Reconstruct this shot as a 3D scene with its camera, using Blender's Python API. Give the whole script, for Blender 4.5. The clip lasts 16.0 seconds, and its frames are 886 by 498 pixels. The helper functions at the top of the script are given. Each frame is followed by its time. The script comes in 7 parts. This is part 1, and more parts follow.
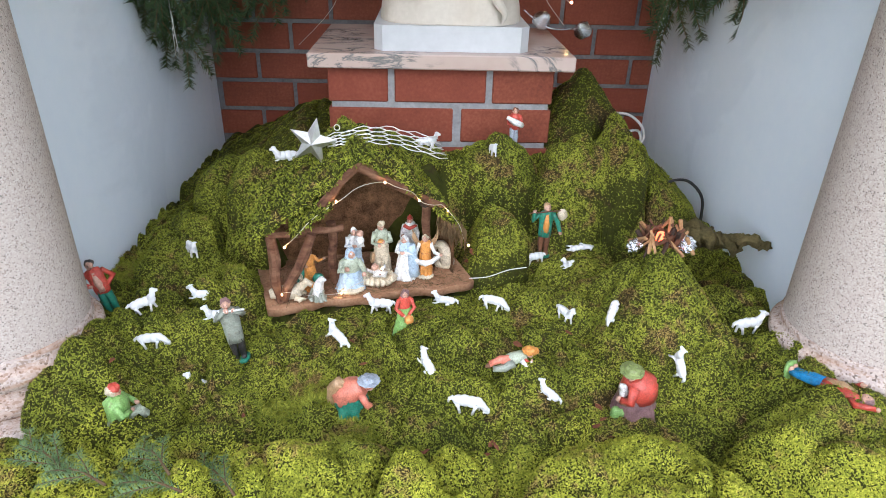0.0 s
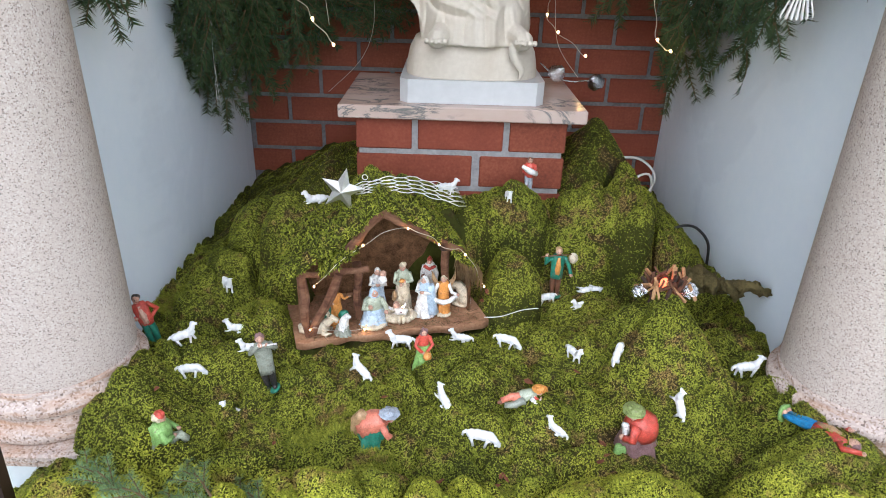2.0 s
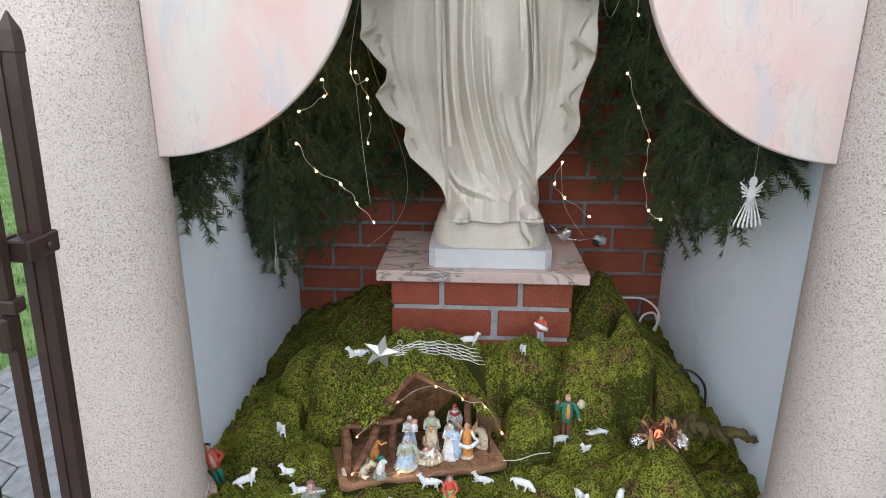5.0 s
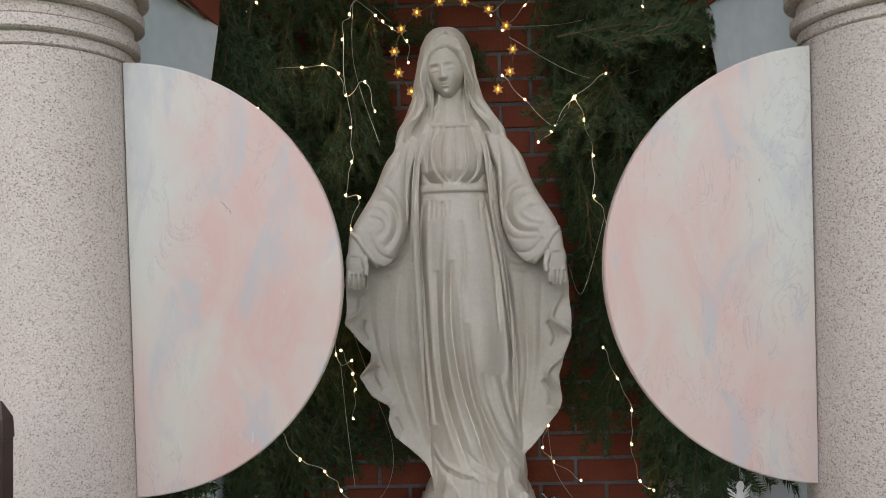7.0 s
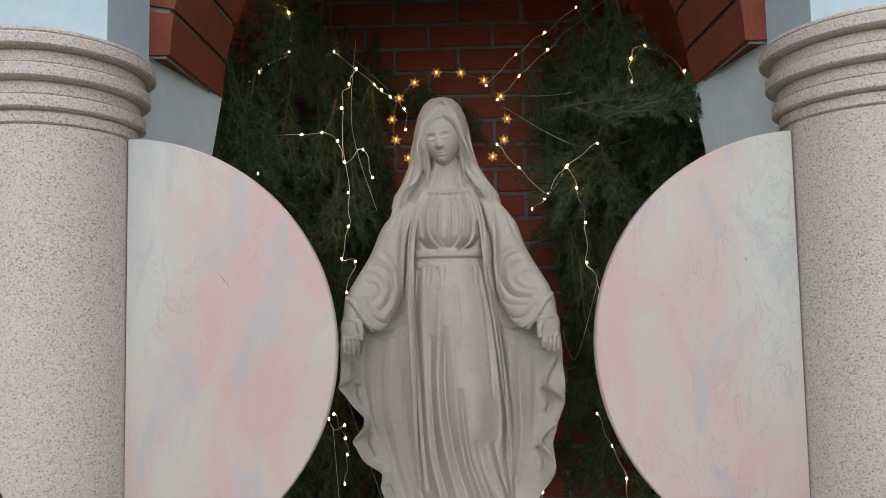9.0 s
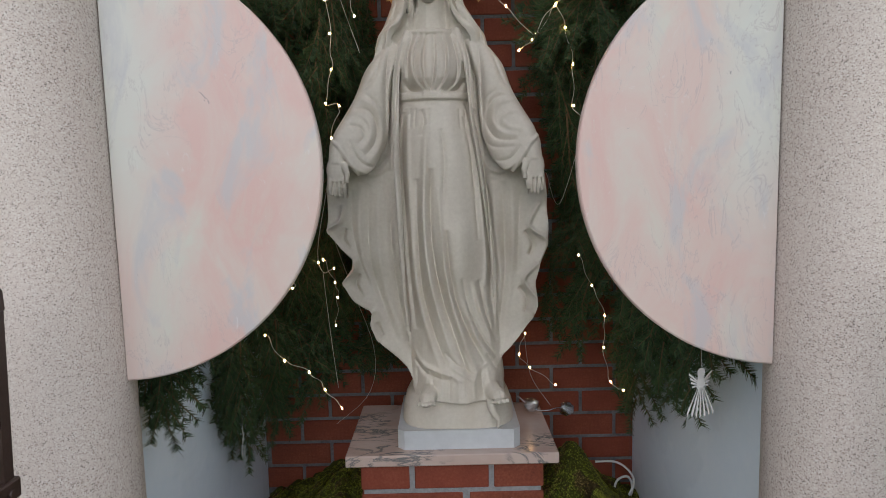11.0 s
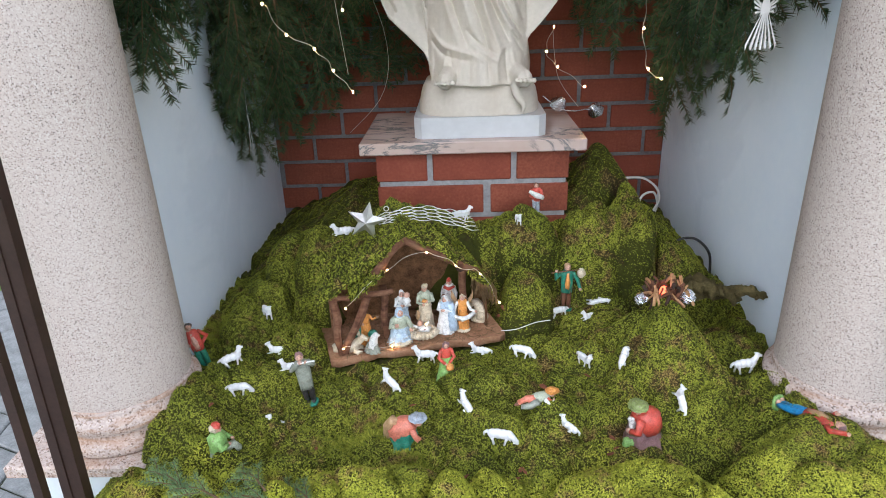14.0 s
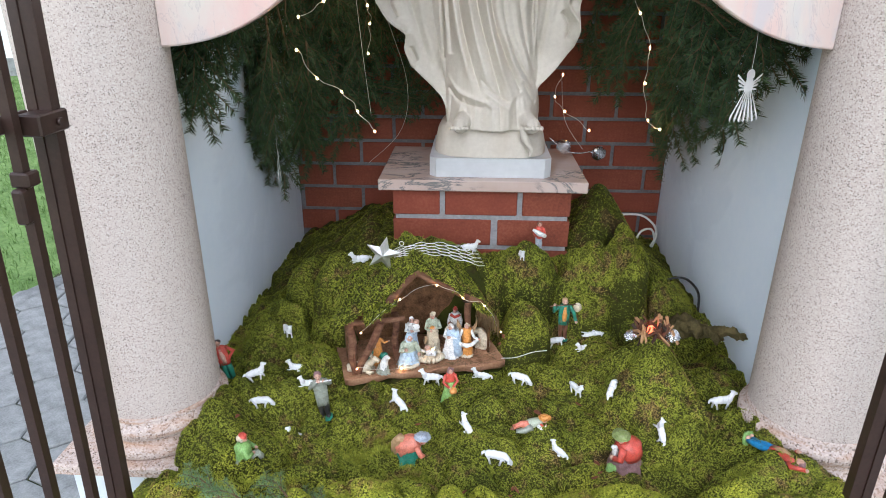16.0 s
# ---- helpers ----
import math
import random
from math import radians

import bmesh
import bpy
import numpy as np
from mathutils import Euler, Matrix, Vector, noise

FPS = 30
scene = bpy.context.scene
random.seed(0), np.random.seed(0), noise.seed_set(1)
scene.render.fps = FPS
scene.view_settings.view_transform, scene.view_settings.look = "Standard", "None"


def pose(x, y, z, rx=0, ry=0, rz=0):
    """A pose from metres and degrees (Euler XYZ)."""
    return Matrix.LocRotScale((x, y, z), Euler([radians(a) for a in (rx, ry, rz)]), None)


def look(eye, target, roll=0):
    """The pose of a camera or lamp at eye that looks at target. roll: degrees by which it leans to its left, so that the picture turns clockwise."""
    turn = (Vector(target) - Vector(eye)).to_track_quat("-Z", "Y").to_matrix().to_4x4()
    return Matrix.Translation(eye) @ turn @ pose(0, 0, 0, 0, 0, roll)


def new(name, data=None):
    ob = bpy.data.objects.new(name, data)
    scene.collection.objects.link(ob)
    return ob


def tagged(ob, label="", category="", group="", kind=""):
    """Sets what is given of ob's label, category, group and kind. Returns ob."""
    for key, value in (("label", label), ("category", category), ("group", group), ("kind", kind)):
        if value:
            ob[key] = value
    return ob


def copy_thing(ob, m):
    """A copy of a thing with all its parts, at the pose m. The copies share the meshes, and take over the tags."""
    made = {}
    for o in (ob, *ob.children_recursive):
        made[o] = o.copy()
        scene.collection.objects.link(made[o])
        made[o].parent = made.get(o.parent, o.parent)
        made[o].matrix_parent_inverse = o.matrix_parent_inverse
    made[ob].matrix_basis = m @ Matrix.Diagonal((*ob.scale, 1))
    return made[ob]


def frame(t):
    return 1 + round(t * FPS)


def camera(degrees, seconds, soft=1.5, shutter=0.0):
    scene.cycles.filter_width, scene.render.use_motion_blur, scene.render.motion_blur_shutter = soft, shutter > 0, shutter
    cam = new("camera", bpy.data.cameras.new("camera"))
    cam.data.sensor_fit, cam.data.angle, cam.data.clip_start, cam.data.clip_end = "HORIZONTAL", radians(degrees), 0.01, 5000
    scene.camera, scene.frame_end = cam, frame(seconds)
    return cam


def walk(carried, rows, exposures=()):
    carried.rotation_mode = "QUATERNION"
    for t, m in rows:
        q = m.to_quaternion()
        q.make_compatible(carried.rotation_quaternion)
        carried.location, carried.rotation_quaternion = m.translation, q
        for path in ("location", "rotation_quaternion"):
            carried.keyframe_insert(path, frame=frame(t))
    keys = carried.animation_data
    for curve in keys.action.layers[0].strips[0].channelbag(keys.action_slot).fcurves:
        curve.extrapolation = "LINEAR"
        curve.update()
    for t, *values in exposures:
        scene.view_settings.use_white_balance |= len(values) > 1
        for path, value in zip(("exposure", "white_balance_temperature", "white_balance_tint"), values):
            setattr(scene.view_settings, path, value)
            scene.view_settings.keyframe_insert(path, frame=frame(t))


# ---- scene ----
cam = camera(69.4, 16.0, soft=0.9)
PATH = [
    (0, (0.094, 0.234, 1.651), (0.155, 2.001, 0.715), 1.5),
    (0.5, (0.088, 0.227, 1.652), (0.149, 1.998, 0.726), 2.0),
    (1, (0.087, 0.214, 1.671), (0.129, 2.0, 0.772), 1.6),
    (1.5, (0.089, 0.193, 1.698), (0.104, 1.988, 0.817), 1.7),
    (2, (0.089, 0.159, 1.733), (0.095, 1.961, 0.865), 1.8),
    (2.5, (0.08, 0.117, 1.767), (0.073, 1.924, 0.91), 1.0),
    (3, (0.08, 0.085, 1.805), (0.064, 1.895, 0.955), -0.3),
    (3.2, (0.084, 0.076, 1.819), (0.063, 1.89, 0.976), -0.7),
    (5.5, (0.101, -0.045, 2.077), (-0.01, 1.898, 1.616), 0.3),
    (6, (0.106, -0.038, 2.151), (-0.001, 1.938, 1.862), -0.7),
    (6.5, (0.127, -0.028, 2.222), (0.045, 1.965, 2.078), -1.4),
    (7, (0.119, -0.023, 2.284), (0.067, 1.976, 2.259), -1.6),
    (7.5, (0.078, -0.038, 2.32), (0.072, 1.96, 2.413), -1.9),
    (8, (0.122, -0.035, 2.346), (0.085, 1.959, 2.487), -1.6),
    (10.5, (0.126, -0.068, 2.252), (0.106, 1.931, 2.183), -0.5),
    (11, (0.131, -0.062, 2.19), (0.123, 1.927, 1.973), -1.4),
    (11.5, (0.114, -0.058, 2.108), (0.106, 1.899, 1.693), -1.5),
    (12, (0.109, -0.051, 2.037), (0.093, 1.873, 1.488), -1.9),
    (12.5, (0.104, -0.041, 1.962), (0.083, 1.858, 1.333), -1.0),
    (13, (0.091, -0.011, 1.857), (0.044, 1.872, 1.185), 0.3),
    (13.5, (0.112, 0.007, 1.782), (0.048, 1.861, 1.034), -0.6),
    (14, (0.111, 0.011, 1.781), (0.039, 1.849, 0.997), -2.1),
    (14.5, (0.118, -0.022, 1.807), (0.042, 1.806, 0.999), -3.4),
    (15, (0.113, -0.074, 1.86), (0.032, 1.761, 1.068), -2.7),
    (15.5, (0.1, -0.101, 1.897), (-0.005, 1.742, 1.127), -1.7),
    (16, (0.107, -0.108, 1.907), (0.017, 1.739, 1.146), 0.2),
]
walk(cam, [(t, look(eye, target, roll)) for t, eye, target, roll in PATH],
     [(t, e, k, 10) for t, e, k in ((0, 1.2, 5500), (3, 1.05, 5550), (5.5, 0.58, 5600), (6.5, 0.18, 5750), (8, 0.15, 5750), (10.5, 0.1, 5750), (11, 0.12, 5700), (11.5, 0.28, 5600), (12, 0.4, 5550), (12.5, 0.55, 5500), (13, 0.8, 5500), (16, 0.98, 5500))])

# ---- world, sun, exposure ----
GROUND = 0.2          # the paving outside
CX = 0.135            # the middle of the niche
world = bpy.data.worlds.new("world")
scene.world = world
world.use_nodes = True
wt = world.node_tree
sky = wt.nodes.new("ShaderNodeTexSky")
sky.sky_type, sky.sun_disc = "NISHITA", False
sky.sun_elevation, sky.sun_rotation = radians(30), radians(185)
sky.air_density, sky.dust_density, sky.ozone_density = 1.0, 5.0, 0.6
grey = wt.nodes.new("ShaderNodeHueSaturation")
grey.inputs["Saturation"].default_value = 0.5
wt.links.new(sky.outputs[0], grey.inputs["Color"])
cloud = wt.nodes.new("ShaderNodeMix")       # an even overcast veil over the sky
cloud.data_type = "RGBA"
cloud.inputs[0].default_value = 0.6
wt.links.new(grey.outputs[0], cloud.inputs[6])
cloud.inputs[7].default_value = (5.6, 5.35, 5.4, 1)
wt.links.new(cloud.outputs[2], wt.nodes["Background"].inputs["Color"])
wt.nodes["Background"].inputs["Strength"].default_value = 0.125
sun = new("sun", bpy.data.lights.new("sun", "SUN"))
sun.data.energy, sun.data.angle, sun.data.color = 1.5, radians(160), (1.0, 0.985, 0.96)
sun.matrix_world = look((3.2, -5.2, 4.2), (0.1, 1.5, 1.0))


# ---- materials ----
class Mat:
    """A node material under construction, in the object's own metres."""

    def __init__(self, name, rough=0.7, metal=0.0, spec=0.4):
        self.m = bpy.data.materials.new(name)
        self.m.use_nodes = True
        self.t = self.m.node_tree
        self.b = self.t.nodes["Principled BSDF"]
        self.b.inputs["Roughness"].default_value = rough
        self.b.inputs["Metallic"].default_value = metal
        self.b.inputs["Specular IOR Level"].default_value = spec
        self.pos = self.t.nodes.new("ShaderNodeTexCoord").outputs["Object"]

    def link(self, a, b):
        self.t.links.new(a, b)
        return a

    def scaled(self, s):
        n = self.t.nodes.new("ShaderNodeMapping")
        n.inputs["Scale"].default_value = s
        self.link(self.pos, n.inputs["Vector"])
        return n.outputs[0]

    def noise(self, scale, detail=4.0, rough=0.55, distort=0.0, vec=None):
        n = self.t.nodes.new("ShaderNodeTexNoise")
        n.inputs["Scale"].default_value = scale
        n.inputs["Detail"].default_value = detail
        n.inputs["Roughness"].default_value = rough
        n.inputs["Distortion"].default_value = distort
        self.link(vec or self.pos, n.inputs["Vector"])
        return n.outputs["Fac"]

    def voronoi(self, scale, out="Color", feature="F1", vec=None):
        n = self.t.nodes.new("ShaderNodeTexVoronoi")
        n.feature = feature
        n.inputs["Scale"].default_value = scale
        self.link(vec or self.pos, n.inputs["Vector"])
        return n.outputs[out]

    def ramp(self, fac, stops, constant=False):
        n = self.t.nodes.new("ShaderNodeValToRGB")
        if constant:
            n.color_ramp.interpolation = "CONSTANT"
        el = n.color_ramp.elements
        while len(el) < len(stops):
            el.new(0.5)
        for e, (p, c) in zip(el, stops):
            e.position = p
            e.color = (*c, 1) if len(c) == 3 else c
        self.link(fac, n.inputs[0])
        return n.outputs[0]

    def mix(self, fac, a, b, mode="MIX"):
        n = self.t.nodes.new("ShaderNodeMix")
        n.data_type, n.blend_type = "RGBA", mode
        for sock, v in ((n.inputs[0], fac), (n.inputs[6], a), (n.inputs[7], b)):
            if isinstance(v, (int, float)):
                sock.default_value = v
            elif isinstance(v, tuple):
                sock.default_value = (*v, 1)
            else:
                self.link(v, sock)
        return n.outputs[2]

    def random(self):
        return self.t.nodes.new("ShaderNodeObjectInfo").outputs["Random"]

    def island(self):
        return self.t.nodes.new("ShaderNodeNewGeometry").outputs["Random Per Island"]

    def color(self, c):
        if isinstance(c, tuple):
            self.b.inputs["Base Color"].default_value = (*c, 1)
        else:
            self.link(c, self.b.inputs["Base Color"])
        return self

    def bump(self, fac, dist=0.002, strength=0.6):
        n = self.t.nodes.new("ShaderNodeBump")
        n.inputs["Strength"].default_value = strength
        n.inputs["Distance"].default_value = dist
        self.link(fac, n.inputs["Height"])
        self.link(n.outputs[0], self.b.inputs["Normal"])
        return self


def speckled(name, c1, c2, scale=40.0, rough=0.7, spec=0.4, metal=0.0, dist=0.001, strength=0.4, lo=0.35, hi=0.65):
    """A plain surface with broad and fine variation between two colours."""
    k = Mat(name, rough, metal, spec)
    n = k.mix(0.4, k.noise(scale * 0.2), k.noise(scale * 1.7))
    k.color(k.ramp(n, [(lo, c1), (hi, c2)]))
    k.bump(k.noise(scale * 3), dist, strength)
    return k.m


def moss_material(name, k1, island, yellow=0.0):
    """Green to yellow-green moss with brown dry patches."""
    k = Mat(name, 0.8, spec=0.2)
    big = k.mix(0.45, k.noise(5.5, 3), k.noise(22.0, 4, 0.6))
    fine = k.island() if island else k.noise(120.0, 3)
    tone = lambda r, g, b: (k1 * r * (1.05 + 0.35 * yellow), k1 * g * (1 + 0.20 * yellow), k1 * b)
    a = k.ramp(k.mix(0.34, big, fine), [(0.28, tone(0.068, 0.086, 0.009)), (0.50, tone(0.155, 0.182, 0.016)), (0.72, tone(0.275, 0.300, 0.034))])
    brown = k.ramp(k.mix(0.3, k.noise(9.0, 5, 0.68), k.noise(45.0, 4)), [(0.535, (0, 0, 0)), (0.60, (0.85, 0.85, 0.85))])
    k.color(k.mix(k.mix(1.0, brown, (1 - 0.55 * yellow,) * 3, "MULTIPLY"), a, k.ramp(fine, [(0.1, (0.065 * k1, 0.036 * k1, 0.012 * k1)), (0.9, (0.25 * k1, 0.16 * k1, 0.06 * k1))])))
    if not island:
        k.bump(k.noise(260.0, 3), 0.004, 0.9)
    return k.m


# moss sheet under the fronds: its dark colour stands for shade between them
MOSS_SHADED = moss_material("moss", 0.22, False)
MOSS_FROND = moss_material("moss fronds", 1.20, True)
# yellower front moss, its colour also raised for the open sky's light there
MOSS_FRESH_LIT = moss_material("fresh lit moss fronds", 1.60, True, 0.3)

k = Mat("terrazzo", 0.55, spec=0.35)
cell = k.voronoi(400.0)
sep = k.t.nodes.new("ShaderNodeSeparateColor")
k.link(cell, sep.inputs[0])
chips = k.ramp(sep.outputs[0], [(0.0, (0.55, 0.465, 0.41)), (0.32, (0.59, 0.51, 0.455)), (0.52, (0.45, 0.365, 0.32)), (0.74, (0.32, 0.245, 0.21)), (0.83, (0.19, 0.15, 0.13)), (0.88, (0.64, 0.585, 0.535))], True)
edge = k.ramp(k.voronoi(400.0, "Distance", "DISTANCE_TO_EDGE"), [(0.02, (1, 1, 1)), (0.09, (0, 0, 0))])
chips = k.mix(edge, chips, (0.58, 0.505, 0.45))
k.color(k.mix(k.ramp(k.noise(3.0, 4), [(0.4, (0, 0, 0)), (0.7, (0.35, 0.35, 0.35))]), chips, (0.57, 0.50, 0.445)))
k.bump(sep.outputs[1], 0.0006, 0.5)
TERRAZZO = k.m

k = Mat("weathered terrazzo", 0.7, spec=0.3)
cell = k.voronoi(260.0)
sep = k.t.nodes.new("ShaderNodeSeparateColor")
k.link(cell, sep.inputs[0])
chips = k.ramp(sep.outputs[0], [(0.0, (0.50, 0.41, 0.36)), (0.45, (0.58, 0.49, 0.43)), (0.68, (0.36, 0.27, 0.22)), (0.86, (0.19, 0.145, 0.12)), (0.93, (0.6, 0.52, 0.46))], True)
rust = k.ramp(k.noise(9.0, 5, 0.6, 0.5, k.scaled((1, 1, 6))), [(0.48, (0, 0, 0)), (0.66, (0.6, 0.6, 0.6))])
k.color(k.mix(rust, chips, (0.42, 0.22, 0.11)))
k.bump(k.noise(150.0), 0.001, 0.5)
TERRAZZO_WORN = k.m

k = Mat("blue plaster", 0.85, spec=0.25)
n = k.mix(0.35, k.noise(2.2, 5), k.noise(30.0, 4))
c = k.ramp(n, [(0.35, (0.80, 0.88, 0.96)), (0.65, (0.85, 0.915, 0.975))])
stain = k.ramp(k.noise(1.4, 6, 0.6, 0.6), [(0.50, (0, 0, 0)), (0.53, (0.22, 0.22, 0.22))])
k.color(k.mix(stain, c, (0.66, 0.73, 0.81)))
k.bump(k.noise(45.0, 5), 0.002, 0.35)
PLASTER = k.m
LINTEL_BLUE = speckled("pale blue wash", (0.44, 0.53, 0.58), (0.52, 0.61, 0.66), 20, 0.85, 0.3, 0, 0.002, 0.4)
WHITEWASH = speckled("white plaster", (0.62, 0.68, 0.72), (0.74, 0.78, 0.80), 20, 0.85, 0.3, 0, 0.002, 0.4)

k = Mat("red brick", 0.72, spec=0.3)
n = k.mix(0.5, k.noise(9.0, 4), k.noise(120.0, 3))
c = k.ramp(n, [(0.32, (0.13, 0.034, 0.018)), (0.52, (0.20, 0.053, 0.027)), (0.72, (0.27, 0.090, 0.05))])
c = k.mix(k.ramp(k.random(), [(0.0, (0.0, 0.0, 0.0)), (1.0, (0.5, 0.5, 0.5))]), c, (0.215, 0.046, 0.026))
chalk = k.ramp(k.noise(38.0, 6, 0.75), [(0.69, (0, 0, 0)), (0.78, (0.5, 0.5, 0.5))])
k.color(k.mix(chalk, c, (0.55, 0.42, 0.36)))
k.bump(k.noise(160.0, 4), 0.0015, 0.5)
BRICK = k.m
# back wall's grey mortar, with the fir branches' shade put into its colour
MORTAR_SHADED = speckled("shaded mortar", (0.10, 0.10, 0.105), (0.20, 0.20, 0.205), 60, 0.95, 0.2, 0, 0.002, 0.8)
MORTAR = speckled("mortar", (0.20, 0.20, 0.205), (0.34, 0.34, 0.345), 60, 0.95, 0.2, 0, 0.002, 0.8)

k = Mat("veined marble", 0.22, spec=0.5)
base = k.ramp(k.noise(6.0, 4), [(0.35, (0.44, 0.33, 0.28)), (0.65, (0.50, 0.405, 0.36))])
v = k.noise(5.0, 9, 0.62, 1.6, k.scaled((0.8, 2.2, 1.5)))
vein = k.ramp(v, [(0.465, (0, 0, 0)), (0.50, (0.95, 0.95, 0.95)), (0.535, (0, 0, 0))])
gate = k.ramp(k.noise(4.5, 3), [(0.44, (0, 0, 0)), (0.56, (1, 1, 1))])
k.color(k.mix(k.mix(1.0, vein, gate, "MULTIPLY"), base, (0.12, 0.13, 0.135)))
SLAB_MARBLE = k.m

k = Mat("rose marble", 0.3, spec=0.45)
st = k.scaled((4.5, 4.5, 2.2))
base = k.ramp(k.noise(1.5, 8, 0.6, 1.1, st), [(0.30, (0.53, 0.50, 0.435)), (0.42, (0.55, 0.45, 0.40)), (0.52, (0.555, 0.41, 0.365)), (0.62, (0.555, 0.375, 0.335)), (0.75, (0.53, 0.45, 0.39))])
sepx = k.t.nodes.new("ShaderNodeSeparateXYZ")
k.link(k.pos, sepx.inputs[0])
away = k.t.nodes.new("ShaderNodeMath")
away.operation = "SUBTRACT"
k.link(sepx.outputs[0], away.inputs[0])
away.inputs[1].default_value = CX
far_out = k.t.nodes.new("ShaderNodeMath")
far_out.operation = "ABSOLUTE"
k.link(away.outputs[0], far_out.inputs[0])
wav = k.t.nodes.new("ShaderNodeMath")
wav.operation = "MULTIPLY_ADD"
k.link(k.noise(4.0, 4, 0.6, 0.8), wav.inputs[0])
wav.inputs[1].default_value = 0.24
k.link(far_out.outputs[0], wav.inputs[2])
high = k.t.nodes.new("ShaderNodeMath")
high.operation = "MULTIPLY_ADD"
k.link(sepx.outputs[2], high.inputs[0])
high.inputs[1].default_value, high.inputs[2].default_value = 1.2, -2.2
cream = k.mix(1.0, k.ramp(wav.outputs[0], [(0.63, (0, 0, 0)), (0.74, (0.85, 0.85, 0.85))]), k.ramp(high.outputs[0], [(0.20, (0.25, 0.25, 0.25)), (0.50, (1, 1, 1))]), "MULTIPLY")
base = k.mix(cream, base, (0.53, 0.535, 0.485))
blue = k.ramp(k.noise(1.7, 7, 0.6, 1.2, st), [(0.52, (0, 0, 0)), (0.63, (0.7, 0.7, 0.7))])
base = k.mix(blue, base, (0.43, 0.42, 0.43))
chalk = k.ramp(k.noise(7.0, 10, 0.75, 1.5, st), [(0.61, (0, 0, 0)), (0.70, (0.6, 0.6, 0.6))])
base = k.mix(chalk, base, (0.60, 0.58, 0.58))
chip = k.ramp(k.noise(16.0, 6, 0.72, 0.6), [(0.685, (0, 0, 0)), (0.72, (0.8, 0.8, 0.8))])
base = k.mix(chip, base, (0.20, 0.185, 0.19))
crack = k.ramp(k.noise(3.0, 9, 0.62, 1.4, st), [(0.488, (0, 0, 0)), (0.50, (0.6, 0.6, 0.6)), (0.512, (0, 0, 0))])
gate_on = k.ramp(k.noise(3.6, 2), [(0.50, (0, 0, 0)), (0.60, (1, 1, 1))])
k.color(k.mix(k.mix(1.0, crack, gate_on, "MULTIPLY"), base, (0.36, 0.31, 0.31)))
ROSE = k.m

k = Mat("cast stone", 0.6, spec=0.3)
n = k.mix(0.35, k.noise(5.0, 4), k.noise(90.0, 3))
c = k.ramp(n, [(0.35, (0.50, 0.455, 0.385)), (0.65, (0.60, 0.555, 0.475))])
stain = k.ramp(k.noise(7.0, 5, 0.6, 0.4, k.scaled((1.6, 1, 0.35))), [(0.52, (0, 0, 0)), (0.70, (0.45, 0.45, 0.45))])
k.color(k.mix(stain, c, (0.45, 0.385, 0.30)))
k.bump(k.noise(220.0, 3), 0.0005, 0.3)
STONE_WHITE = k.m
PLINTH_WHITE = speckled("white enamel", (0.46, 0.47, 0.48), (0.54, 0.55, 0.56), 25, 0.4, 0.45, 0, 0.0005, 0.2)
IRON = speckled("brown painted iron", (0.030, 0.016, 0.012), (0.050, 0.027, 0.020), 60, 0.42, 0.45, 0.0, 0.0006, 0.4)
PAVER = speckled("concrete paver", (0.17, 0.175, 0.17), (0.32, 0.325, 0.32), 75, 0.9, 0.3, 0, 0.002, 0.8)
SOIL = speckled("mossy joint soil", (0.025, 0.03, 0.015), (0.07, 0.08, 0.03), 60, 0.95)
GRASS = speckled("lawn", (0.09, 0.16, 0.04), (0.22, 0.33, 0.11), 22, 0.9, 0.2, 0, 0.01, 0.8)
ROOF = speckled("roof tile", (0.20, 0.06, 0.035), (0.28, 0.09, 0.05), 20, 0.8)


# ---- mesh helpers ----
def part(name, bm, material, parent=None, label="", smooth=False):
    """Links a bmesh (or a ready mesh) as one object under its thing."""
    me = bm
    if isinstance(bm, bmesh.types.BMesh):
        me = bpy.data.meshes.new(name)
        bm.to_mesh(me)
        bm.free()
    for m in material if isinstance(material, (list, tuple)) else [material]:
        me.materials.append(m)
    if smooth:
        me.polygons.foreach_set("use_smooth", [True] * len(me.polygons))
    ob = new(name, me)
    ob.parent = parent
    if label:
        tagged(ob, label)
    return ob


def raw_mesh(name, verts, faces):
    me = bpy.data.meshes.new(name)
    me.from_pydata([tuple(v) for v in verts], [], faces)
    me.update()
    return me


def tri_mesh(name, co, tri):
    """A mesh of triangles straight from arrays."""
    me = bpy.data.meshes.new(name)
    me.vertices.add(len(co))
    me.vertices.foreach_set("co", np.asarray(co, dtype=np.float32).ravel())
    n = len(tri)
    me.loops.add(3 * n)
    me.loops.foreach_set("vertex_index", np.asarray(tri, dtype=np.int32).ravel())
    me.polygons.add(n)
    me.polygons.foreach_set("loop_start", np.arange(0, 3 * n, 3, dtype=np.int32))
    me.update(calc_edges=True)
    me.validate()
    return me


def box(bm, x0, x1, y0, y1, z0, z1, bevel=0.0):
    m = Matrix.LocRotScale(((x0 + x1) / 2, (y0 + y1) / 2, (z0 + z1) / 2), None, (x1 - x0, y1 - y0, z1 - z0))
    made = bmesh.ops.create_cube(bm, size=1, matrix=m)
    if bevel:
        es = list({e for v in made["verts"] for e in v.link_edges})
        bmesh.ops.bevel(bm, geom=es, offset=bevel, segments=1, affect="EDGES", profile=0.6)
    return bm


def boxed(x0, x1, y0, y1, z0, z1, bevel=0.0):
    return box(bmesh.new(), x0, x1, y0, y1, z0, z1, bevel)


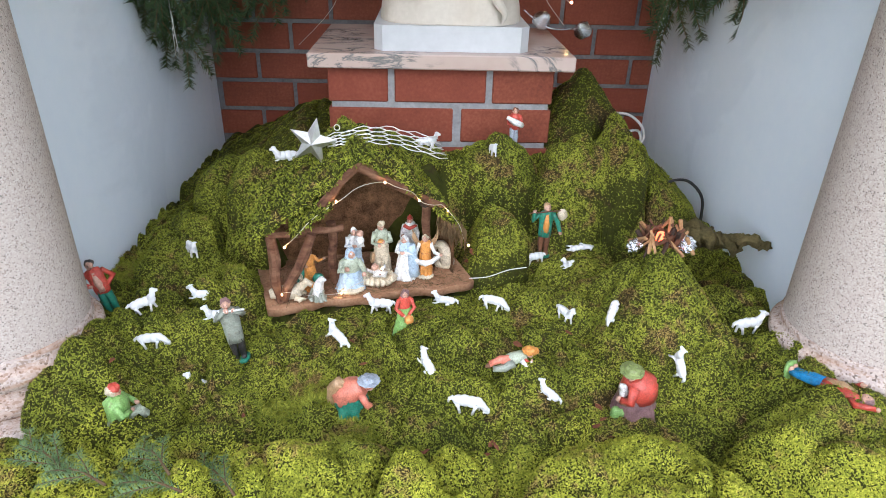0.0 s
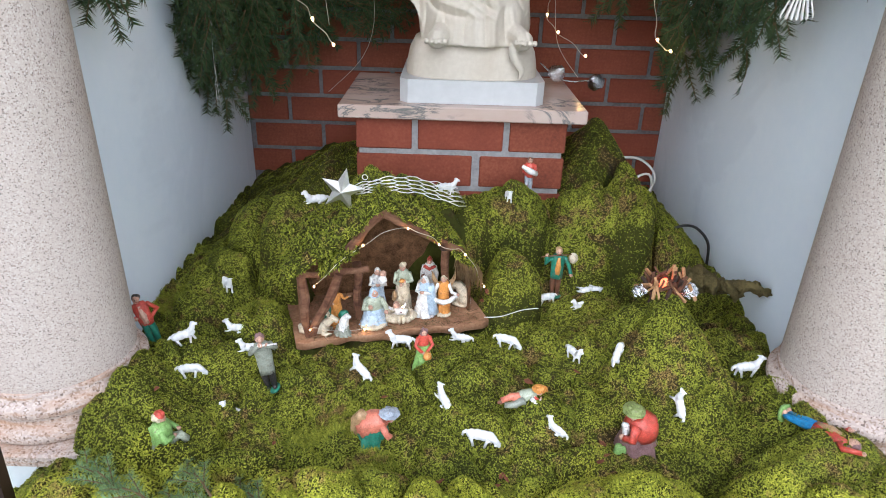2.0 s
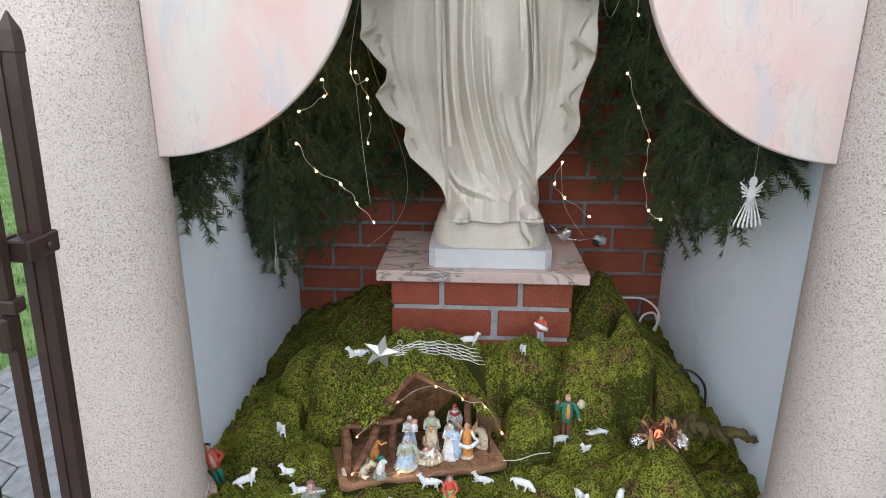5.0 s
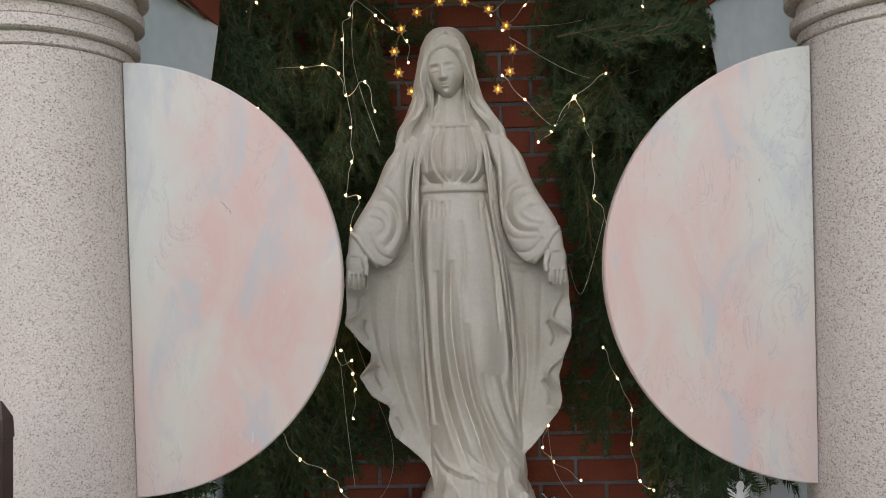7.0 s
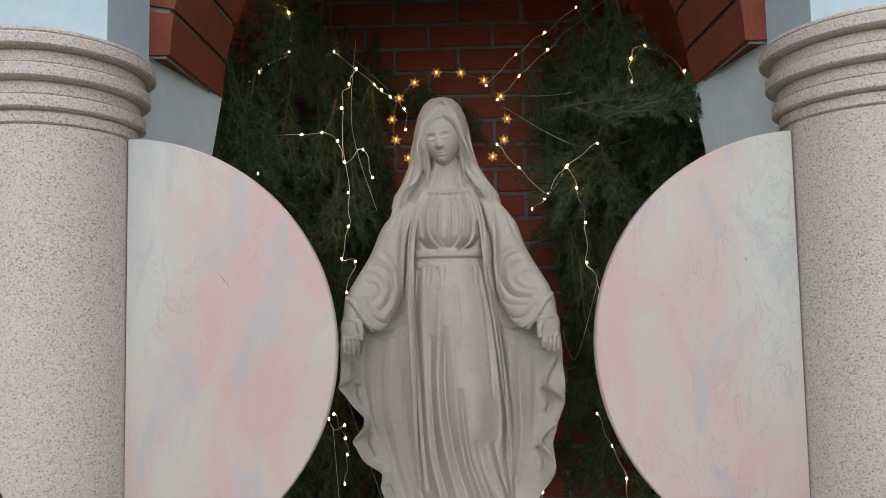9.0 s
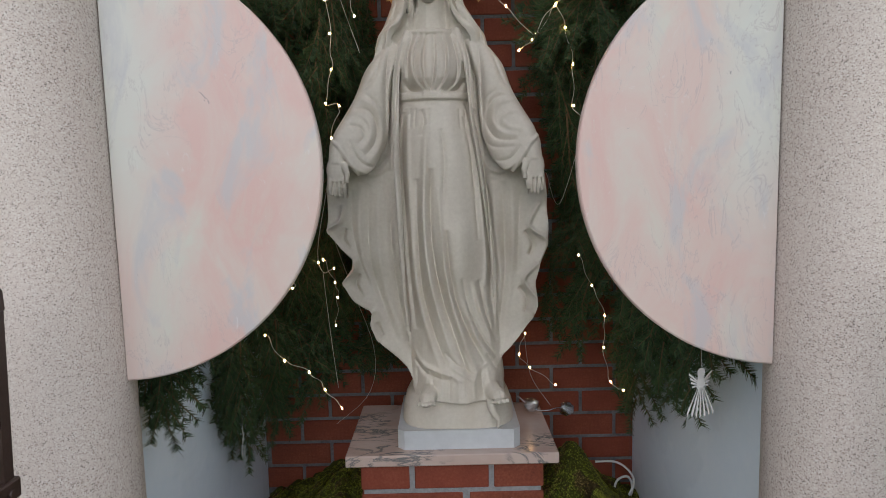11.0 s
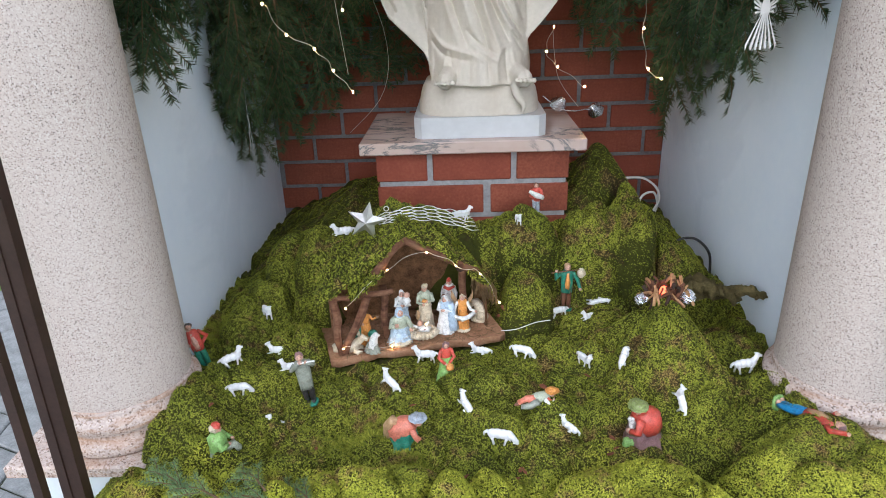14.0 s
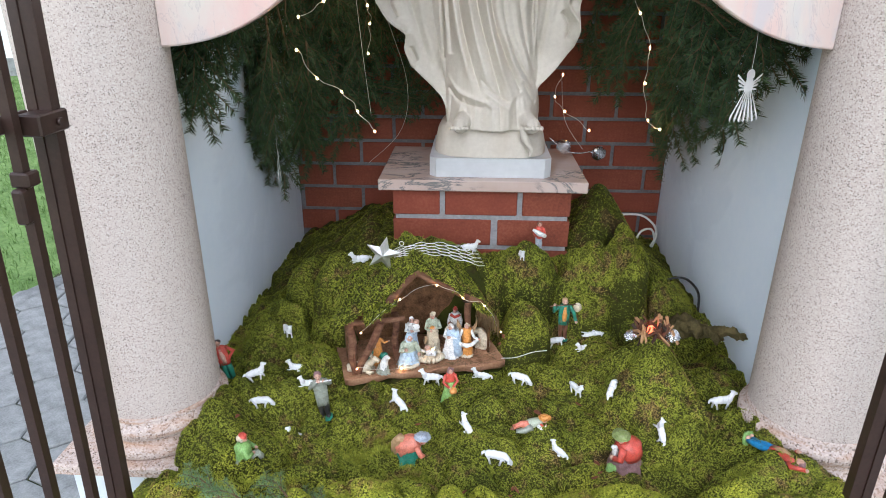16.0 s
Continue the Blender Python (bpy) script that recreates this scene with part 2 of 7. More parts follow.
def loft(bm, rings, cap=True, mi=0):
    """Skins closed rings of equally many points."""
    vs = [[bm.verts.new(p) for p in r] for r in rings]
    n = len(vs[0])
    for a, b in zip(vs, vs[1:]):
        for i in range(n):
            f = bm.faces.new((a[i], a[(i + 1) % n], b[(i + 1) % n], b[i]))
            f.material_index, f.smooth = mi, True
    if cap:
        for ring in (list(reversed(vs[0])), vs[-1]):
            f = bm.faces.new(ring)
            f.material_index = mi
    return bm


def lathe(bm, profile, cx=0, cy=0, n=32, mi=0):
    """Turns (radius, height) pairs about an upright axis."""
    return loft(bm, [[(cx + r * math.cos(2 * math.pi * i / n), cy + r * math.sin(2 * math.pi * i / n), z) for i in range(n)] for r, z in profile], True, mi)


def tube(bm, pts, radii, n=8, mi=0, flat=1.0):
    """A round limb along points, with a radius at each."""
    pts = [Vector(p) for p in pts]
    if not isinstance(radii, (list, tuple)):
        radii = [radii] * len(pts)
    rings = []
    ref = None
    for i, p in enumerate(pts):
        d = (pts[min(i + 1, len(pts) - 1)] - pts[max(i - 1, 0)]).normalized()
        if ref is None:
            ref = Vector((0, 0, 1)) if abs(d.z) < 0.8 else Vector((1, 0, 0))
        u = d.cross(ref).normalized()
        v = u.cross(d).normalized()
        ref = v
        rings.append([p + radii[i] * (u * math.cos(2 * math.pi * j / n) + flat * v * math.sin(2 * math.pi * j / n)) for j in range(n)])
    return loft(bm, rings, True, mi)


def ball(bm, c, r, mi=0, seg=12, rot=None):
    """An ellipsoid; r is one radius or three."""
    r = (r, r, r) if isinstance(r, (int, float)) else r
    m = Matrix.LocRotScale(c, Euler([radians(a) for a in rot]) if rot else None, r)
    made = bmesh.ops.create_uvsphere(bm, u_segments=seg, v_segments=max(6, seg * 2 // 3), radius=1, matrix=m)
    for f in {f for v in made["verts"] for f in v.link_faces}:
        f.material_index, f.smooth = mi, True
    return bm


def spline(pts, n):
    """n points on a smooth curve through the given ones."""
    p = np.array(pts, dtype=float)
    out = []
    for s in np.linspace(0, len(p) - 1, n):
        i = min(int(s), len(p) - 2)
        f = s - i
        a, b, c, d = p[max(i - 1, 0)], p[i], p[i + 1], p[min(i + 2, len(p) - 1)]
        out.append(0.5 * (2 * b + (c - a) * f + (2 * a - 5 * b + 4 * c - d) * f * f + (3 * b - a - 3 * c + d) * f ** 3))
    return np.array(out)


def empty(name, label, category, group="", at=(0, 0, 0), kind=""):
    ob = new(name)
    ob.location = at
    return tagged(ob, label, category, group, kind)


# ---- the ground outside ----
bm = bmesh.new()
bmesh.ops.create_grid(bm, x_segments=40, y_segments=40, size=400)
for v in bm.verts:
    v.co.z = GROUND - 0.05
ground = tagged(part("ground", bm, GRASS), "mown green lawn that reaches the far distance", "lawn", kind="structure")


# ---- large structure of the chapel ----
WL, WR, WB = -0.64, 0.895, 2.52          # inner faces of the side walls and the back wall
COL_L, COL_R, COL_Y = -0.681, 0.947, 1.235


def wall_block(name, b, material, label, category="wall"):
    return tagged(part(name, boxed(*b), material), label, category, kind="structure")


wall_left = wall_block("wall_west", (WL - 0.2, WL, 1.37, 2.74, GROUND - 0.05, 2.96), PLASTER, "side wall of pale blue painted plaster with damp stains")
wall_right = wall_block("wall_east", (WR, WR + 0.2, 1.37, 2.74, GROUND - 0.05, 2.96), PLASTER, "side wall of pale blue painted plaster with damp stains")
wall_back = wall_block("wall_north", (WL, WR, WB, 2.74, GROUND - 0.05, 3.80), MORTAR_SHADED, "back wall of red bricks, grey mortar joints darkened for fir shade")
plinth = wall_block("plinth", (WL + 0.002, WR - 0.002, 0.86, WB - 0.002, GROUND - 0.05, 0.74), WHITEWASH, "white rendered plinth under the moss", "plinth")

# barrel ceiling behind the front arch
bm = bmesh.new()
rings = []
for y in (1.665, 2.735):
    ring = [(CX + 0.7675 * math.cos(a), y, 2.962 + 0.7675 * math.sin(a)) for a in np.linspace(0, math.pi, 25)]
    ring += [(CX + 0.95 * math.cos(a), y, 2.962 + 0.95 * math.sin(a)) for a in np.linspace(math.pi, 0, 25)]
    rings.append(ring)
loft(bm, rings)
tagged(part("ceiling", bm, BRICK), "red brick barrel vault over the niche", "ceiling", kind="structure")

# front wall over the round arch
ASPAN = radians(90)
AR, AZ, AY0, AY1 = 0.635, 2.862, 1.34, 1.66
AZC = AZ
bm = bmesh.new()
angles = np.linspace(math.pi / 2 - ASPAN, math.pi / 2 + ASPAN, 33)
inner = [(CX + (AR + 0.012) * math.cos(a), AZC + (AR + 0.012) * math.sin(a)) for a in angles]
outer = [(CX + 1.15 * math.cos(a) / math.sin(ASPAN), 3.95 if i not in (0, 32) else AZ) for i, a in enumerate(angles)]
outer[0], outer[-1] = (CX + 1.15, inner[0][1]), (CX - 1.15, inner[-1][1])
outer[1], outer[-2] = (CX + 1.15, 3.95), (CX - 1.15, 3.95)
grid = [[bm.verts.new((x, y, z)) for x, z in line] for line in (inner, outer) for y in (AY0 + 0.004, AY1)]
i0, i1, o0, o1 = grid
for j in range(32):
    bm.faces.new((i0[j], o0[j], o0[j + 1], i0[j + 1]))
    bm.faces.new((i1[j + 1], o1[j + 1], o1[j], i1[j]))
    bm.faces.new((i1[j], i0[j], i0[j + 1], i1[j + 1]))
    bm.faces.new((o0[j], o1[j], o1[j + 1], o0[j + 1]))
front_wall = tagged(part("wall_south", bm, MORTAR), "front wall over a round brick arch", "wall", kind="structure")
for x0, x1 in ((-1.00, CX - 0.682), (CX + 0.682, 1.27)):
    wall_block("lintel_block", (x0, x1, 1.165, AY0 - 0.003, 2.8265, 3.95), LINTEL_BLUE, "pale blue painted block resting on a column capital", "lintel")
for x0, x1 in ((WL - 0.15, CX - 0.637), (CX + 0.637, WR + 0.15)):
    s = 1 if x0 < 0 else -1
    xi, xo = (x1, x0) if s > 0 else (x0, x1)
    b = loft(bmesh.new(), [[(xo, AY0 + 0.002, z), (xi - s * (0.05 + k), AY0 + 0.002, z), (xi - s * k, AY1, z), (xo, AY1, z)] for z, k in ((2.48, 0.065), (AZ + 0.006, 0.0))])
    bmesh.ops.recalc_face_normals(b, faces=b.faces)
    for f in b.faces:
        f.smooth = False
    tagged(part("corbel", b, WHITEWASH), "white plaster corbel under the brick arch", "corbel", kind="structure")
# roof out of view: eave invented, set back so light reaches the front moss
bm = bmesh.new()
for s in (-1, 1):
    ys = (1.03, 2.95)
    loft(bm, [[(CX + s * 1.5, y, 3.55), (CX, y, 4.35), (CX, y, 4.42), (CX + s * 1.5, y, 3.62)] for y in ys])
tagged(part("roof", bm, ROOF), "unseen small tiled gable roof added over the chapel", "roof", kind="structure")


# ---- columns ----
def column(x):
    thing = empty("column", "round terrazzo column with speckled rose and grey chips", "column", "front columns", (x, COL_Y, GROUND))
    o = GROUND
    part("pedestal", boxed(-0.165, 0.165, -0.165, 0.165, -0.02, 0.832 - o, 0.004), WHITEWASH, thing, "white painted square pedestal")
    part("pedestal_cap", boxed(-0.193, 0.193, -0.193, 0.193, 0.832 - o, 0.862 - o, 0.004), TERRAZZO_WORN, thing, "square terrazzo slab stained by rust")
    part("base", lathe(bmesh.new(), [(0.168, 0.863 - o), (0.172, 0.870 - o), (0.172, 0.884 - o), (0.168, 0.889 - o), (0.156, 0.893 - o), (0.154, 0.907 - o), (0.158, 0.912 - o), (0.163, 0.920 - o), (0.163, 0.932 - o),
                                    (0.158, 0.939 - o), (0.149, 0.943 - o), (0.147, 0.953 - o), (0.148, 0.964 - o)], n=64), TERRAZZO_WORN, thing, "moulded column base stained brown", True)
    part("shaft", lathe(bmesh.new(), [(0.140, 0.962 - o), (0.1450, 0.9635 - o), (0.1455, 0.966 - o), (0.1455, 0.972 - o), (0.1455, 0.99 - o), (0.1455, 1.8 - o), (0.143, 2.64 - o), (0.143, 2.650 - o), (0.1425, 2.653 - o), (0.140, 2.655 - o)], n=64), TERRAZZO, thing, smooth=True)
    ring = []
    for r0, z0, z1 in ((0.147, 2.655, 2.679), (0.160, 2.681, 2.706), (0.149, 2.708, 2.734), (0.170, 2.736, 2.762), (0.158, 2.764, 2.789), (0.180, 2.791, 2.815), (0.174, 2.816, 2.826)):
        ring += [(r0 - 0.004, z0 - o), (r0, z0 + 0.003 - o), (r0, z1 - 0.003 - o), (r0 - 0.003, z1 - o)]
    cap = part("capital", lathe(bmesh.new(), ring, n=64), TERRAZZO, thing, "ringed terrazzo capital")
    cap.data.polygons.foreach_set("use_smooth", [False] * len(cap.data.polygons))
    return thing


column_left = column(COL_L)
copy_thing(column_left, pose(COL_R, COL_Y, GROUND, 0, 0, 180))


# ---- rose marble half discs between the columns ----
def half_disc(name, x, s, zc, r, c):
    """A slab whose straight side stands at x and whose round side bulges towards s; c: how far its centre lies from that side."""
    bm = bmesh.new()
    a0 = math.acos(-c / r) if abs(c) < r else math.pi / 2
    out = [(x + s * (c + r * math.cos(a)), zc + r * math.sin(a)) for a in np.linspace(-a0, a0, 72)]
    rings = []
    for y, k in ((1.2265, 0.992), (1.2295, 1.0), (1.2475, 1.0), (1.2505, 0.992)):
        rings.append([(x + (px - x) * k, y, zc + (pz - zc) * k) for px, pz in out])
    loft(bm, rings)
    bmesh.ops.recalc_face_normals(bm, faces=bm.faces)
    for f in bm.faces:
        f.smooth = False
    return tagged(part(name, bm, ROSE), "polished rose marble half disc fixed to a column", "marble panel", "marble half discs")


half_disc("marble_panel", -0.5345, 1, 2.222, 0.4325, -0.011)
half_disc("marble_panel", 0.8000, -1, 2.217, 0.424, -0.0225)

# ---- pedestal of the statue ----
PF = 1.893            # its brick front
pier = empty("brick_pedestal", "red brick pedestal with grey mortar carrying a marble slab", "pedestal", at=(CX, 2.1, 0.74))


def under(ob, parent):
    ob.parent = parent
    ob.matrix_parent_inverse = parent.matrix_basis.inverted()
    return ob


PX0, PX1 = -0.157, 0.427
under(part("mortar_core", boxed(PX0 + 0.008, PX1 - 0.008, PF + 0.006, 2.285, 0.742, 1.297), MORTAR), pier)
courses = [(1.205, 1.295, ((PX0, -0.002), (0.015, 0.252), (0.269, PX1))), (1.099, 1.189, ((PX0, 0.168), (0.190, PX1))),
           (0.993, 1.083, ((PX0, 0.0), (0.015, 0.252), (0.269, PX1))), (0.887, 0.977, ((PX0, 0.168), (0.190, PX1)))]
for z0, z1, spans in courses:
    for x0, x1 in spans:
        under(part("brick", boxed(x0, x1, PF, PF + 0.11, z0, z1, 0.003), BRICK), pier)
    for x0, x1 in ((PX0, PX0 + 0.11), (PX1 - 0.11, PX1)):
        under(part("brick", boxed(x0, x1, PF + 0.125, 2.29, z0, z1, 0.003), BRICK), pier)
tagged(part("marble_slab", boxed(-0.199, 0.471, 1.855, 2.315, 1.2975, 1.334, 0.003), SLAB_MARBLE), "cream marble slab with dark grey veins on bricks", "slab")


# ---- moss ground of the crib ----
def gauss(x, y, cx, cy, sx, sy):
    return np.exp(-((x - cx) / sx) ** 2 - ((y - cy) / sy) ** 2)


def cushion(x, y, cx, cy, rx, ry):
    """A domed pad of moss with a crisp rim."""
    d = ((x - cx) / rx) ** 2 + ((y - cy) / ry) ** 2
    return np.sqrt(np.clip(1 - d, 0, 1)) - 0.42 * np.exp(-((np.sqrt(d) - 1.07) / 0.11) ** 2)


BUMPS = [  # x, y, half-widths, height of the broad swells and hollows
    (0.59, 1.33, 0.11, 0.10, 0.09), (0.60, 1.44, 0.10, 0.085, 0.125), (0.57, 2.12, 0.13, 0.22, 0.20), (-0.25, 2.15, 0.12, 0.25, 0.08),
    (-0.10, 1.05, 0.10, 0.05, -0.03), (0.22, 0.92, 0.02, 0.12, -0.03), (0.14, 1.035, 0.14, 0.02, -0.025), (0.42, 1.065, 0.06, 0.04, -0.03),
    (-0.14, 1.18, 0.09, 0.05, -0.025), (0.80, 1.62, 0.06, 0.12, -0.05), (0.66, 1.12, 0.03, 0.03, -0.02), (-0.525, 1.20, 0.075, 0.15, 0.082),
    (0.88, 1.07, 0.10, 0.08, 0.030), (0.80, 1.17, 0.085, 0.14, 0.080), (-0.25, 1.76, 0.10, 0.10, 0.025), (0.735, 1.47, 0.035, 0.14, -0.035), (0.28, 1.69, 0.08, 0.016, -0.05), (0.40, 1.63, 0.06, 0.05, -0.015), (0.625, 1.70, 0.02, 0.05, -0.045), (0.362, 1.74, 0.014, 0.07, -0.03), (0.555, 1.77, 0.014, 0.08, -0.02),
    (-0.20, 1.03, 0.20, 0.018, -0.03), (0.60, 1.03, 0.10, 0.018, -0.04), (-0.33, 1.73, 0.08, 0.014, -0.035), (0.20, 1.245, 0.16, 0.014, -0.012), (-0.40, 1.25, 0.10, 0.016, -0.015),
]
PADS = [  # x, y, radii, height of the moss cushions
    (-0.40, 0.88, 0.20, 0.13, 0.051), (-0.08, 0.90, 0.20, 0.14, 0.065), (0.12, 0.86, 0.09, 0.14, 0.051), (0.44, 0.88, 0.21, 0.15, 0.072),
    (0.78, 0.97, 0.20, 0.12, 0.065), (0.25, 1.765, 0.13, 0.085, 0.036), (0.47, 1.765, 0.115, 0.095, 0.050),
    (0.615, 1.80, 0.055, 0.17, 0.087), (-0.27, 1.66, 0.12, 0.11, 0.065), (-0.38, 1.80, 0.10, 0.12, 0.051), (-0.33, 1.44, 0.08, 0.065, 0.043),
    (0.20, 1.17, 0.17, 0.07, 0.020), (0.36, 1.20, 0.13, 0.07, 0.023), (-0.46, 1.10, 0.13, 0.10, 0.026), (0.58, 1.28, 0.14, 0.14, 0.029),
    (-0.30, 1.02, 0.13, 0.06, 0.026), (0.12, 1.30, 0.14, 0.08, 0.017), (-0.42, 1.36, 0.12, 0.10, 0.020), (0.42, 1.42, 0.13, 0.08, 0.020),
    (-0.05, 1.76, 0.14, 0.09, 0.036), (0.10, 1.72, 0.10, 0.06, 0.029), (-0.50, 1.62, 0.10, 0.14, 0.029), (0.75, 1.85, 0.09, 0.16, 0.043),
    (0.78, 1.42, 0.08, 0.12, 0.029), (0.47, 1.58, 0.10, 0.07, 0.022), (0.16, 0.97, 0.06, 0.06, 0.022), (-0.56, 0.95, 0.09, 0.09, 0.029),
]


PILLOWS = [  # x, y, radii, top and depth of the thick rounded mounds at the back
    (-0.02, 1.80, 0.17, 0.09, 1.140, 0.06), (-0.40, 1.80, 0.11, 0.12, 1.060, 0.12), (0.60, 1.80, 0.07, 0.12, 1.165, 0.10), (0.275, 1.765, 0.105, 0.095, 1.150, 0.13),
    (0.515, 1.80, 0.115, 0.095, 1.140, 0.13), (-0.275, 1.69, 0.115, 0.10, 1.130, 0.15), (0.258, 1.605, 0.095, 0.078, 1.025, 0.11),
]


def terrain(x, y):
    """The height of the moss at a place, without its fine relief."""
    u = (x - 0.135) / 0.76
    side = np.clip(1 - np.abs(u) ** np.where(u < 0, 2.3, 2.6), 0, 1)
    edge = 1.600 + 0.095 / (1 + np.exp(-(x - 0.10) / 0.05))
    rise = 1 / (1 + np.exp(-(y - edge) / np.where(x < 0, 0.04, 0.018)))
    z = 0.848 + 0.032 * np.clip((y - 0.95) / 0.6, 0, 1) + 0.195 * rise * side
    for cx, cy, sx, sy, h in BUMPS:
        z = z + h * gauss(x, y, cx, cy, sx, sy)
    for cx, cy, rx, ry, h in PADS:
        z = z + 1.22 * h * cushion(x, y, cx, cy, rx, ry)
    for cx, cy, rx, ry, top, deep in PILLOWS:
        d = ((x - cx) / rx) ** 2 + ((y - cy) / ry) ** 2
        z = z - 0.03 * np.exp(-((np.sqrt(d) - 1.05) / 0.10) ** 2)
        z = np.where(d < 1, np.maximum(z, top - deep * (1 - np.sqrt(np.clip(1 - d, 0, 1)))), z)
    z = z - 0.9 * np.clip(0.80 - y, 0, 1) ** 1.5 * 3
    z = z - 0.5 * np.clip(-u - 0.93, 0, 1) * (y < 1.5) - 0.3 * np.clip(u - 1.02, 0, 1)
    # the floor of the stable is a level shelf
    flat = 1 / (1 + np.exp((np.abs(x + 0.02) - 0.225) / 0.010)) / (1 + np.exp((np.abs(y - 1.53) - 0.13) / 0.010))
    return z * (1 - flat) + 0.862 * flat


def fine_relief(x, y):
    return sum(a * np.sin(f * x + 3.1 * np.sin(g * y + p)) * np.sin(f * 0.9 * y + 2.3 * np.sin(g * x + 1.7 * p))
               for a, f, g, p in ((0.006, 21, 9, 0.4), (0.005, 47, 17, 1.9), (0.004, 105, 31, 4.2)))


LUMPS = np.random.default_rng(17).uniform((-0.75, 0.62, 0), (1.02, 2.55, 1), (330, 3))


def lumps(x, y):
    """Uneven cushions of moss laid side by side, with clefts between them."""
    near, second, lift = np.full(np.shape(x), 9.0), np.full(np.shape(x), 9.0), np.zeros(np.shape(x))
    wx, wy = x + 0.012 * np.sin(38 * y + 2), y + 0.012 * np.sin(41 * x)
    for cx, cy, h in LUMPS:
        d = np.hypot(wx - cx, wy - cy) * (1.15 - 0.3 * h)
        closer = d < near
        second = np.where(closer, near, np.minimum(second, d))
        lift = np.where(closer, h, lift)
        near = np.where(closer, d, near)
    gap = second - near
    return 0.034 * (1 - np.exp(-gap / 0.020)) - 0.022 + 0.018 * (lift - 0.5) * (1 - np.exp(-gap / 0.010))


def moss_height(x, y):
    shelf = (np.abs(x + 0.02) < 0.225) & (np.abs(y - 1.53) < 0.13)
    base = terrain(x, y)
    steep = np.hypot(terrain(x, y + 0.008) - base, terrain(x + 0.008, y) - base) / 0.008
    calm = np.clip(1.15 - 0.55 * steep, 0.25, 1)
    return base + np.where(shelf, 0.3, 1.0) * calm * (fine_relief(x, y) + lumps(x, y))


NX, NY = 380, 420
gx, gy = np.meshgrid(np.linspace(-0.72, 0.99, NX), np.linspace(0.66, 2.515, NY))
keep = (gx > WL - 0.03) & (gx < WR + 0.03) | (gy < 1.37)
gz = moss_height(gx, gy)
co = np.stack([gx, gy, gz], -1).reshape(-1, 3)
idx = np.arange(NX * NY).reshape(NY, NX)
q = np.stack([idx[:-1, :-1], idx[:-1, 1:], idx[1:, 1:], idx[1:, :-1]], -1).reshape(-1, 4)
ok = keep.reshape(-1)[q].all(1)
q = q[ok]
me = tri_mesh("moss", co, np.concatenate([q[:, [0, 1, 2]], q[:, [0, 2, 3]]]))
part("moss", me, MOSS_SHADED, smooth=True)
moss = tagged(bpy.data.objects["moss"], "cushions of green and brown moss, darkened as shade under the fronds", "moss", kind="stuff")

rng = np.random.default_rng(3)
N = 440000
fx, fy = rng.uniform(-0.72, 0.99, N + 110000), np.concatenate([rng.uniform(0.68, 2.5, N), rng.uniform(0.70, 1.03, 110000)])
N = len(fx)
thin = rng.uniform(0, 1, N) < np.where(fy > 1.9, 0.4, 1.0)


def on_board(x, y):
    """Whether a place lies under the stable's floor board."""
    u, v = 0.968 * (x + 0.237) + 0.247 * (y - 1.385), -0.247 * (x + 0.237) + 0.968 * (y - 1.385)
    return (u > 0.004) & (u < 0.455) & (v > 0.002) & (v < 0.235)


onpier = (fx > PX0 - 0.004) & (fx < PX1 + 0.004) & (fy > PF - 0.004) & (fy < 2.3)
ok = ((fx > WL) & (fx < WR) | (fy < 1.37)) & thin & ~onpier & ~on_board(fx, fy)
fx, fy = fx[ok], fy[ok]
slope_y, slope_x = np.gradient(gz, gy[1, 0] - gy[0, 0], gx[0, 1] - gx[0, 0])


def on_grid(field, x, y):
    """A field of the moss grid, read between its points."""
    u = np.clip((x - gx[0, 0]) / (gx[0, 1] - gx[0, 0]), 0, NX - 1.001)
    v = np.clip((y - gy[0, 0]) / (gy[1, 0] - gy[0, 0]), 0, NY - 1.001)
    i, j = u.astype(int), v.astype(int)
    u, v = u - i, v - j
    return (field[j, i] * (1 - u) + field[j, i + 1] * u) * (1 - v) + (field[j + 1, i] * (1 - u) + field[j + 1, i + 1] * u) * v


# steep faces carry as many fronds as level ones
steep = np.sqrt(1 + on_grid(slope_x, fx, fy) ** 2 + on_grid(slope_y, fx, fy) ** 2)
again = np.repeat(np.arange(len(fx)), np.minimum(rng.poisson(1.35 * np.minimum(steep, 6) - 0.9), 5))
again = again[(fy[again] < 1.9) | (rng.uniform(0, 1, len(again)) < 0.3)][:200000]
fx, fy = (np.concatenate([v, v[again] + rng.normal(0, 0.0022, len(again))]) for v in (fx, fy))


def leaflets(r, foot, nrm, size, many=1, wide=1.0):
    """Small leaflets at each foot: a narrow base, a broad middle and a pointed tip."""
    n = len(foot)
    cos, tris = [], []
    for b in range(many):
        side = np.cross(nrm, r.normal(0, 1, (n, 3)))
        side /= np.linalg.norm(side, axis=1)[:, None]
        cross = np.cross(nrm, side)
        ln = r.uniform(0.0050, 0.0095, n)[:, None] * size
        w = r.uniform(0.0010, 0.0017, n)[:, None] * size * wide
        rise = r.uniform(0.35, 1.1, n)[:, None]
        mid = foot + ln * (0.55 * rise * nrm + 0.45 * side)
        tip = foot + ln * (0.66 * rise * nrm + 1.0 * side)
        cos.append(np.stack([foot, mid - cross * w, mid + cross * w, tip], 1).reshape(-1, 3))
        k4 = np.arange(n)[:, None] * 4 + b * n * 4
        tris.append(np.concatenate([k4 + [[0, 1, 2]], k4 + [[1, 3, 2]]]))
    return np.concatenate(cos), np.concatenate(tris)


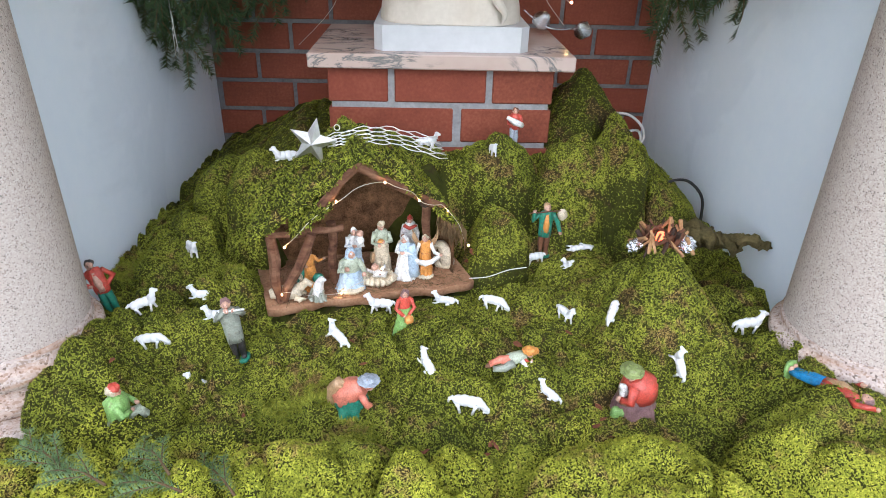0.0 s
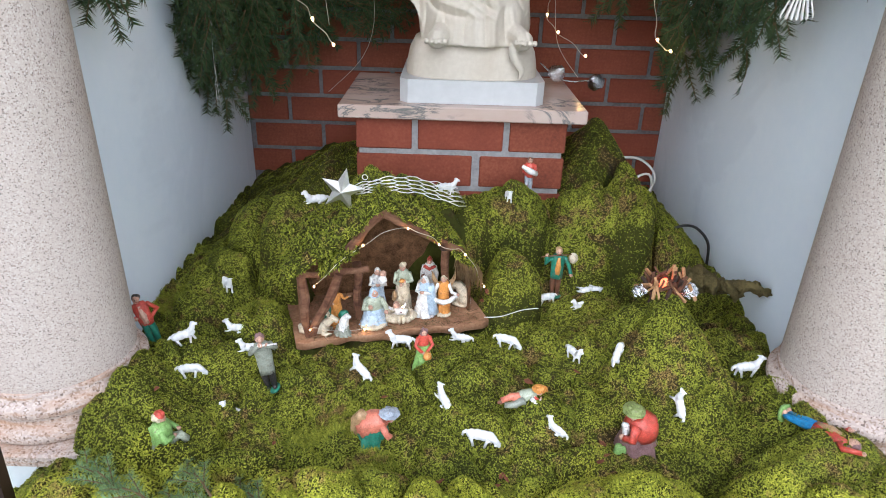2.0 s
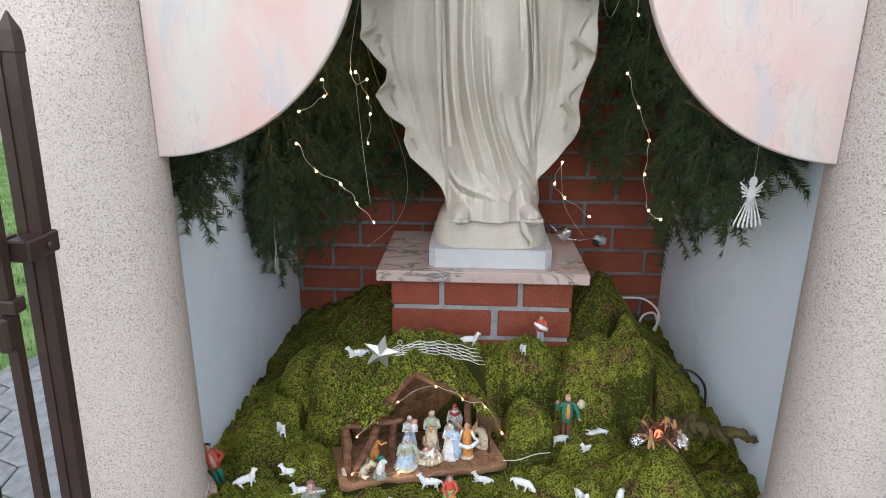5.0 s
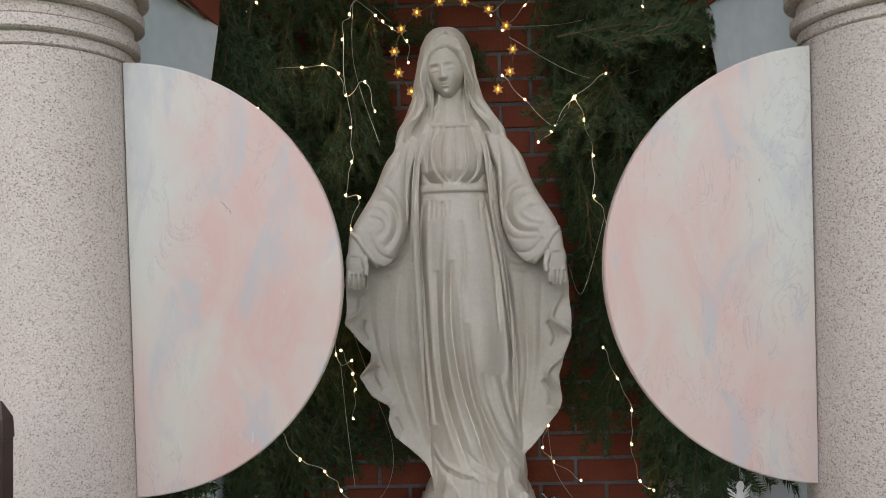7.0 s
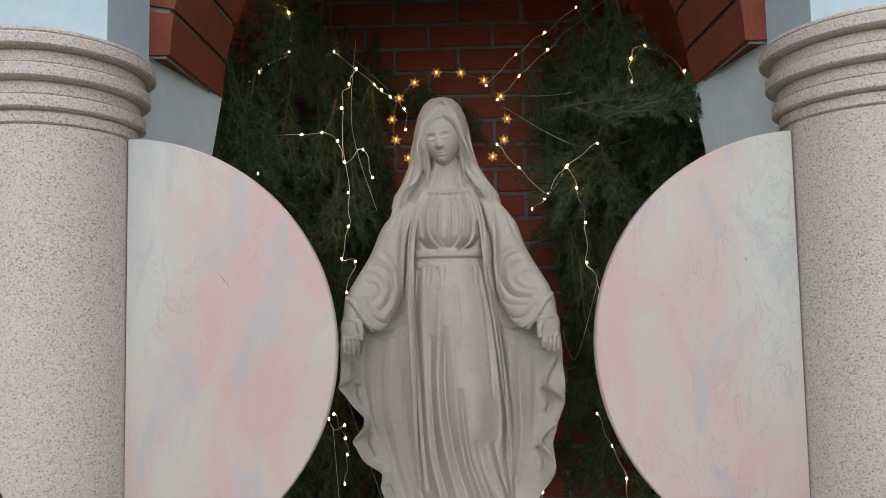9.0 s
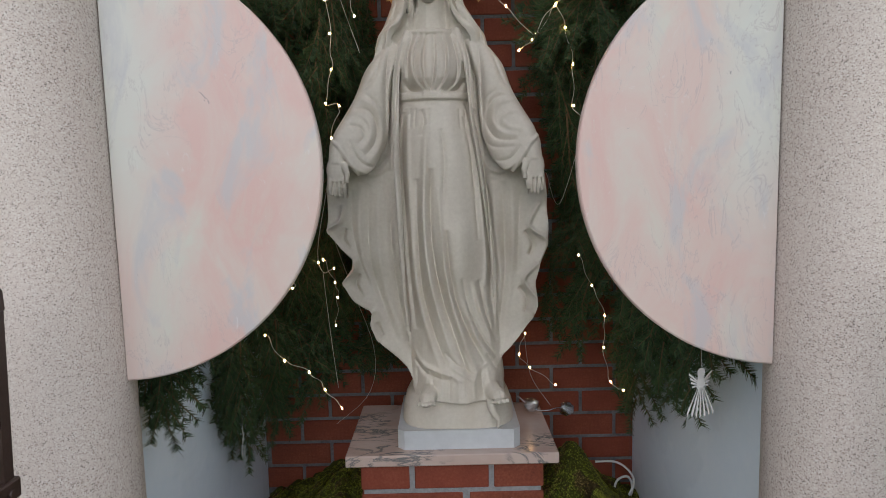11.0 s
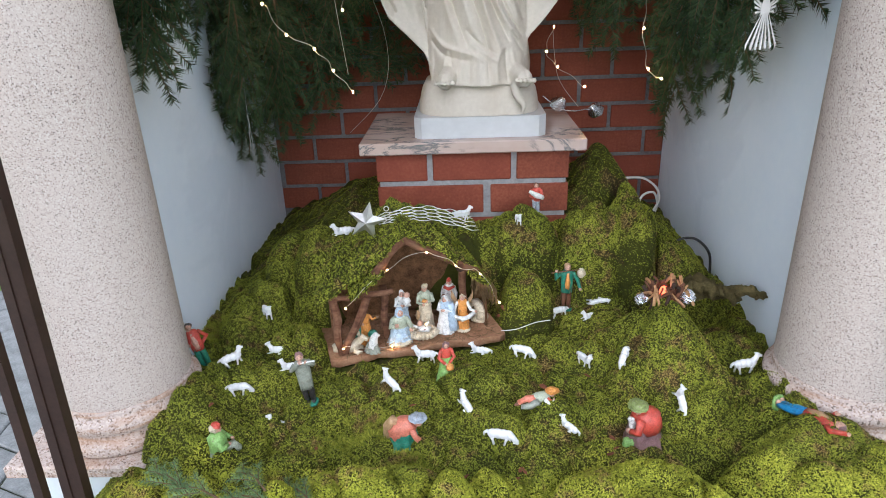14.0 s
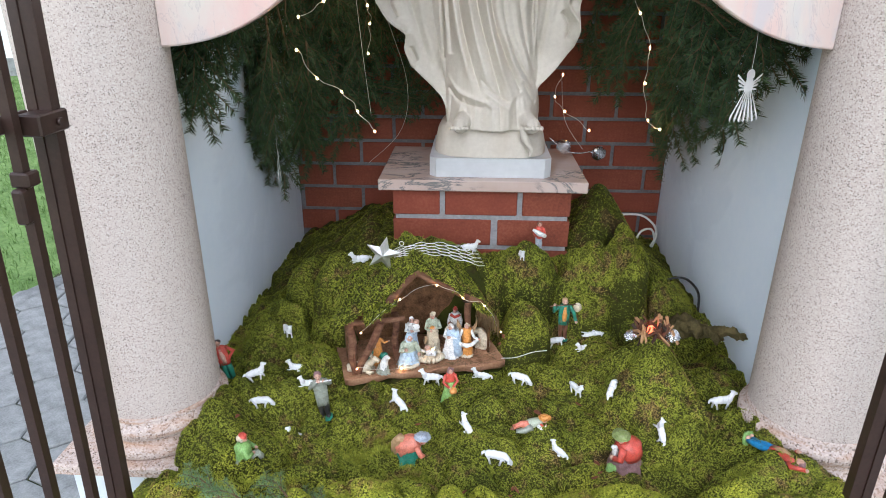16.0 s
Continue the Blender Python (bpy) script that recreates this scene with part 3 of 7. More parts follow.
nrm = np.stack([-on_grid(slope_x, fx, fy), -on_grid(slope_y, fx, fy), np.ones(len(fx))], -1)
nrm /= np.linalg.norm(nrm, axis=1)[:, None]
foot = np.stack([fx, fy, on_grid(gz, fx, fy) - 0.001], -1)
clump = 0.5 + 0.5 * np.sin(31 * fx + 4 * np.sin(23 * fy)) * np.sin(27 * fy + 3 * np.sin(19 * fx))
fresh = fy + 0.05 * np.sin(9 * fx + 1.2) + 0.03 * np.sin(23 * fx + 2) + rng.normal(0, 0.012, len(fx)) < 1.01
for pick, name, mat, label in ((~fresh, "moss_fronds", MOSS_FROND, "short feathery green moss fronds covering the hills"), (fresh, "fresh_moss_fronds", MOSS_FRESH_LIT, "fresh yellow-green moss fronds on the front cushions, brightened as if sky-lit")):
    co, tr = leaflets(rng, foot[pick], nrm[pick], (0.62 + 0.30 * clump[pick])[:, None] * 0.92, 1, 1.05)
    tagged(part(name, tri_mesh(name, co, tr), mat), label, "moss", kind="stuff")
# longer tufts in the hollows
N = 8000
spot = rng.integers(0, 5, N)
cxs, cys = np.array([-0.17, -0.03, -0.10, -0.33, -0.60])[spot], np.array([1.13, 1.055, 1.18, 1.50, 1.56])[spot]
fx, fy = cxs + rng.normal(0, 0.030, N), cys + rng.normal(0, 0.022, N)
foot = np.stack([fx, fy, moss_height(fx, fy) - 0.002], -1)
up = np.tile([0.0, 0.0, 1.0], (N, 1)) + rng.normal(0, 0.25, (N, 3))
co, tr = leaflets(rng, foot, up, np.full((N, 1), 1.5), 2, 0.4)
part("moss_tufts", tri_mesh("moss_tufts", co, tr), MOSS_FROND)
tagged(bpy.data.objects["moss_tufts"], "longer dark green moss tufts in hollows", "moss", kind="stuff")


# ---- the statue ----
def table(z, rows, col):
    return float(np.interp(z, [r[0] for r in rows], [r[col] for r in rows]))


ROBE = [  # height, middle, half width, half depth
    (1.485, 0.165, 0.148, 0.150), (1.53, 0.162, 0.154, 0.140), (1.60, 0.158, 0.152, 0.125), (1.75, 0.150, 0.146, 0.118), (1.95, 0.137, 0.148, 0.114),
    (2.20, 0.122, 0.140, 0.104), (2.36, 0.108, 0.122, 0.092), (2.425, 0.103, 0.110, 0.083), (2.445, 0.103, 0.107, 0.081), (2.462, 0.103, 0.110, 0.084),
    (2.50, 0.101, 0.124, 0.098), (2.56, 0.101, 0.126, 0.098), (2.62, 0.102, 0.105, 0.082), (2.655, 0.103, 0.070, 0.062)]
CAPE_L = [(1.50, 0.03), (1.572, 0.0), (1.673, -0.099), (1.722, -0.121), (1.765, -0.114), (1.802, -0.166), (1.863, -0.208), (1.91, -0.172), (1.94, -0.168), (1.976, -0.206), (2.031, -0.248), (2.071, -0.242),
          (2.13, -0.245), (2.223, -0.240), (2.28, -0.218), (2.33, -0.185), (2.43, -0.132), (2.52, -0.095), (2.60, -0.070), (2.65, -0.050), (2.70, -0.018)]
CAPE_R = [(1.50, 0.29), (1.59, 0.300), (1.615, 0.312), (1.674, 0.367), (1.734, 0.413), (1.782, 0.426), (1.854, 0.422), (1.913, 0.435), (1.972, 0.462), (2.043, 0.462), (2.136, 0.458), (2.217, 0.450),
          (2.287, 0.420), (2.379, 0.364), (2.45, 0.330), (2.56, 0.286), (2.63, 0.264), (2.68, 0.235), (2.72, 0.20)]


def crease(v):
    """Rounded ridges with sharp valleys, from -1 to 1."""
    return 2 * abs(math.cos(v)) ** 0.75 - 1


CARVED = []


def fold(width, height, *line):
    """A ridge (or a furrow, where height is negative) of the drapery along places (x, z) on the statue's front."""
    CARVED.append((width, height, spline(line, 26)))


# skirt of the robe
fold(0.01, -0.018, (0.009, 2.403), (-0.002, 2.261), (0.005, 2.115), (0.014, 1.921), (0.030, 1.711))
fold(0.012, 0.0105, (0.022, 2.392), (0.018, 2.260), (0.020, 2.013), (0.037, 1.828), (0.076, 1.686), (0.108, 1.585))
fold(0.008, -0.0135, (0.046, 2.193), (0.045, 2.012), (0.054, 1.851), (0.083, 1.722), (0.128, 1.590))
fold(0.006, -0.0077, (0.067, 2.406), (0.073, 2.369), (0.063, 2.325))
fold(0.011, 0.0135, (0.081, 2.358), (0.066, 2.114), (0.071, 1.943), (0.101, 1.780), (0.144, 1.632))
fold(0.008, -0.015, (0.092, 2.225), (0.087, 2.034), (0.109, 1.849), (0.160, 1.673), (0.195, 1.565))
fold(0.009, 0.0105, (0.112, 2.169), (0.123, 1.953), (0.148, 1.802), (0.191, 1.660), (0.228, 1.570))
fold(0.007, -0.012, (0.134, 2.033), (0.152, 1.848), (0.192, 1.719), (0.248, 1.599))
fold(0.007, -0.006, (0.124, 2.346), (0.134, 2.235), (0.122, 2.112))
fold(0.008, 0.009, (0.188, 1.813), (0.221, 1.695), (0.279, 1.605))
fold(0.006, -0.009, (0.181, 1.883), (0.201, 1.777), (0.243, 1.682), (0.289, 1.610))
fold(0.008, 0.009, (0.215, 1.870), (0.236, 1.777), (0.267, 1.694), (0.294, 1.622))
fold(0.006, -0.009, (0.233, 1.870), (0.256, 1.753), (0.289, 1.658))
fold(0.01, 0.012, (0.214, 2.392), (0.238, 2.255), (0.255, 2.109), (0.265, 1.950), (0.255, 1.846))
fold(0.007, -0.018, (0.228, 2.405), (0.253, 2.254), (0.271, 2.109), (0.277, 1.938), (0.270, 1.776))
fold(0.006, -0.0075, (0.196, 2.388), (0.216, 2.277), (0.227, 2.143), (0.235, 1.996))
fold(0.05, 0.012, (0.181, 2.009), (0.179, 1.917))
fold(0.004, -0.00275, (0.018, 2.412), (0.011, 2.351))
fold(0.004, -0.00275, (0.034, 2.412), (0.028, 2.350))
fold(0.004, -0.00275, (0.050, 2.411), (0.044, 2.350))
fold(0.004, -0.00275, (0.090, 2.410), (0.087, 2.349))
fold(0.004, -0.00275, (0.183, 2.408), (0.186, 2.347))
fold(0.004, -0.00275, (0.201, 2.407), (0.205, 2.346))
# hem gathered over the feet
fold(0.007, 0.008, (0.018, 1.646), (0.056, 1.598), (0.125, 1.576), (0.183, 1.551))
fold(0.006, -0.008, (0.022, 1.611), (0.061, 1.570), (0.136, 1.554))
fold(0.007, 0.006, (0.138, 1.602), (0.183, 1.571), (0.218, 1.550))
fold(0.006, -0.006, (0.121, 1.644), (0.161, 1.601), (0.216, 1.570))
fold(0.006, -0.006, (0.254, 1.635), (0.277, 1.587), (0.299, 1.562))
for i in range(11):
    x = 0.030 + 0.026 * i
    fold(0.006, 0.004 if i % 2 else -0.005, (x + 0.012 * math.sin(2 * i), 1.585), (x, 1.54), (x - 0.010 + 0.002 * i, 1.488))
# mantle under the arms
fold(0.012, 0.008, (-0.076, 2.178), (-0.087, 2.009), (-0.064, 1.830), (-0.010, 1.659))
fold(0.01, -0.008, (-0.107, 2.179), (-0.120, 2.010), (-0.099, 1.855), (-0.034, 1.659))
fold(0.011, 0.0064, (-0.137, 2.185), (-0.145, 2.034), (-0.125, 1.891), (-0.068, 1.721))
fold(0.009, -0.0064, (-0.166, 2.163), (-0.171, 2.046), (-0.149, 1.939), (-0.101, 1.806))
fold(0.009, -0.0072, (-0.040, 2.195), (-0.046, 2.008), (-0.029, 1.817), (0.009, 1.621))
fold(0.012, 0.008, (0.291, 2.181), (0.295, 2.023), (0.308, 1.881), (0.294, 1.737))
fold(0.01, -0.008, (0.320, 2.180), (0.324, 2.023), (0.324, 1.868), (0.301, 1.676))
fold(0.011, 0.0064, (0.347, 2.183), (0.350, 2.022), (0.343, 1.880), (0.317, 1.712))
fold(0.009, -0.0064, (0.375, 2.150), (0.371, 2.021), (0.365, 1.879))
# ruffled edge of the mantle
fold(0.008, 0.016, (-0.196, 2.117), (-0.205, 2.065), (-0.244, 2.034), (-0.209, 1.979), (-0.161, 1.942))
fold(0.007, -0.014, (-0.190, 2.041), (-0.200, 2.006), (-0.181, 1.973))
fold(0.008, 0.016, (-0.161, 1.942), (-0.167, 1.902), (-0.206, 1.863), (-0.166, 1.810), (-0.112, 1.773))
fold(0.007, -0.014, (-0.151, 1.892), (-0.164, 1.856), (-0.142, 1.813))
fold(0.008, 0.014, (-0.112, 1.773), (-0.119, 1.728), (-0.090, 1.667))
fold(0.006, -0.012, (-0.102, 1.728), (-0.081, 1.685))
fold(0.008, 0.016, (0.437, 2.113), (0.402, 2.038), (0.455, 1.984), (0.429, 1.918))
fold(0.007, -0.014, (0.390, 2.021), (0.415, 1.973), (0.401, 1.938))
fold(0.008, 0.016, (0.429, 1.918), (0.383, 1.861), (0.421, 1.800), (0.415, 1.746))
fold(0.007, -0.014, (0.369, 1.837), (0.394, 1.795), (0.387, 1.752))
# sleeves
fold(0.008, 0.00558, (-0.159, 2.397), (-0.117, 2.393), (-0.090, 2.360), (-0.094, 2.314), (-0.119, 2.283))
fold(0.006, -0.0062, (-0.144, 2.412), (-0.098, 2.406), (-0.074, 2.360), (-0.081, 2.305), (-0.110, 2.267))
fold(0.008, 0.00496, (-0.125, 2.444), (-0.075, 2.415), (-0.056, 2.359), (-0.064, 2.295), (-0.102, 2.243))
fold(0.006, -0.00496, (-0.106, 2.458), (-0.056, 2.405), (-0.044, 2.340), (-0.055, 2.276))
fold(0.006, -0.00496, (-0.155, 2.362), (-0.122, 2.352), (-0.112, 2.324), (-0.133, 2.301))
fold(0.006, -0.00496, (-0.054, 2.591), (-0.073, 2.508), (-0.120, 2.458))
fold(0.007, 0.00434, (-0.170, 2.300), (-0.145, 2.238), (-0.100, 2.209), (-0.059, 2.231), (-0.035, 2.285))
fold(0.006, -0.00496, (-0.153, 2.316), (-0.129, 2.256), (-0.088, 2.233), (-0.050, 2.267))
fold(0.008, 0.00558, (0.352, 2.430), (0.304, 2.418), (0.284, 2.377), (0.308, 2.331), (0.360, 2.320))
fold(0.006, -0.0062, (0.333, 2.445), (0.286, 2.428), (0.267, 2.368), (0.296, 2.313), (0.359, 2.304))
fold(0.008, 0.00496, (0.372, 2.393), (0.330, 2.390), (0.313, 2.367), (0.338, 2.343), (0.379, 2.336))
fold(0.006, -0.00496, (0.301, 2.460), (0.258, 2.424), (0.252, 2.350), (0.281, 2.290), (0.354, 2.284))
fold(0.006, -0.00434, (0.291, 2.571), (0.312, 2.506), (0.333, 2.468))
fold(0.007, 0.00434, (0.251, 2.277), (0.271, 2.227), (0.311, 2.209), (0.349, 2.234), (0.377, 2.278))
fold(0.006, -0.00496, (0.261, 2.304), (0.289, 2.249), (0.334, 2.248), (0.368, 2.288))
# borders of the mantle on the breast
fold(0.008, 0.01, (-0.000, 2.616), (-0.020, 2.525), (-0.028, 2.441), (-0.032, 2.331), (-0.037, 2.221))
fold(0.006, -0.01, (0.016, 2.615), (-0.006, 2.515), (-0.013, 2.422), (-0.025, 2.312))
fold(0.006, -0.009, (-0.026, 2.609), (-0.039, 2.525), (-0.044, 2.442), (-0.043, 2.349))
fold(0.008, 0.01, (0.215, 2.625), (0.231, 2.545), (0.236, 2.452), (0.250, 2.341), (0.262, 2.204))
fold(0.006, -0.01, (0.198, 2.630), (0.216, 2.546), (0.220, 2.453), (0.237, 2.342))
fold(0.006, -0.009, (0.246, 2.601), (0.254, 2.517), (0.255, 2.433), (0.260, 2.323))
# gathers of the bodice
fold(0.006, 0.006, (0.040, 2.644), (0.019, 2.562), (0.021, 2.482))
fold(0.005, -0.007, (0.048, 2.644), (0.028, 2.562), (0.029, 2.482))
fold(0.006, 0.006, (0.062, 2.641), (0.042, 2.571), (0.046, 2.505), (0.076, 2.462))
fold(0.005, -0.007, (0.071, 2.640), (0.050, 2.570), (0.054, 2.505), (0.085, 2.462))
fold(0.006, 0.006, (0.081, 2.637), (0.068, 2.561), (0.073, 2.495), (0.091, 2.464))
fold(0.005, -0.007, (0.089, 2.637), (0.076, 2.560), (0.082, 2.495), (0.100, 2.464))
fold(0.006, 0.006, (0.118, 2.638), (0.120, 2.559), (0.112, 2.494), (0.102, 2.461))
fold(0.005, -0.007, (0.110, 2.638), (0.112, 2.559), (0.104, 2.494), (0.094, 2.462))
fold(0.006, 0.006, (0.143, 2.640), (0.154, 2.567), (0.148, 2.502), (0.119, 2.461))
fold(0.005, -0.007, (0.134, 2.640), (0.145, 2.568), (0.140, 2.502), (0.111, 2.461))
fold(0.006, 0.006, (0.168, 2.642), (0.189, 2.557), (0.183, 2.492), (0.147, 2.457))
fold(0.005, -0.007, (0.160, 2.642), (0.180, 2.557), (0.175, 2.492), (0.138, 2.458))
fold(0.008, -0.01, (0.015, 2.497), (0.033, 2.468), (0.074, 2.458))
fold(0.008, -0.01, (0.130, 2.456), (0.177, 2.466), (0.204, 2.500))
fold(0.03, 0.01, (0.053, 2.524), (0.055, 2.505))
fold(0.03, 0.01, (0.155, 2.520), (0.152, 2.502))
# folds of the veil
fold(0.007, 0.01, (0.136, 2.908), (0.161, 2.810), (0.188, 2.752), (0.239, 2.683), (0.276, 2.639))
fold(0.006, -0.01, (0.142, 2.869), (0.153, 2.782), (0.180, 2.713), (0.222, 2.664))
fold(0.006, 0.008, (0.146, 2.801), (0.155, 2.733), (0.184, 2.675))
fold(0.006, -0.008, (0.170, 2.849), (0.187, 2.781), (0.229, 2.712))
fold(0.007, 0.009, (0.030, 2.891), (0.012, 2.806), (0.022, 2.728), (0.003, 2.676), (-0.045, 2.648))
fold(0.006, -0.009, (0.042, 2.863), (0.027, 2.795), (0.039, 2.728), (0.022, 2.675))
fold(0.006, 0.007, (0.056, 2.785), (0.064, 2.732), (0.044, 2.689))
fold(0.006, -0.008, (0.003, 2.758), (-0.017, 2.691), (-0.053, 2.653))
# gaps between the fingers
for hx in (-0.196, 0.416):
    for j in (-1, 0, 1):
        fold(0.0028, -0.012, (hx + 0.0125 * j, 2.190), (hx + 0.0135 * j, 2.165), (hx + 0.0135 * j, 2.138))
# waves of hair beside the brow
fold(0.006, 0.006, (0.088, 2.888), (0.052, 2.866), (0.034, 2.820), (0.034, 2.775))
fold(0.005, -0.006, (0.084, 2.872), (0.060, 2.852), (0.044, 2.815))
fold(0.006, 0.006, (0.096, 2.888), (0.130, 2.868), (0.148, 2.825), (0.148, 2.775))
fold(0.005, -0.006, (0.098, 2.872), (0.122, 2.852), (0.138, 2.815))


def carve(me):
    """Works the folds into the front of a mesh."""
    n = len(me.vertices)
    co, nr = np.empty(3 * n), np.empty(3 * n)
    me.vertices.foreach_get("co", co)
    me.vertices.foreach_get("normal", nr)
    co, nr = co.reshape(-1, 3), nr.reshape(-1, 3)
    front = np.clip(-nr[:, 1] * 1.6, 0, 1)
    lift = np.zeros(n)
    for w, h, line in CARVED:
        lo, hi = line.min(0) - 3 * w, line.max(0) + 3 * w
        near = np.nonzero((front > 0) & (co[:, 0] > lo[0]) & (co[:, 0] < hi[0]) & (co[:, 2] > lo[1]) & (co[:, 2] < hi[1]) & (co[:, 1] < 2.09))[0]
        p = co[near][:, [0, 2]]
        best, at = np.full(len(near), 9.0), np.zeros(len(near))
        for i, (a, b) in enumerate(zip(line, line[1:])):
            d = b - a
            f = np.clip(((p - a) @ d) / max(d @ d, 1e-9), 0, 1)
            gap = np.linalg.norm(p - a - f[:, None] * d, axis=1)
            closer = gap < best
            best, at = np.where(closer, gap, best), np.where(closer, (i + f) / (len(line) - 1), at)
        taper = np.sqrt(np.clip(np.sin(np.pi * at), 0.0, 1)) if np.ptp(line, axis=0).max() > 2 * w else 1.0
        lift[near] += h * (1.3 if h > 0 else 1.7) * taper * np.exp(-(best / w) ** (2.0 if h > 0 else 1.5))
    co[:, 1] -= lift * front
    me.vertices.foreach_set("co", co.ravel())
    me.update()


def statue_shell():
    bm = bmesh.new()
    YC = 2.035
    # robe, bodice and girdle
    rings = []
    for z in np.linspace(1.485, 2.655, 160):
        xc, a, b = (table(z, ROBE, i) for i in (1, 2, 3))
        k = max(0.0, 1 - (z - 1.49) / 0.25)
        ring = []
        for i in range(160):
            t = 2 * math.pi * i / 160
            d = 0.004 * k * math.sin(9 * t + 30 * z) + (0.0022 * math.sin(11 * t + 2.5 * z + 2 * math.sin(2 * t)) if z < 2.42 else 0.0)
            ring.append((xc + (a + d) * math.cos(t), YC - (b + d) * math.sin(t), z))
        rings.append(ring)
    loft(bm, rings)
    for dz in (-0.006, 0.0, 0.006):
        tube(bm, [(0.103 + 0.109 * math.cos(t), YC - 0.086 * math.sin(t), 2.448 + dz) for t in np.linspace(0, 2 * math.pi, 40)], 0.007, 8)
    # mantle: a thick sheet behind the robe
    rings = []
    for z in np.linspace(1.50, 2.71, 190):
        xl, xr = table(z, CAPE_L, 1), table(z, CAPE_R, 1)
        xm, hw = (xl + xr) / 2, (xr - xl) / 2
        deep = 0.17 * min(1, 0.35 + (2.72 - z) / 0.25) * min(1, 0.45 + (z - 1.5) / 0.3)
        front, back = [], []
        for u in np.linspace(-1, 1, 130):
            x = xm + hw * u
            rim = math.exp(-((1 - abs(u)) / 0.10) ** 2)
            y = 1.985 + 0.045 * (1 - u * u) + 0.010 * rim * math.sin(48 * z + (0 if u < 0 else 1.4)) * min(1, max(0, (2.2 - z) / 0.1))
            front.append((x, y, z))
            back.append((x, y + 0.020 + deep * math.sqrt(max(0.0, 1 - u * u * 0.98)), z))
        rings.append(front + back[::-1])
    loft(bm, rings)
    # borders of the mantle, falling from the shoulders
    for pts in ([(0.030, 1.985, 2.650), (0.000, 1.958, 2.56), (-0.012, 1.945, 2.45), (-0.014, 1.942, 2.32), (-0.014, 1.946, 2.17), (-0.010, 1.96, 1.98), (-0.004, 1.975, 1.78), (0.012, 1.99, 1.62)],
                [(0.178, 1.985, 2.655), (0.206, 1.958, 2.57), (0.220, 1.945, 2.46), (0.232, 1.942, 2.33), (0.252, 1.946, 2.20), (0.276, 1.96, 2.0), (0.288, 1.975, 1.82), (0.288, 1.99, 1.66)]):
        line = spline(pts, 60)
        tube(bm, [(px, py + 0.007, pz) for px, py, pz in line], [0.011 * min(1, (60 - i) / 24) ** 0.7 for i in range(60)], 10)
    # sleeves: wide and hanging below the forearm in a rounded swag, with open palms
    for s, sh, el, wr in ((-1, (0.000, 2.025, 2.605), (-0.110, 1.985, 2.415), (-0.192, 1.925, 2.290)), (1, (0.222, 2.025, 2.615), (0.320, 1.985, 2.425), (0.404, 1.925, 2.290))):
        line = spline([sh, [(p + q) / 2 + d for p, q, d in zip(sh, el, (s * 0.010, -0.010, 0.004))], el, wr], 60)
        n = 64
        rings = []
        for i, p in enumerate(line):
            u = i / 59
            r = (0.050 + 0.018 * math.sin(math.pi * min(1, u * 1.0)) ** 1.2) * (1 - 0.45 * max(0, (u - 0.88) / 0.12) ** 2)
            drop = 0.140 * max(0, (u - 0.28) / 0.72) ** 1.1 * (1 - 0.55 * max(0, (u - 0.72) / 0.28) ** 2)
            ring = []
            for j in range(n):
                t = 2 * math.pi * j / n
                # t = 0 up and outwards, pi down and inwards
                out = r * 0.72 * math.cos(t)
                x = p[0] + s * out * 0.75
                z = p[2] + out * 0.62
                y = p[1] + r * 0.80 * math.sin(t) * (0.6 if math.sin(t) > 0 else 1.0)
                h = max(0.0, -math.cos(t)) ** 0.8 * drop
                ring.append((x - s * 0.42 * h, y, z - h * 0.9))
            rings.append(ring)
        loft(bm, rings)
        # rolled lip round the cuff
        tube(bm, [(q[0], q[1] - 0.001, q[2]) for q in rings[57][::2]] + [rings[57][0]], 0.0065, 8)
        tube(bm, [el, wr, (wr[0] + s * 0.004, wr[1] - 0.012, wr[2] - 0.05)], [0.034, 0.029, 0.026], 14)
        hx, hy, hz = wr[0] - s * -0.004, wr[1] - 0.022, wr[2] - 0.062
        ball(bm, (hx, hy + 0.004, hz - 0.004), (0.032, 0.016, 0.046), seg=16)
        for j in range(4):
            fx0 = hx + (j - 1.5) * 0.0135
            ln = (0.046, 0.054, 0.052, 0.043)[j if s < 0 else 3 - j]
            tube(bm, [(fx0, hy, hz - 0.028), (fx0 + (j - 1.5) * 0.0005, hy - 0.011, hz - 0.030 - ln * 0.6), (fx0 + (j - 1.5) * 0.0005, hy - 0.004, hz - 0.030 - ln)], [0.0080, 0.0078, 0.0062], 8)
        tube(bm, [(hx - s * 0.022, hy, hz + 0.016), (hx - s * 0.034, hy - 0.012, hz - 0.014), (hx - s * 0.032, hy - 0.016, hz - 0.042)], [0.0115, 0.0090, 0.0070], 8)
    # neck and head, bowed forwards and a little to its right
    tube(bm, [(0.102, 2.050, 2.62), (0.101, 2.040, 2.70), (0.100, 2.035, 2.77)], [0.058, 0.044, 0.046], 20)
    tube(bm, [(0.102 + 0.072 * math.cos(t), 2.028 - 0.066 * math.sin(t), 2.648 - 0.006 * math.sin(t)) for t in np.linspace(0, 2 * math.pi, 36)], 0.0075, 8)
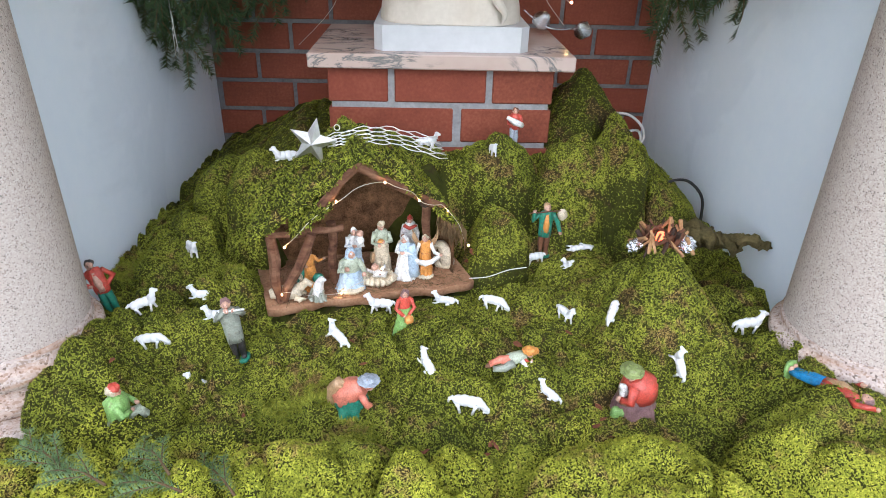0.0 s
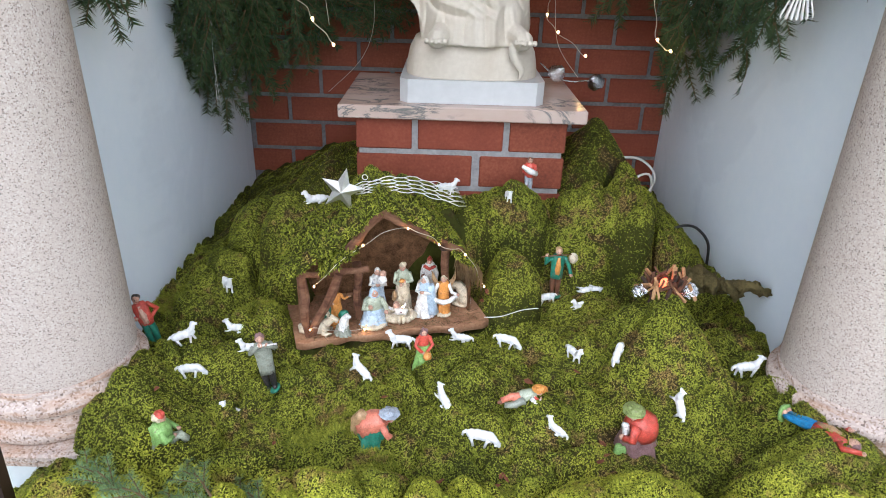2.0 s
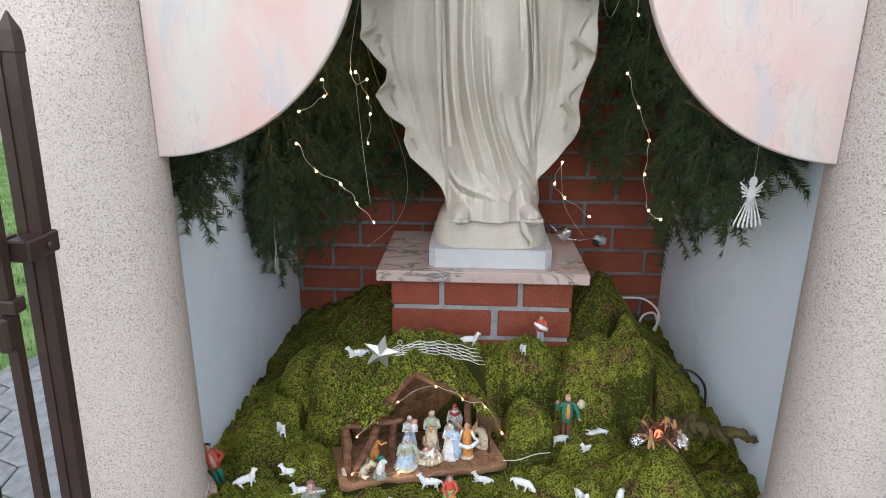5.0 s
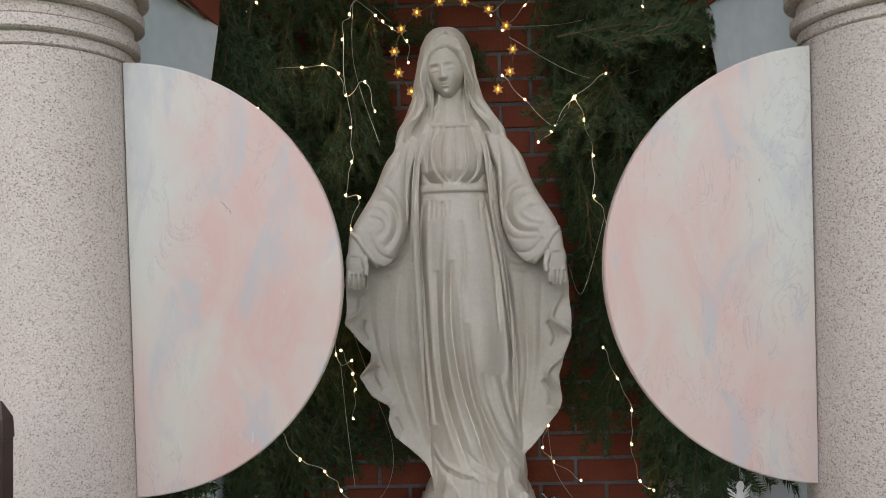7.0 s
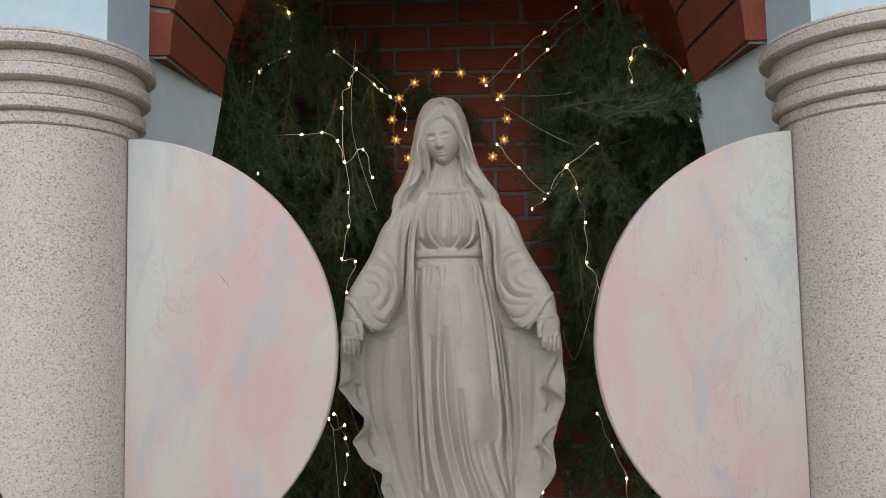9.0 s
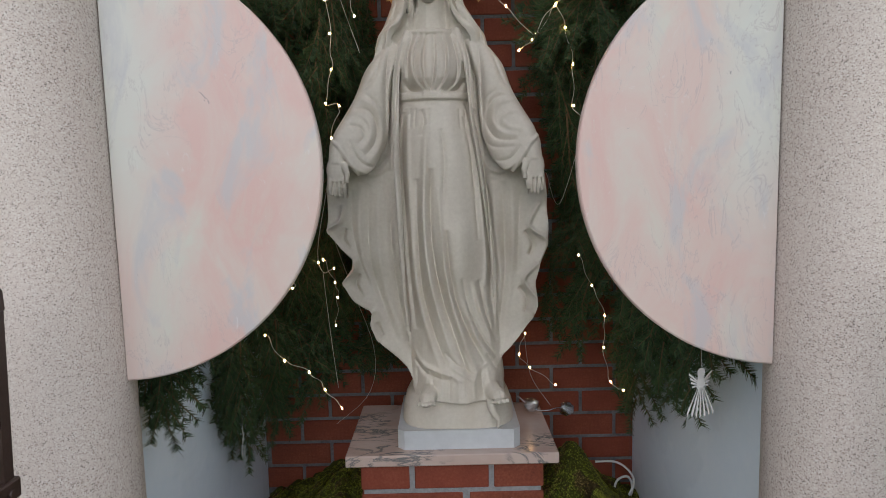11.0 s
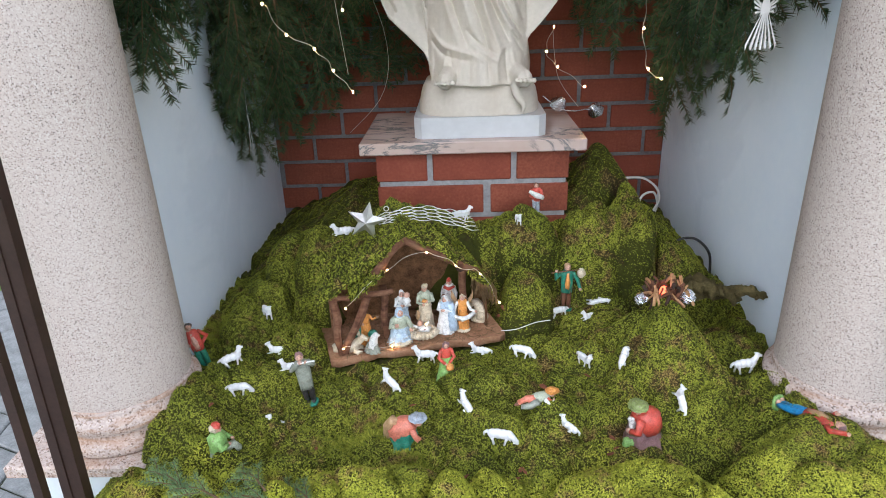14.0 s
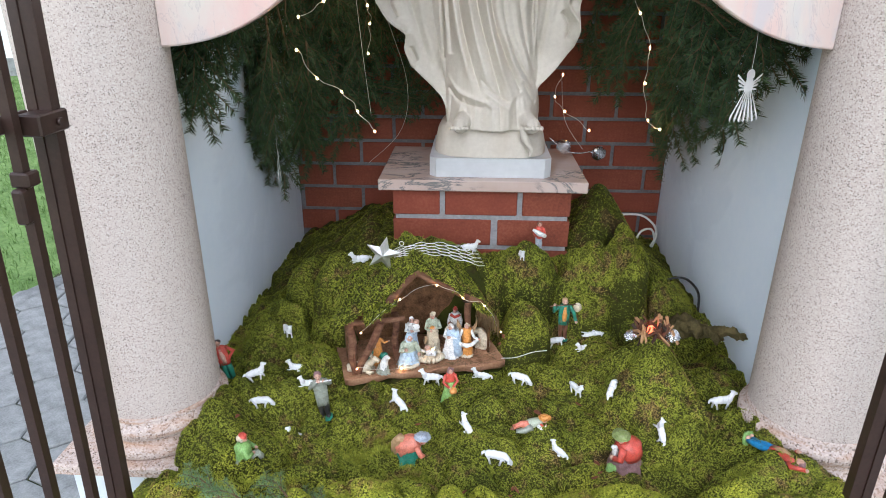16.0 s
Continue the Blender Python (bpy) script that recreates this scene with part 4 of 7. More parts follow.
    for sx in (-1, 1):
        tube(bm, spline([(0.097, 1.962, 2.888), (0.098 + sx * 0.036, 1.962, 2.868), (0.098 + sx * 0.060, 1.985, 2.82), (0.099 + sx * 0.062, 2.0, 2.765), (0.100 + sx * 0.060, 2.012, 2.71), (0.100 + sx * 0.062, 2.03, 2.655)], 20), [0.010, 0.012, 0.014] + [0.015] * 9 + [0.014, 0.013, 0.012, 0.011, 0.009, 0.008, 0.006, 0.004], 10)
    ball(bm, (0.098, 1.990, 2.893), (0.054, 0.036, 0.036), seg=20)
    # veil: an open hood that widens into folds on the shoulders
    VEIL = [(2.952, 0.020, 0.020), (2.944, 0.042, 0.045), (2.925, 0.062, 0.066), (2.89, 0.079, 0.084), (2.84, 0.090, 0.092), (2.79, 0.095, 0.094), (2.73, 0.110, 0.095), (2.68, 0.138, 0.098), (2.64, 0.166, 0.100), (2.60, 0.178, 0.096)]
    rings = []
    for z in np.linspace(2.952, 2.60, 80):
        a = float(np.interp(-z, [-r[0] for r in VEIL], [r[1] for r in VEIL]))
        b = float(np.interp(-z, [-r[0] for r in VEIL], [r[2] for r in VEIL]))
        gap = float(np.interp(-z, [-2.952, -2.925, -2.90, -2.85, -2.80, -2.70, -2.60], [0.0, 0.05, 0.42, 0.72, 0.82, 0.84, 0.95]))
        o, n2 = [], []
        m = 80
        for j in range(m + 1):
            t = math.pi / 2 + gap + (2 * math.pi - 2 * gap) * j / m
            rim = math.exp(-min(j, m - j) / 4.0)
            f = 0.006 * crease(7 * t + 14 * z) * min(1, max(0, (2.88 - z) / 0.1)) + 0.006 * rim * math.sin(55 * z)
            x, y = math.cos(t), -math.sin(t)
            o.append((0.100 + (a + f) * x, 2.035 + (b + f) * y, z))
            n2.append((0.100 + max(0.003, a + f - 0.020) * x, 2.035 + max(0.003, b + f - 0.020) * y, z - 0.010))
        rings.append([(px - 0.010 * max(0.0, min(1.0, (z - 2.66) / 0.12)), py, pz + 0.012 * max(0.0, min(1.0, (z - 2.66) / 0.12))) for px, py, pz in o + n2[::-1]])
    loft(bm, rings)
    ball(bm, (0.100, 2.065, 2.80), (0.074, 0.058, 0.125), seg=24)
    ball(bm, (0.101, 2.065, 2.70), (0.085, 0.055, 0.10), seg=24)
    # feet, rounded mound and a snake's tail
    for x0, y0, dx in ((0.075, 1.900, -0.015), (0.268, 1.910, 0.02)):
        tube(bm, [(x0 - dx, y0 + 0.10, 1.525), (x0, y0 + 0.03, 1.515), (x0 + dx, y0 - 0.025, 1.503), (x0 + dx, y0 - 0.045, 1.499)], [0.030, 0.028, 0.025, 0.014], 14)
        for j in range(5):
            ball(bm, (x0 + dx + (j - 2) * 0.0125, y0 - 0.052 - 0.004 * (2 - abs(j - 2)), 1.503), (0.0066, 0.014, 0.0075), seg=8)
    rings = []
    for r, z in ((1.0, 1.395), (1.0, 1.400), (0.985, 1.43), (0.95, 1.46), (0.88, 1.485), (0.70, 1.500), (0.3, 1.506)):
        rings.append([(0.160 + 0.186 * r * math.copysign(abs(math.cos(t)) ** 0.6, math.cos(t)), 2.075 + 0.172 * r * math.copysign(abs(math.sin(t)) ** 0.6, math.sin(t)), z) for t in np.linspace(0, 2 * math.pi, 48, endpoint=False)])
    loft(bm, rings)
    tube(bm, spline([(0.285, 1.93, 1.500), (0.262, 1.902, 1.487), (0.270, 1.892, 1.455), (0.288, 1.889, 1.43), (0.282, 1.885, 1.405)], 16), [0.013] * 8 + [0.012, 0.011, 0.010, 0.009, 0.008, 0.006, 0.004, 0.003], 8)
    bmesh.ops.recalc_face_normals(bm, faces=bm.faces)
    return bm


def statue_head():
    """The head as one finely shaped shell."""
    hb = bmesh.new()
    g = lambda x, z, cx, cz, sx, sz: math.exp(-((x - cx) / sx) ** 2 - ((z - cz) / sz) ** 2)
    ramp = lambda v, a, b: min(1.0, max(0.0, (v - a) / (b - a)))
    rings = []
    for v in np.linspace(-1.52, 1.52, 110):
        ring = []
        for i in range(160):
            t = 2 * math.pi * i / 160
            x, y, z = 0.057 * math.cos(v) * math.cos(t), 0.068 * math.cos(v) * math.sin(t), 0.084 * math.sin(v)
            x *= 1 - 0.30 * ramp(-z, 0.015, 0.080)
            if y < 0:
                a = abs(x)
                d = 0.0175 * math.exp(-(x / (0.0052 + 0.0032 * ramp(-z, -0.02, 0.012))) ** 2) * ramp(-z, -0.030, 0.010) * (1 - ramp(-z, 0.0125, 0.026))
                d += 0.006 * g(a, z, 0.0085, -0.012, 0.0045, 0.006)
                d -= 0.0105 * g(a, z, 0.022, 0.016, 0.013, 0.010)
                d += 0.0095 * g(a, z, 0.023, 0.011, 0.0105, 0.0062)
                d -= 0.0034 * g(a, z, 0.024, 0.0050, 0.011, 0.0016)
                d += 0.0045 * g(a, z, 0.024, 0.031, 0.018, 0.005)
                d += 0.0042 * g(x, z, 0, -0.0310, 0.0095, 0.0032) + 0.0046 * g(x, z, 0, -0.0392, 0.0085, 0.0038)
                d -= 0.0028 * g(x, z, 0, -0.0352, 0.011, 0.0013) + 0.0022 * g(x, z, 0, -0.048, 0.012, 0.0035)
                d += 0.007 * g(x, z, 0, -0.062, 0.016, 0.012) + 0.003 * g(a, z, 0.030, -0.015, 0.016, 0.020)
                y -= d * ramp(-y, 0.0, 0.03)
            ring.append((x, y, z))
        rings.append(ring)
    loft(hb, rings)
    hb.transform(Matrix.Translation((0.091, 2.000, 2.814)) @ Euler((radians(15), radians(-6), radians(-10))).to_matrix().to_4x4())
    tmp = bpy.data.meshes.new("head")
    hb.to_mesh(tmp)
    hb.free()
    return tmp


def build_statue():
    me = bpy.data.meshes.new("shell")
    bm = statue_shell()
    bm.to_mesh(me)
    bm.free()
    tmp = new("statue_shell", me)
    rm = tmp.modifiers.new("remesh", "REMESH")
    rm.mode, rm.voxel_size = "VOXEL", 0.0029
    sm = tmp.modifiers.new("smooth", "SMOOTH")
    sm.factor, sm.iterations = 0.5, 2
    done = bpy.data.meshes.new_from_object(tmp.evaluated_get(bpy.context.evaluated_depsgraph_get()))
    bpy.data.objects.remove(tmp)
    carve(done)
    bm = bmesh.new()
    bm.from_mesh(done)
    for f in bm.faces:
        f.smooth = True
        f.material_index = 0
    hm = statue_head()
    bm.from_mesh(hm)
    bpy.data.meshes.remove(hm)
    c = 0.022
    foot = [(-0.036, 1.895 + c), (-0.036 + c, 1.895), (0.356 - c, 1.895), (0.356, 1.895 + c), (0.356, 2.255 - c), (0.356 - c, 2.255), (-0.036 + c, 2.255), (-0.036, 2.255 - c)]
    loft(bm, [[(x, y, z) for x, y in foot] for z in (1.3345, 1.397)], True, 1)
    for f in bm.faces:
        if f.material_index == 1:
            f.smooth = False
    return tagged(part("statue", bm, [STONE_WHITE, PLINTH_WHITE]), "white stone statue of a robed veiled woman with open arms", "statue")


build_statue()

# ---- paving and kerb to the west ----
paving = tagged(part("pavement", boxed(-2.55, 1.6, -3.5, 6.0, GROUND - 0.12, GROUND - 0.014), SOIL), "grey hexagonal concrete pavers with mossy joints", "pavement", kind="structure")


# hexagonal pavers: the nearest as single pieces, the rest joined
def hexagon(bm, cx, cy, r, z0, z1):
    ring = lambda k, z: [(cx + k * r * math.cos(radians(60 * i + 38)), cy + k * r * math.sin(radians(60 * i + 38)), z) for i in range(6)]
    return loft(bm, [ring(1, z0), ring(1, z1 - 0.006), ring(0.955, z1)])


SIDE = 0.165
one = bmesh.new()
hexagon(one, 0, 0, SIDE - 0.004, -0.03, 0.0)
paver_mesh = bpy.data.meshes.new("paver")
one.to_mesh(paver_mesh)
one.free()
paver_mesh.materials.append(PAVER)
for p in paver_mesh.polygons:
    p.use_smooth = False
far = bmesh.new()
ca, sa = math.cos(radians(8)), math.sin(radians(8))
for i in range(-34, 30):
    for j in range(-24, 40):
        u, v = (i + 0.5 * (j % 2)) * SIDE * math.sqrt(3), j * SIDE * 1.5
        x, y = ca * u - sa * v, sa * u + ca * v
        edge = -2.55 + (y - 3.04) * 0.34 - 0.17 if y > 0 else -3.7
        if x < edge or x > 2.6 or y < -3.4 or y > 5.6 or (-0.86 < x < 1.12 and 0.95 < y < 2.8):
            continue
        tilt = 0.004 * math.sin(7.1 * i + 3.3 * j)
        if x < -0.75 and 0.5 < y < 4.2:
            ob = new("paver", paver_mesh)
            ob.location = (x, y, GROUND + tilt)
            ob.rotation_euler = (0.012 * math.sin(i * 3 + j), 0.012 * math.cos(i + 5 * j), 0.02 * math.sin(i * j))
            under(ob, paving)
        else:
            hexagon(far, x, y, SIDE - 0.004, GROUND - 0.03, GROUND + tilt)
tagged(part("paver_field", far, PAVER), "grey hexagonal concrete pavers laid in a field", "paving", kind="stuff")
bm = bmesh.new()
for s in range(10):
    a, b = Vector((-3.75, -0.44)).lerp(Vector((-1.55, 6.0)), s / 10), Vector((-3.75, -0.44)).lerp(Vector((-1.55, 6.0)), (s + 1) / 10 - 0.003)
    d = (b - a).normalized()
    nrm2 = Vector((-d.y, d.x)) * 0.05
    ring = lambda p: [(p.x - nrm2.x, p.y - nrm2.y, GROUND - 0.1), (p.x + nrm2.x, p.y + nrm2.y, GROUND - 0.1), (p.x + nrm2.x, p.y + nrm2.y, GROUND + 0.012), (p.x - nrm2.x, p.y - nrm2.y, GROUND + 0.012)]
    loft(bm, [ring(a), ring(b)])
tagged(part("kerb", bm, PAVER), "low concrete kerb between pavers and lawn", "kerb", kind="structure")

# blades of grass on the near lawn
rng = np.random.default_rng(11)
N = 60000
gx0 = rng.uniform(-9, -1.5, N)
gy0 = rng.uniform(0.5, 13, N)
ok = gx0 < -2.66 + (gy0 - 3.04) * 0.34
gx0, gy0 = gx0[ok], gy0[ok]
N = len(gx0)
a = rng.uniform(0, 6.283, N)
hgt = rng.uniform(0.03, 0.075, N)
foot = np.stack([gx0, gy0, np.full(N, GROUND - 0.051)], -1)
cr = np.stack([np.cos(a), np.sin(a), np.zeros(N)], -1) * 0.005
tip = foot + np.stack([0.03 * np.sin(a * 3), 0.03 * np.cos(a * 5), hgt], -1)
me = tri_mesh("grass", np.stack([foot - cr, foot + cr, tip], 1).reshape(-1, 3), np.arange(3 * N).reshape(-1, 3))
part("grass", me, GRASS)
tagged(bpy.data.objects["grass"], "short green grass blades on the lawn", "grass", kind="stuff")


# ---- white house across the lawn ----
house = empty("house", "plain white rendered house standing across the lawn", "house", at=(-10.2, 12.6, GROUND - 0.05))
house.rotation_euler = (0, 0, radians(34))
HOUSE_WHITE = speckled("bright render", (0.74, 0.77, 0.79), (0.82, 0.84, 0.85), 3, 0.9, 0.2, 0, 0.002, 0.4)
part("wall", boxed(-7, 3.4, 0, 7, -0.1, 6.4), HOUSE_WHITE, house)
part("plinth_band", boxed(-7.02, 3.42, -0.03, 7.02, -0.1, 0.35, 0.01), PAVER, house, "grey concrete plinth band")
bm = bmesh.new()
loft(bm, [[(x, -0.5, 6.402), (x, 7.5, 6.402), (x, 3.5, 9.0)] for x in (-7.4, 3.8)])
bmesh.ops.recalc_face_normals(bm, faces=bm.faces)
part("roof", bm, ROOF, house, "red tiled gable roof")


# ---- iron gates ----
def spear(bm, x, y, z0, z1, w, t):
    rings = []
    for k, z in ((1, z0), (1, z1 - t), (1.12, z1 - t + 0.002), (1.0, z1 - 0.45 * t), (0.08, z1)):
        h = w / 2 * k
        rings.append([(x - h, y - h, z), (x + h, y - h, z), (x + h, y + h, z), (x - h, y + h, z)])
    return loft(bm, rings)


def gate(x, s):
    thing = empty("iron_gate", "open wrought iron gate painted dark brown with spear tips", "gate", "iron gates", (x, 0.95, GROUND))
    o = GROUND
    for ob in (part("post", spear(bmesh.new(), 0, 0, -0.1, 2.056 - o, 0.023, 0.06), IRON, thing),):
        for p in ob.data.polygons:
            p.use_smooth = False
    for i, y in enumerate((-0.006, -0.078, -0.172, -0.266, -0.360, -0.454, -0.548)):
        top = 2.035 - o if i == 0 else 1.985 - o - 0.012 * i
        ob = part("bar", spear(bmesh.new(), -s * (0.0202 if i == 0 else 0.008 + 0.007 * i), y, 0.10, top, 0.017, 0.05), IRON, thing)
        for p in ob.data.polygons:
            p.use_smooth = False
    for z in (0.25, 1.50):
        part("rail", boxed(-s * 0.03 - 0.006, -s * 0.03 + 0.006, -0.57, -0.02, z - 0.014, z + 0.014, 0.002), IRON, thing)
    for z in (0.35, 1.495):
        h = part("hinge", box(boxed(-0.019, 0.019, -0.06, 0.019, z - 0.018, z + 0.018, 0.003), -0.026, 0.0, -0.05, -0.03, z - 0.009, z + 0.009, 0.003), IRON, thing)
        b = bmesh.new()
        tube(b, [(s * 0.019, -0.012, z), (s * 0.026, -0.012, z)], 0.007, 6)
        part("bolt", b, IRON, h)
    part("collar", boxed(-s * 0.012 - 0.016, -s * 0.012 + 0.016, -0.094, -0.062, 1.40, 1.425, 0.003), IRON, thing)
    part("latch_drop", boxed(-s * 0.012 - 0.010, -s * 0.012 + 0.010, -0.108, -0.088, 1.34, 1.40, 0.004), IRON, thing)
    return thing


leaning = gate(-0.668, 1)
leaning.rotation_euler = (0, radians(2.1), 0)
gate(0.893, -1)

# ---- bricks of the back wall ----
L, PITCH = 0.2605, 0.1005
full = boxed(-L / 2 + 0.007, L / 2 - 0.007, -0.008, 0.02, -0.043, 0.043, 0.003)
brick_mesh = bpy.data.meshes.new("brick")
full.to_mesh(brick_mesh)
full.free()
brick_mesh.materials.append(BRICK)
for row in range(29):
    z = 0.957 + PITCH * (row - 1)
    x = -0.486 - 0.5 * L - L + (0.12 if row % 2 == 0 else 0.0)
    while x - L / 2 < WR:
        x0, x1 = x - L / 2 + 0.007, x + L / 2 - 0.007
        if x0 >= WL and x1 <= WR:
            ob = new("brick", brick_mesh)
            ob.location = (x, WB, z)
            under(ob, wall_back)
        elif x1 > WL + 0.03 and x0 < WR - 0.03:
            ob = part("brick", boxed(max(x0, WL + 0.002) - x, min(x1, WR - 0.002) - x, -0.008, 0.02, -0.043, 0.043, 0.003), BRICK)
            ob.location = (x, WB, z)
            under(ob, wall_back)
        x += L
# voussoirs of the front arch
NV = 19
for i in range(NV):
    bm = bmesh.new()
    a0, a1 = (math.pi / 2 - ASPAN + 2 * ASPAN * (i + k) / NV for k in (0.06, 0.94))
    ring = lambda y, d: [(CX + r * math.cos(a), y, AZC + r * math.sin(a)) for r, a in ((AR - d, a0), (AR + 0.095, a0), (AR + 0.095, (a0 + a1) / 2), (AR + 0.095, a1), (AR - d, a1), (AR - d, (a0 + a1) / 2))]
    loft(bm, [ring(AY0 - 0.004, 0), ring(AY1, 0)])
    for f in bm.faces:
        f.smooth = False
    bmesh.ops.recalc_face_normals(bm, faces=bm.faces)
    under(part("brick", bm, BRICK), front_wall)


# ---- materials of the small things ----
k = Mat("fir needles", 0.6, spec=0.3)
k.color(k.mix(k.island(), (0.008, 0.020, 0.007), (0.060, 0.102, 0.034)))
NEEDLE = k.m
# needles of the front twigs: sky light on them is mixed into the colour
k = Mat("lit fir needles", 0.55, spec=0.35)
k.color(k.mix(k.island(), (0.09, 0.16, 0.06), (0.20, 0.30, 0.12)))
NEEDLE_LIT = k.m
TWIG = speckled("fir twig", (0.075, 0.045, 0.022), (0.15, 0.095, 0.045), 80, 0.9)
k = Mat("barked wood", 0.9, spec=0.2)
n = k.noise(40.0, 6, 0.65, 0.4, k.scaled((0.4, 1, 1)))
k.color(k.ramp(n, [(0.3, (0.045, 0.020, 0.012)), (0.5, (0.13, 0.062, 0.036)), (0.75, (0.24, 0.14, 0.085))]))
k.bump(n, 0.003, 0.9)
BARK = k.m
CORK = speckled("cork sheet", (0.06, 0.028, 0.013), (0.27, 0.145, 0.07), 190, 0.95, 0.2, 0, 0.004, 0.9)
BOARD = speckled("rough board", (0.24, 0.115, 0.06), (0.46, 0.27, 0.16), 90, 0.9, 0.2, 0, 0.003, 0.8)
SPLIT = speckled("split kindling", (0.26, 0.13, 0.055), (0.52, 0.32, 0.16), 120, 0.8, 0.25, 0, 0.001, 0.6)
CHAR = speckled("charred wood", (0.015, 0.010, 0.008), (0.07, 0.04, 0.025), 120, 0.9)
STRAW = speckled("straw", (0.10, 0.06, 0.025), (0.27, 0.18, 0.085), 150, 0.9)
SILVER = speckled("silver glitter", (0.62, 0.61, 0.58), (0.88, 0.87, 0.84), 300, 0.28, 0.5, 0.9, 0.001, 0.8)
FOIL = speckled("aluminium foil", (0.66, 0.68, 0.72), (0.86, 0.88, 0.92), 120, 0.2, 0.5, 1.0, 0.003, 0.9)
WIRE = speckled("light wire", (0.46, 0.41, 0.34), (0.64, 0.58, 0.50), 60, 0.35, 0.5, 0.4)
PAPER = speckled("white paper", (0.70, 0.69, 0.67), (0.80, 0.79, 0.77), 50, 0.9, 0.2)
CABLE_WHITE = speckled("white cable", (0.66, 0.66, 0.64), (0.74, 0.74, 0.72), 30, 0.5)
CABLE_BLACK = speckled("black cable", (0.012, 0.012, 0.012), (0.03, 0.03, 0.03), 30, 0.5)
STARWOOD = speckled("thin plywood", (0.42, 0.22, 0.06), (0.56, 0.32, 0.10), 90, 0.8)
LEAF = speckled("dead leaf", (0.10, 0.030, 0.014), (0.24, 0.085, 0.04), 90, 0.8)
SHEEP_WHITE = speckled("white painted plaster", (0.70, 0.71, 0.72), (0.80, 0.81, 0.82), 90, 0.45, 0.4, 0, 0.0012, 0.6)


def glowing(name, color, strength):
    k = Mat(name, 0.4)
    k.b.inputs["Emission Color"].default_value = (*color, 1)
    k.b.inputs["Emission Strength"].default_value = strength
    k.color(color)
    return k.m


BULB = glowing("warm bulb", (1.0, 0.54, 0.18), 62.0)
AMBER = glowing("amber bulb", (1.0, 0.36, 0.03), 3.0)
EMBER = glowing("red ember lamp", (1.0, 0.09, 0.03), 3.0)


# ---- fir branches ----
def fir_mesh(name, length, twigs, seed, dense=0.0011, wide=0.0017):
    """A flat spray along +x, drooping a little, thick with needles. Local z is the side that faces out."""
    r = np.random.default_rng(seed)
    bm = bmesh.new()
    lines = [(np.array([[0, 0, 0], [length * 0.5, 0.01 * r.normal(), 0.01], [length, 0.02 * r.normal(), -0.02]]), 0.0038)]
    for i in range(twigs):
        f = (i + 0.6) / (twigs + 0.5)
        x0 = length * (0.10 + 0.82 * f)
        sgn = 1 if i % 2 else -1
        ln = length * (0.56 - 0.36 * f) * r.uniform(0.8, 1.15)
        ang = radians(r.uniform(14, 30))
        p0 = np.array([x0, 0, 0.006])
        d = np.array([math.cos(ang), sgn * math.sin(ang), r.uniform(-0.15, 0.2)])
        lines.append((np.array([p0, p0 + d * ln * 0.5, p0 + d * ln + np.array([0.02, 0, -0.02])]), 0.0022))
        if ln > 0.13:
            for f2 in (0.45,):
                for s2 in (-1, 1):
                    a2 = ang * sgn + s2 * radians(r.uniform(28, 42))
                    q0 = p0 + d * ln * f2
                    d2 = np.array([math.cos(a2), math.sin(a2), r.uniform(-0.15, 0.15)])
                    l2 = ln * (0.44 - 0.25 * f2)
                    lines.append((np.array([q0, q0 + d2 * l2 * 0.5, q0 + d2 * l2]), 0.0016))
    cos = []
    for pts, rad in lines:
        p = spline(pts, 6)
        tube(bm, [tuple(v) for v in p], [rad * (1 - 0.6 * i / 5) for i in range(6)], 5)
        ln = np.linalg.norm(p[-1] - p[0])
        n = int(ln / dense)
        s = r.uniform(0.04, 1.0, n)
        base = np.array([np.interp(s * 5, range(6), p[:, c]) for c in range(3)]).T
        d = (p[-1] - p[0]) / ln
        side = np.cross([0, 0, 1.0], d)
        side /= np.linalg.norm(side)
        up = np.cross(d, side)
        a = r.choice([-1, 1], n) * np.abs(r.normal(0.0, 0.75, n)) + np.where(r.uniform(0, 1, n) < 0.5, 0, math.pi)
        radial = np.cos(a)[:, None] * side + np.abs(np.sin(a))[:, None] * up * r.choice([1, 1, -0.6], n)[:, None]
        lean = r.uniform(0.45, 0.95, n)[:, None]
        nl = r.uniform(0.015, 0.023, n)[:, None]
        tip = base + nl * (radial + lean * d)
        w = wide * d
        cos.append(np.stack([base - w, base + w, tip], 1).reshape(-1, 3))
    stem = bpy.data.meshes.new(name + "_stem")
    bm.to_mesh(stem)
    bm.free()
    stem.materials.append(TWIG)
    co = np.concatenate(cos)
    needles = tri_mesh(name + "_needles", co, np.arange(len(co)).reshape(-1, 3))
    needles.materials.append(NEEDLE if length > 0.25 else NEEDLE_LIT)
    return stem, needles


FIRS = [fir_mesh("fir", ln, tw, sd) for ln, tw, sd in ((0.40, 8, 1), (0.34, 7, 2), (0.46, 9, 3), (0.28, 6, 4))]
FIRS.append(fir_mesh("fir", 0.20, 5, 9, 0.0012, 0.0015))


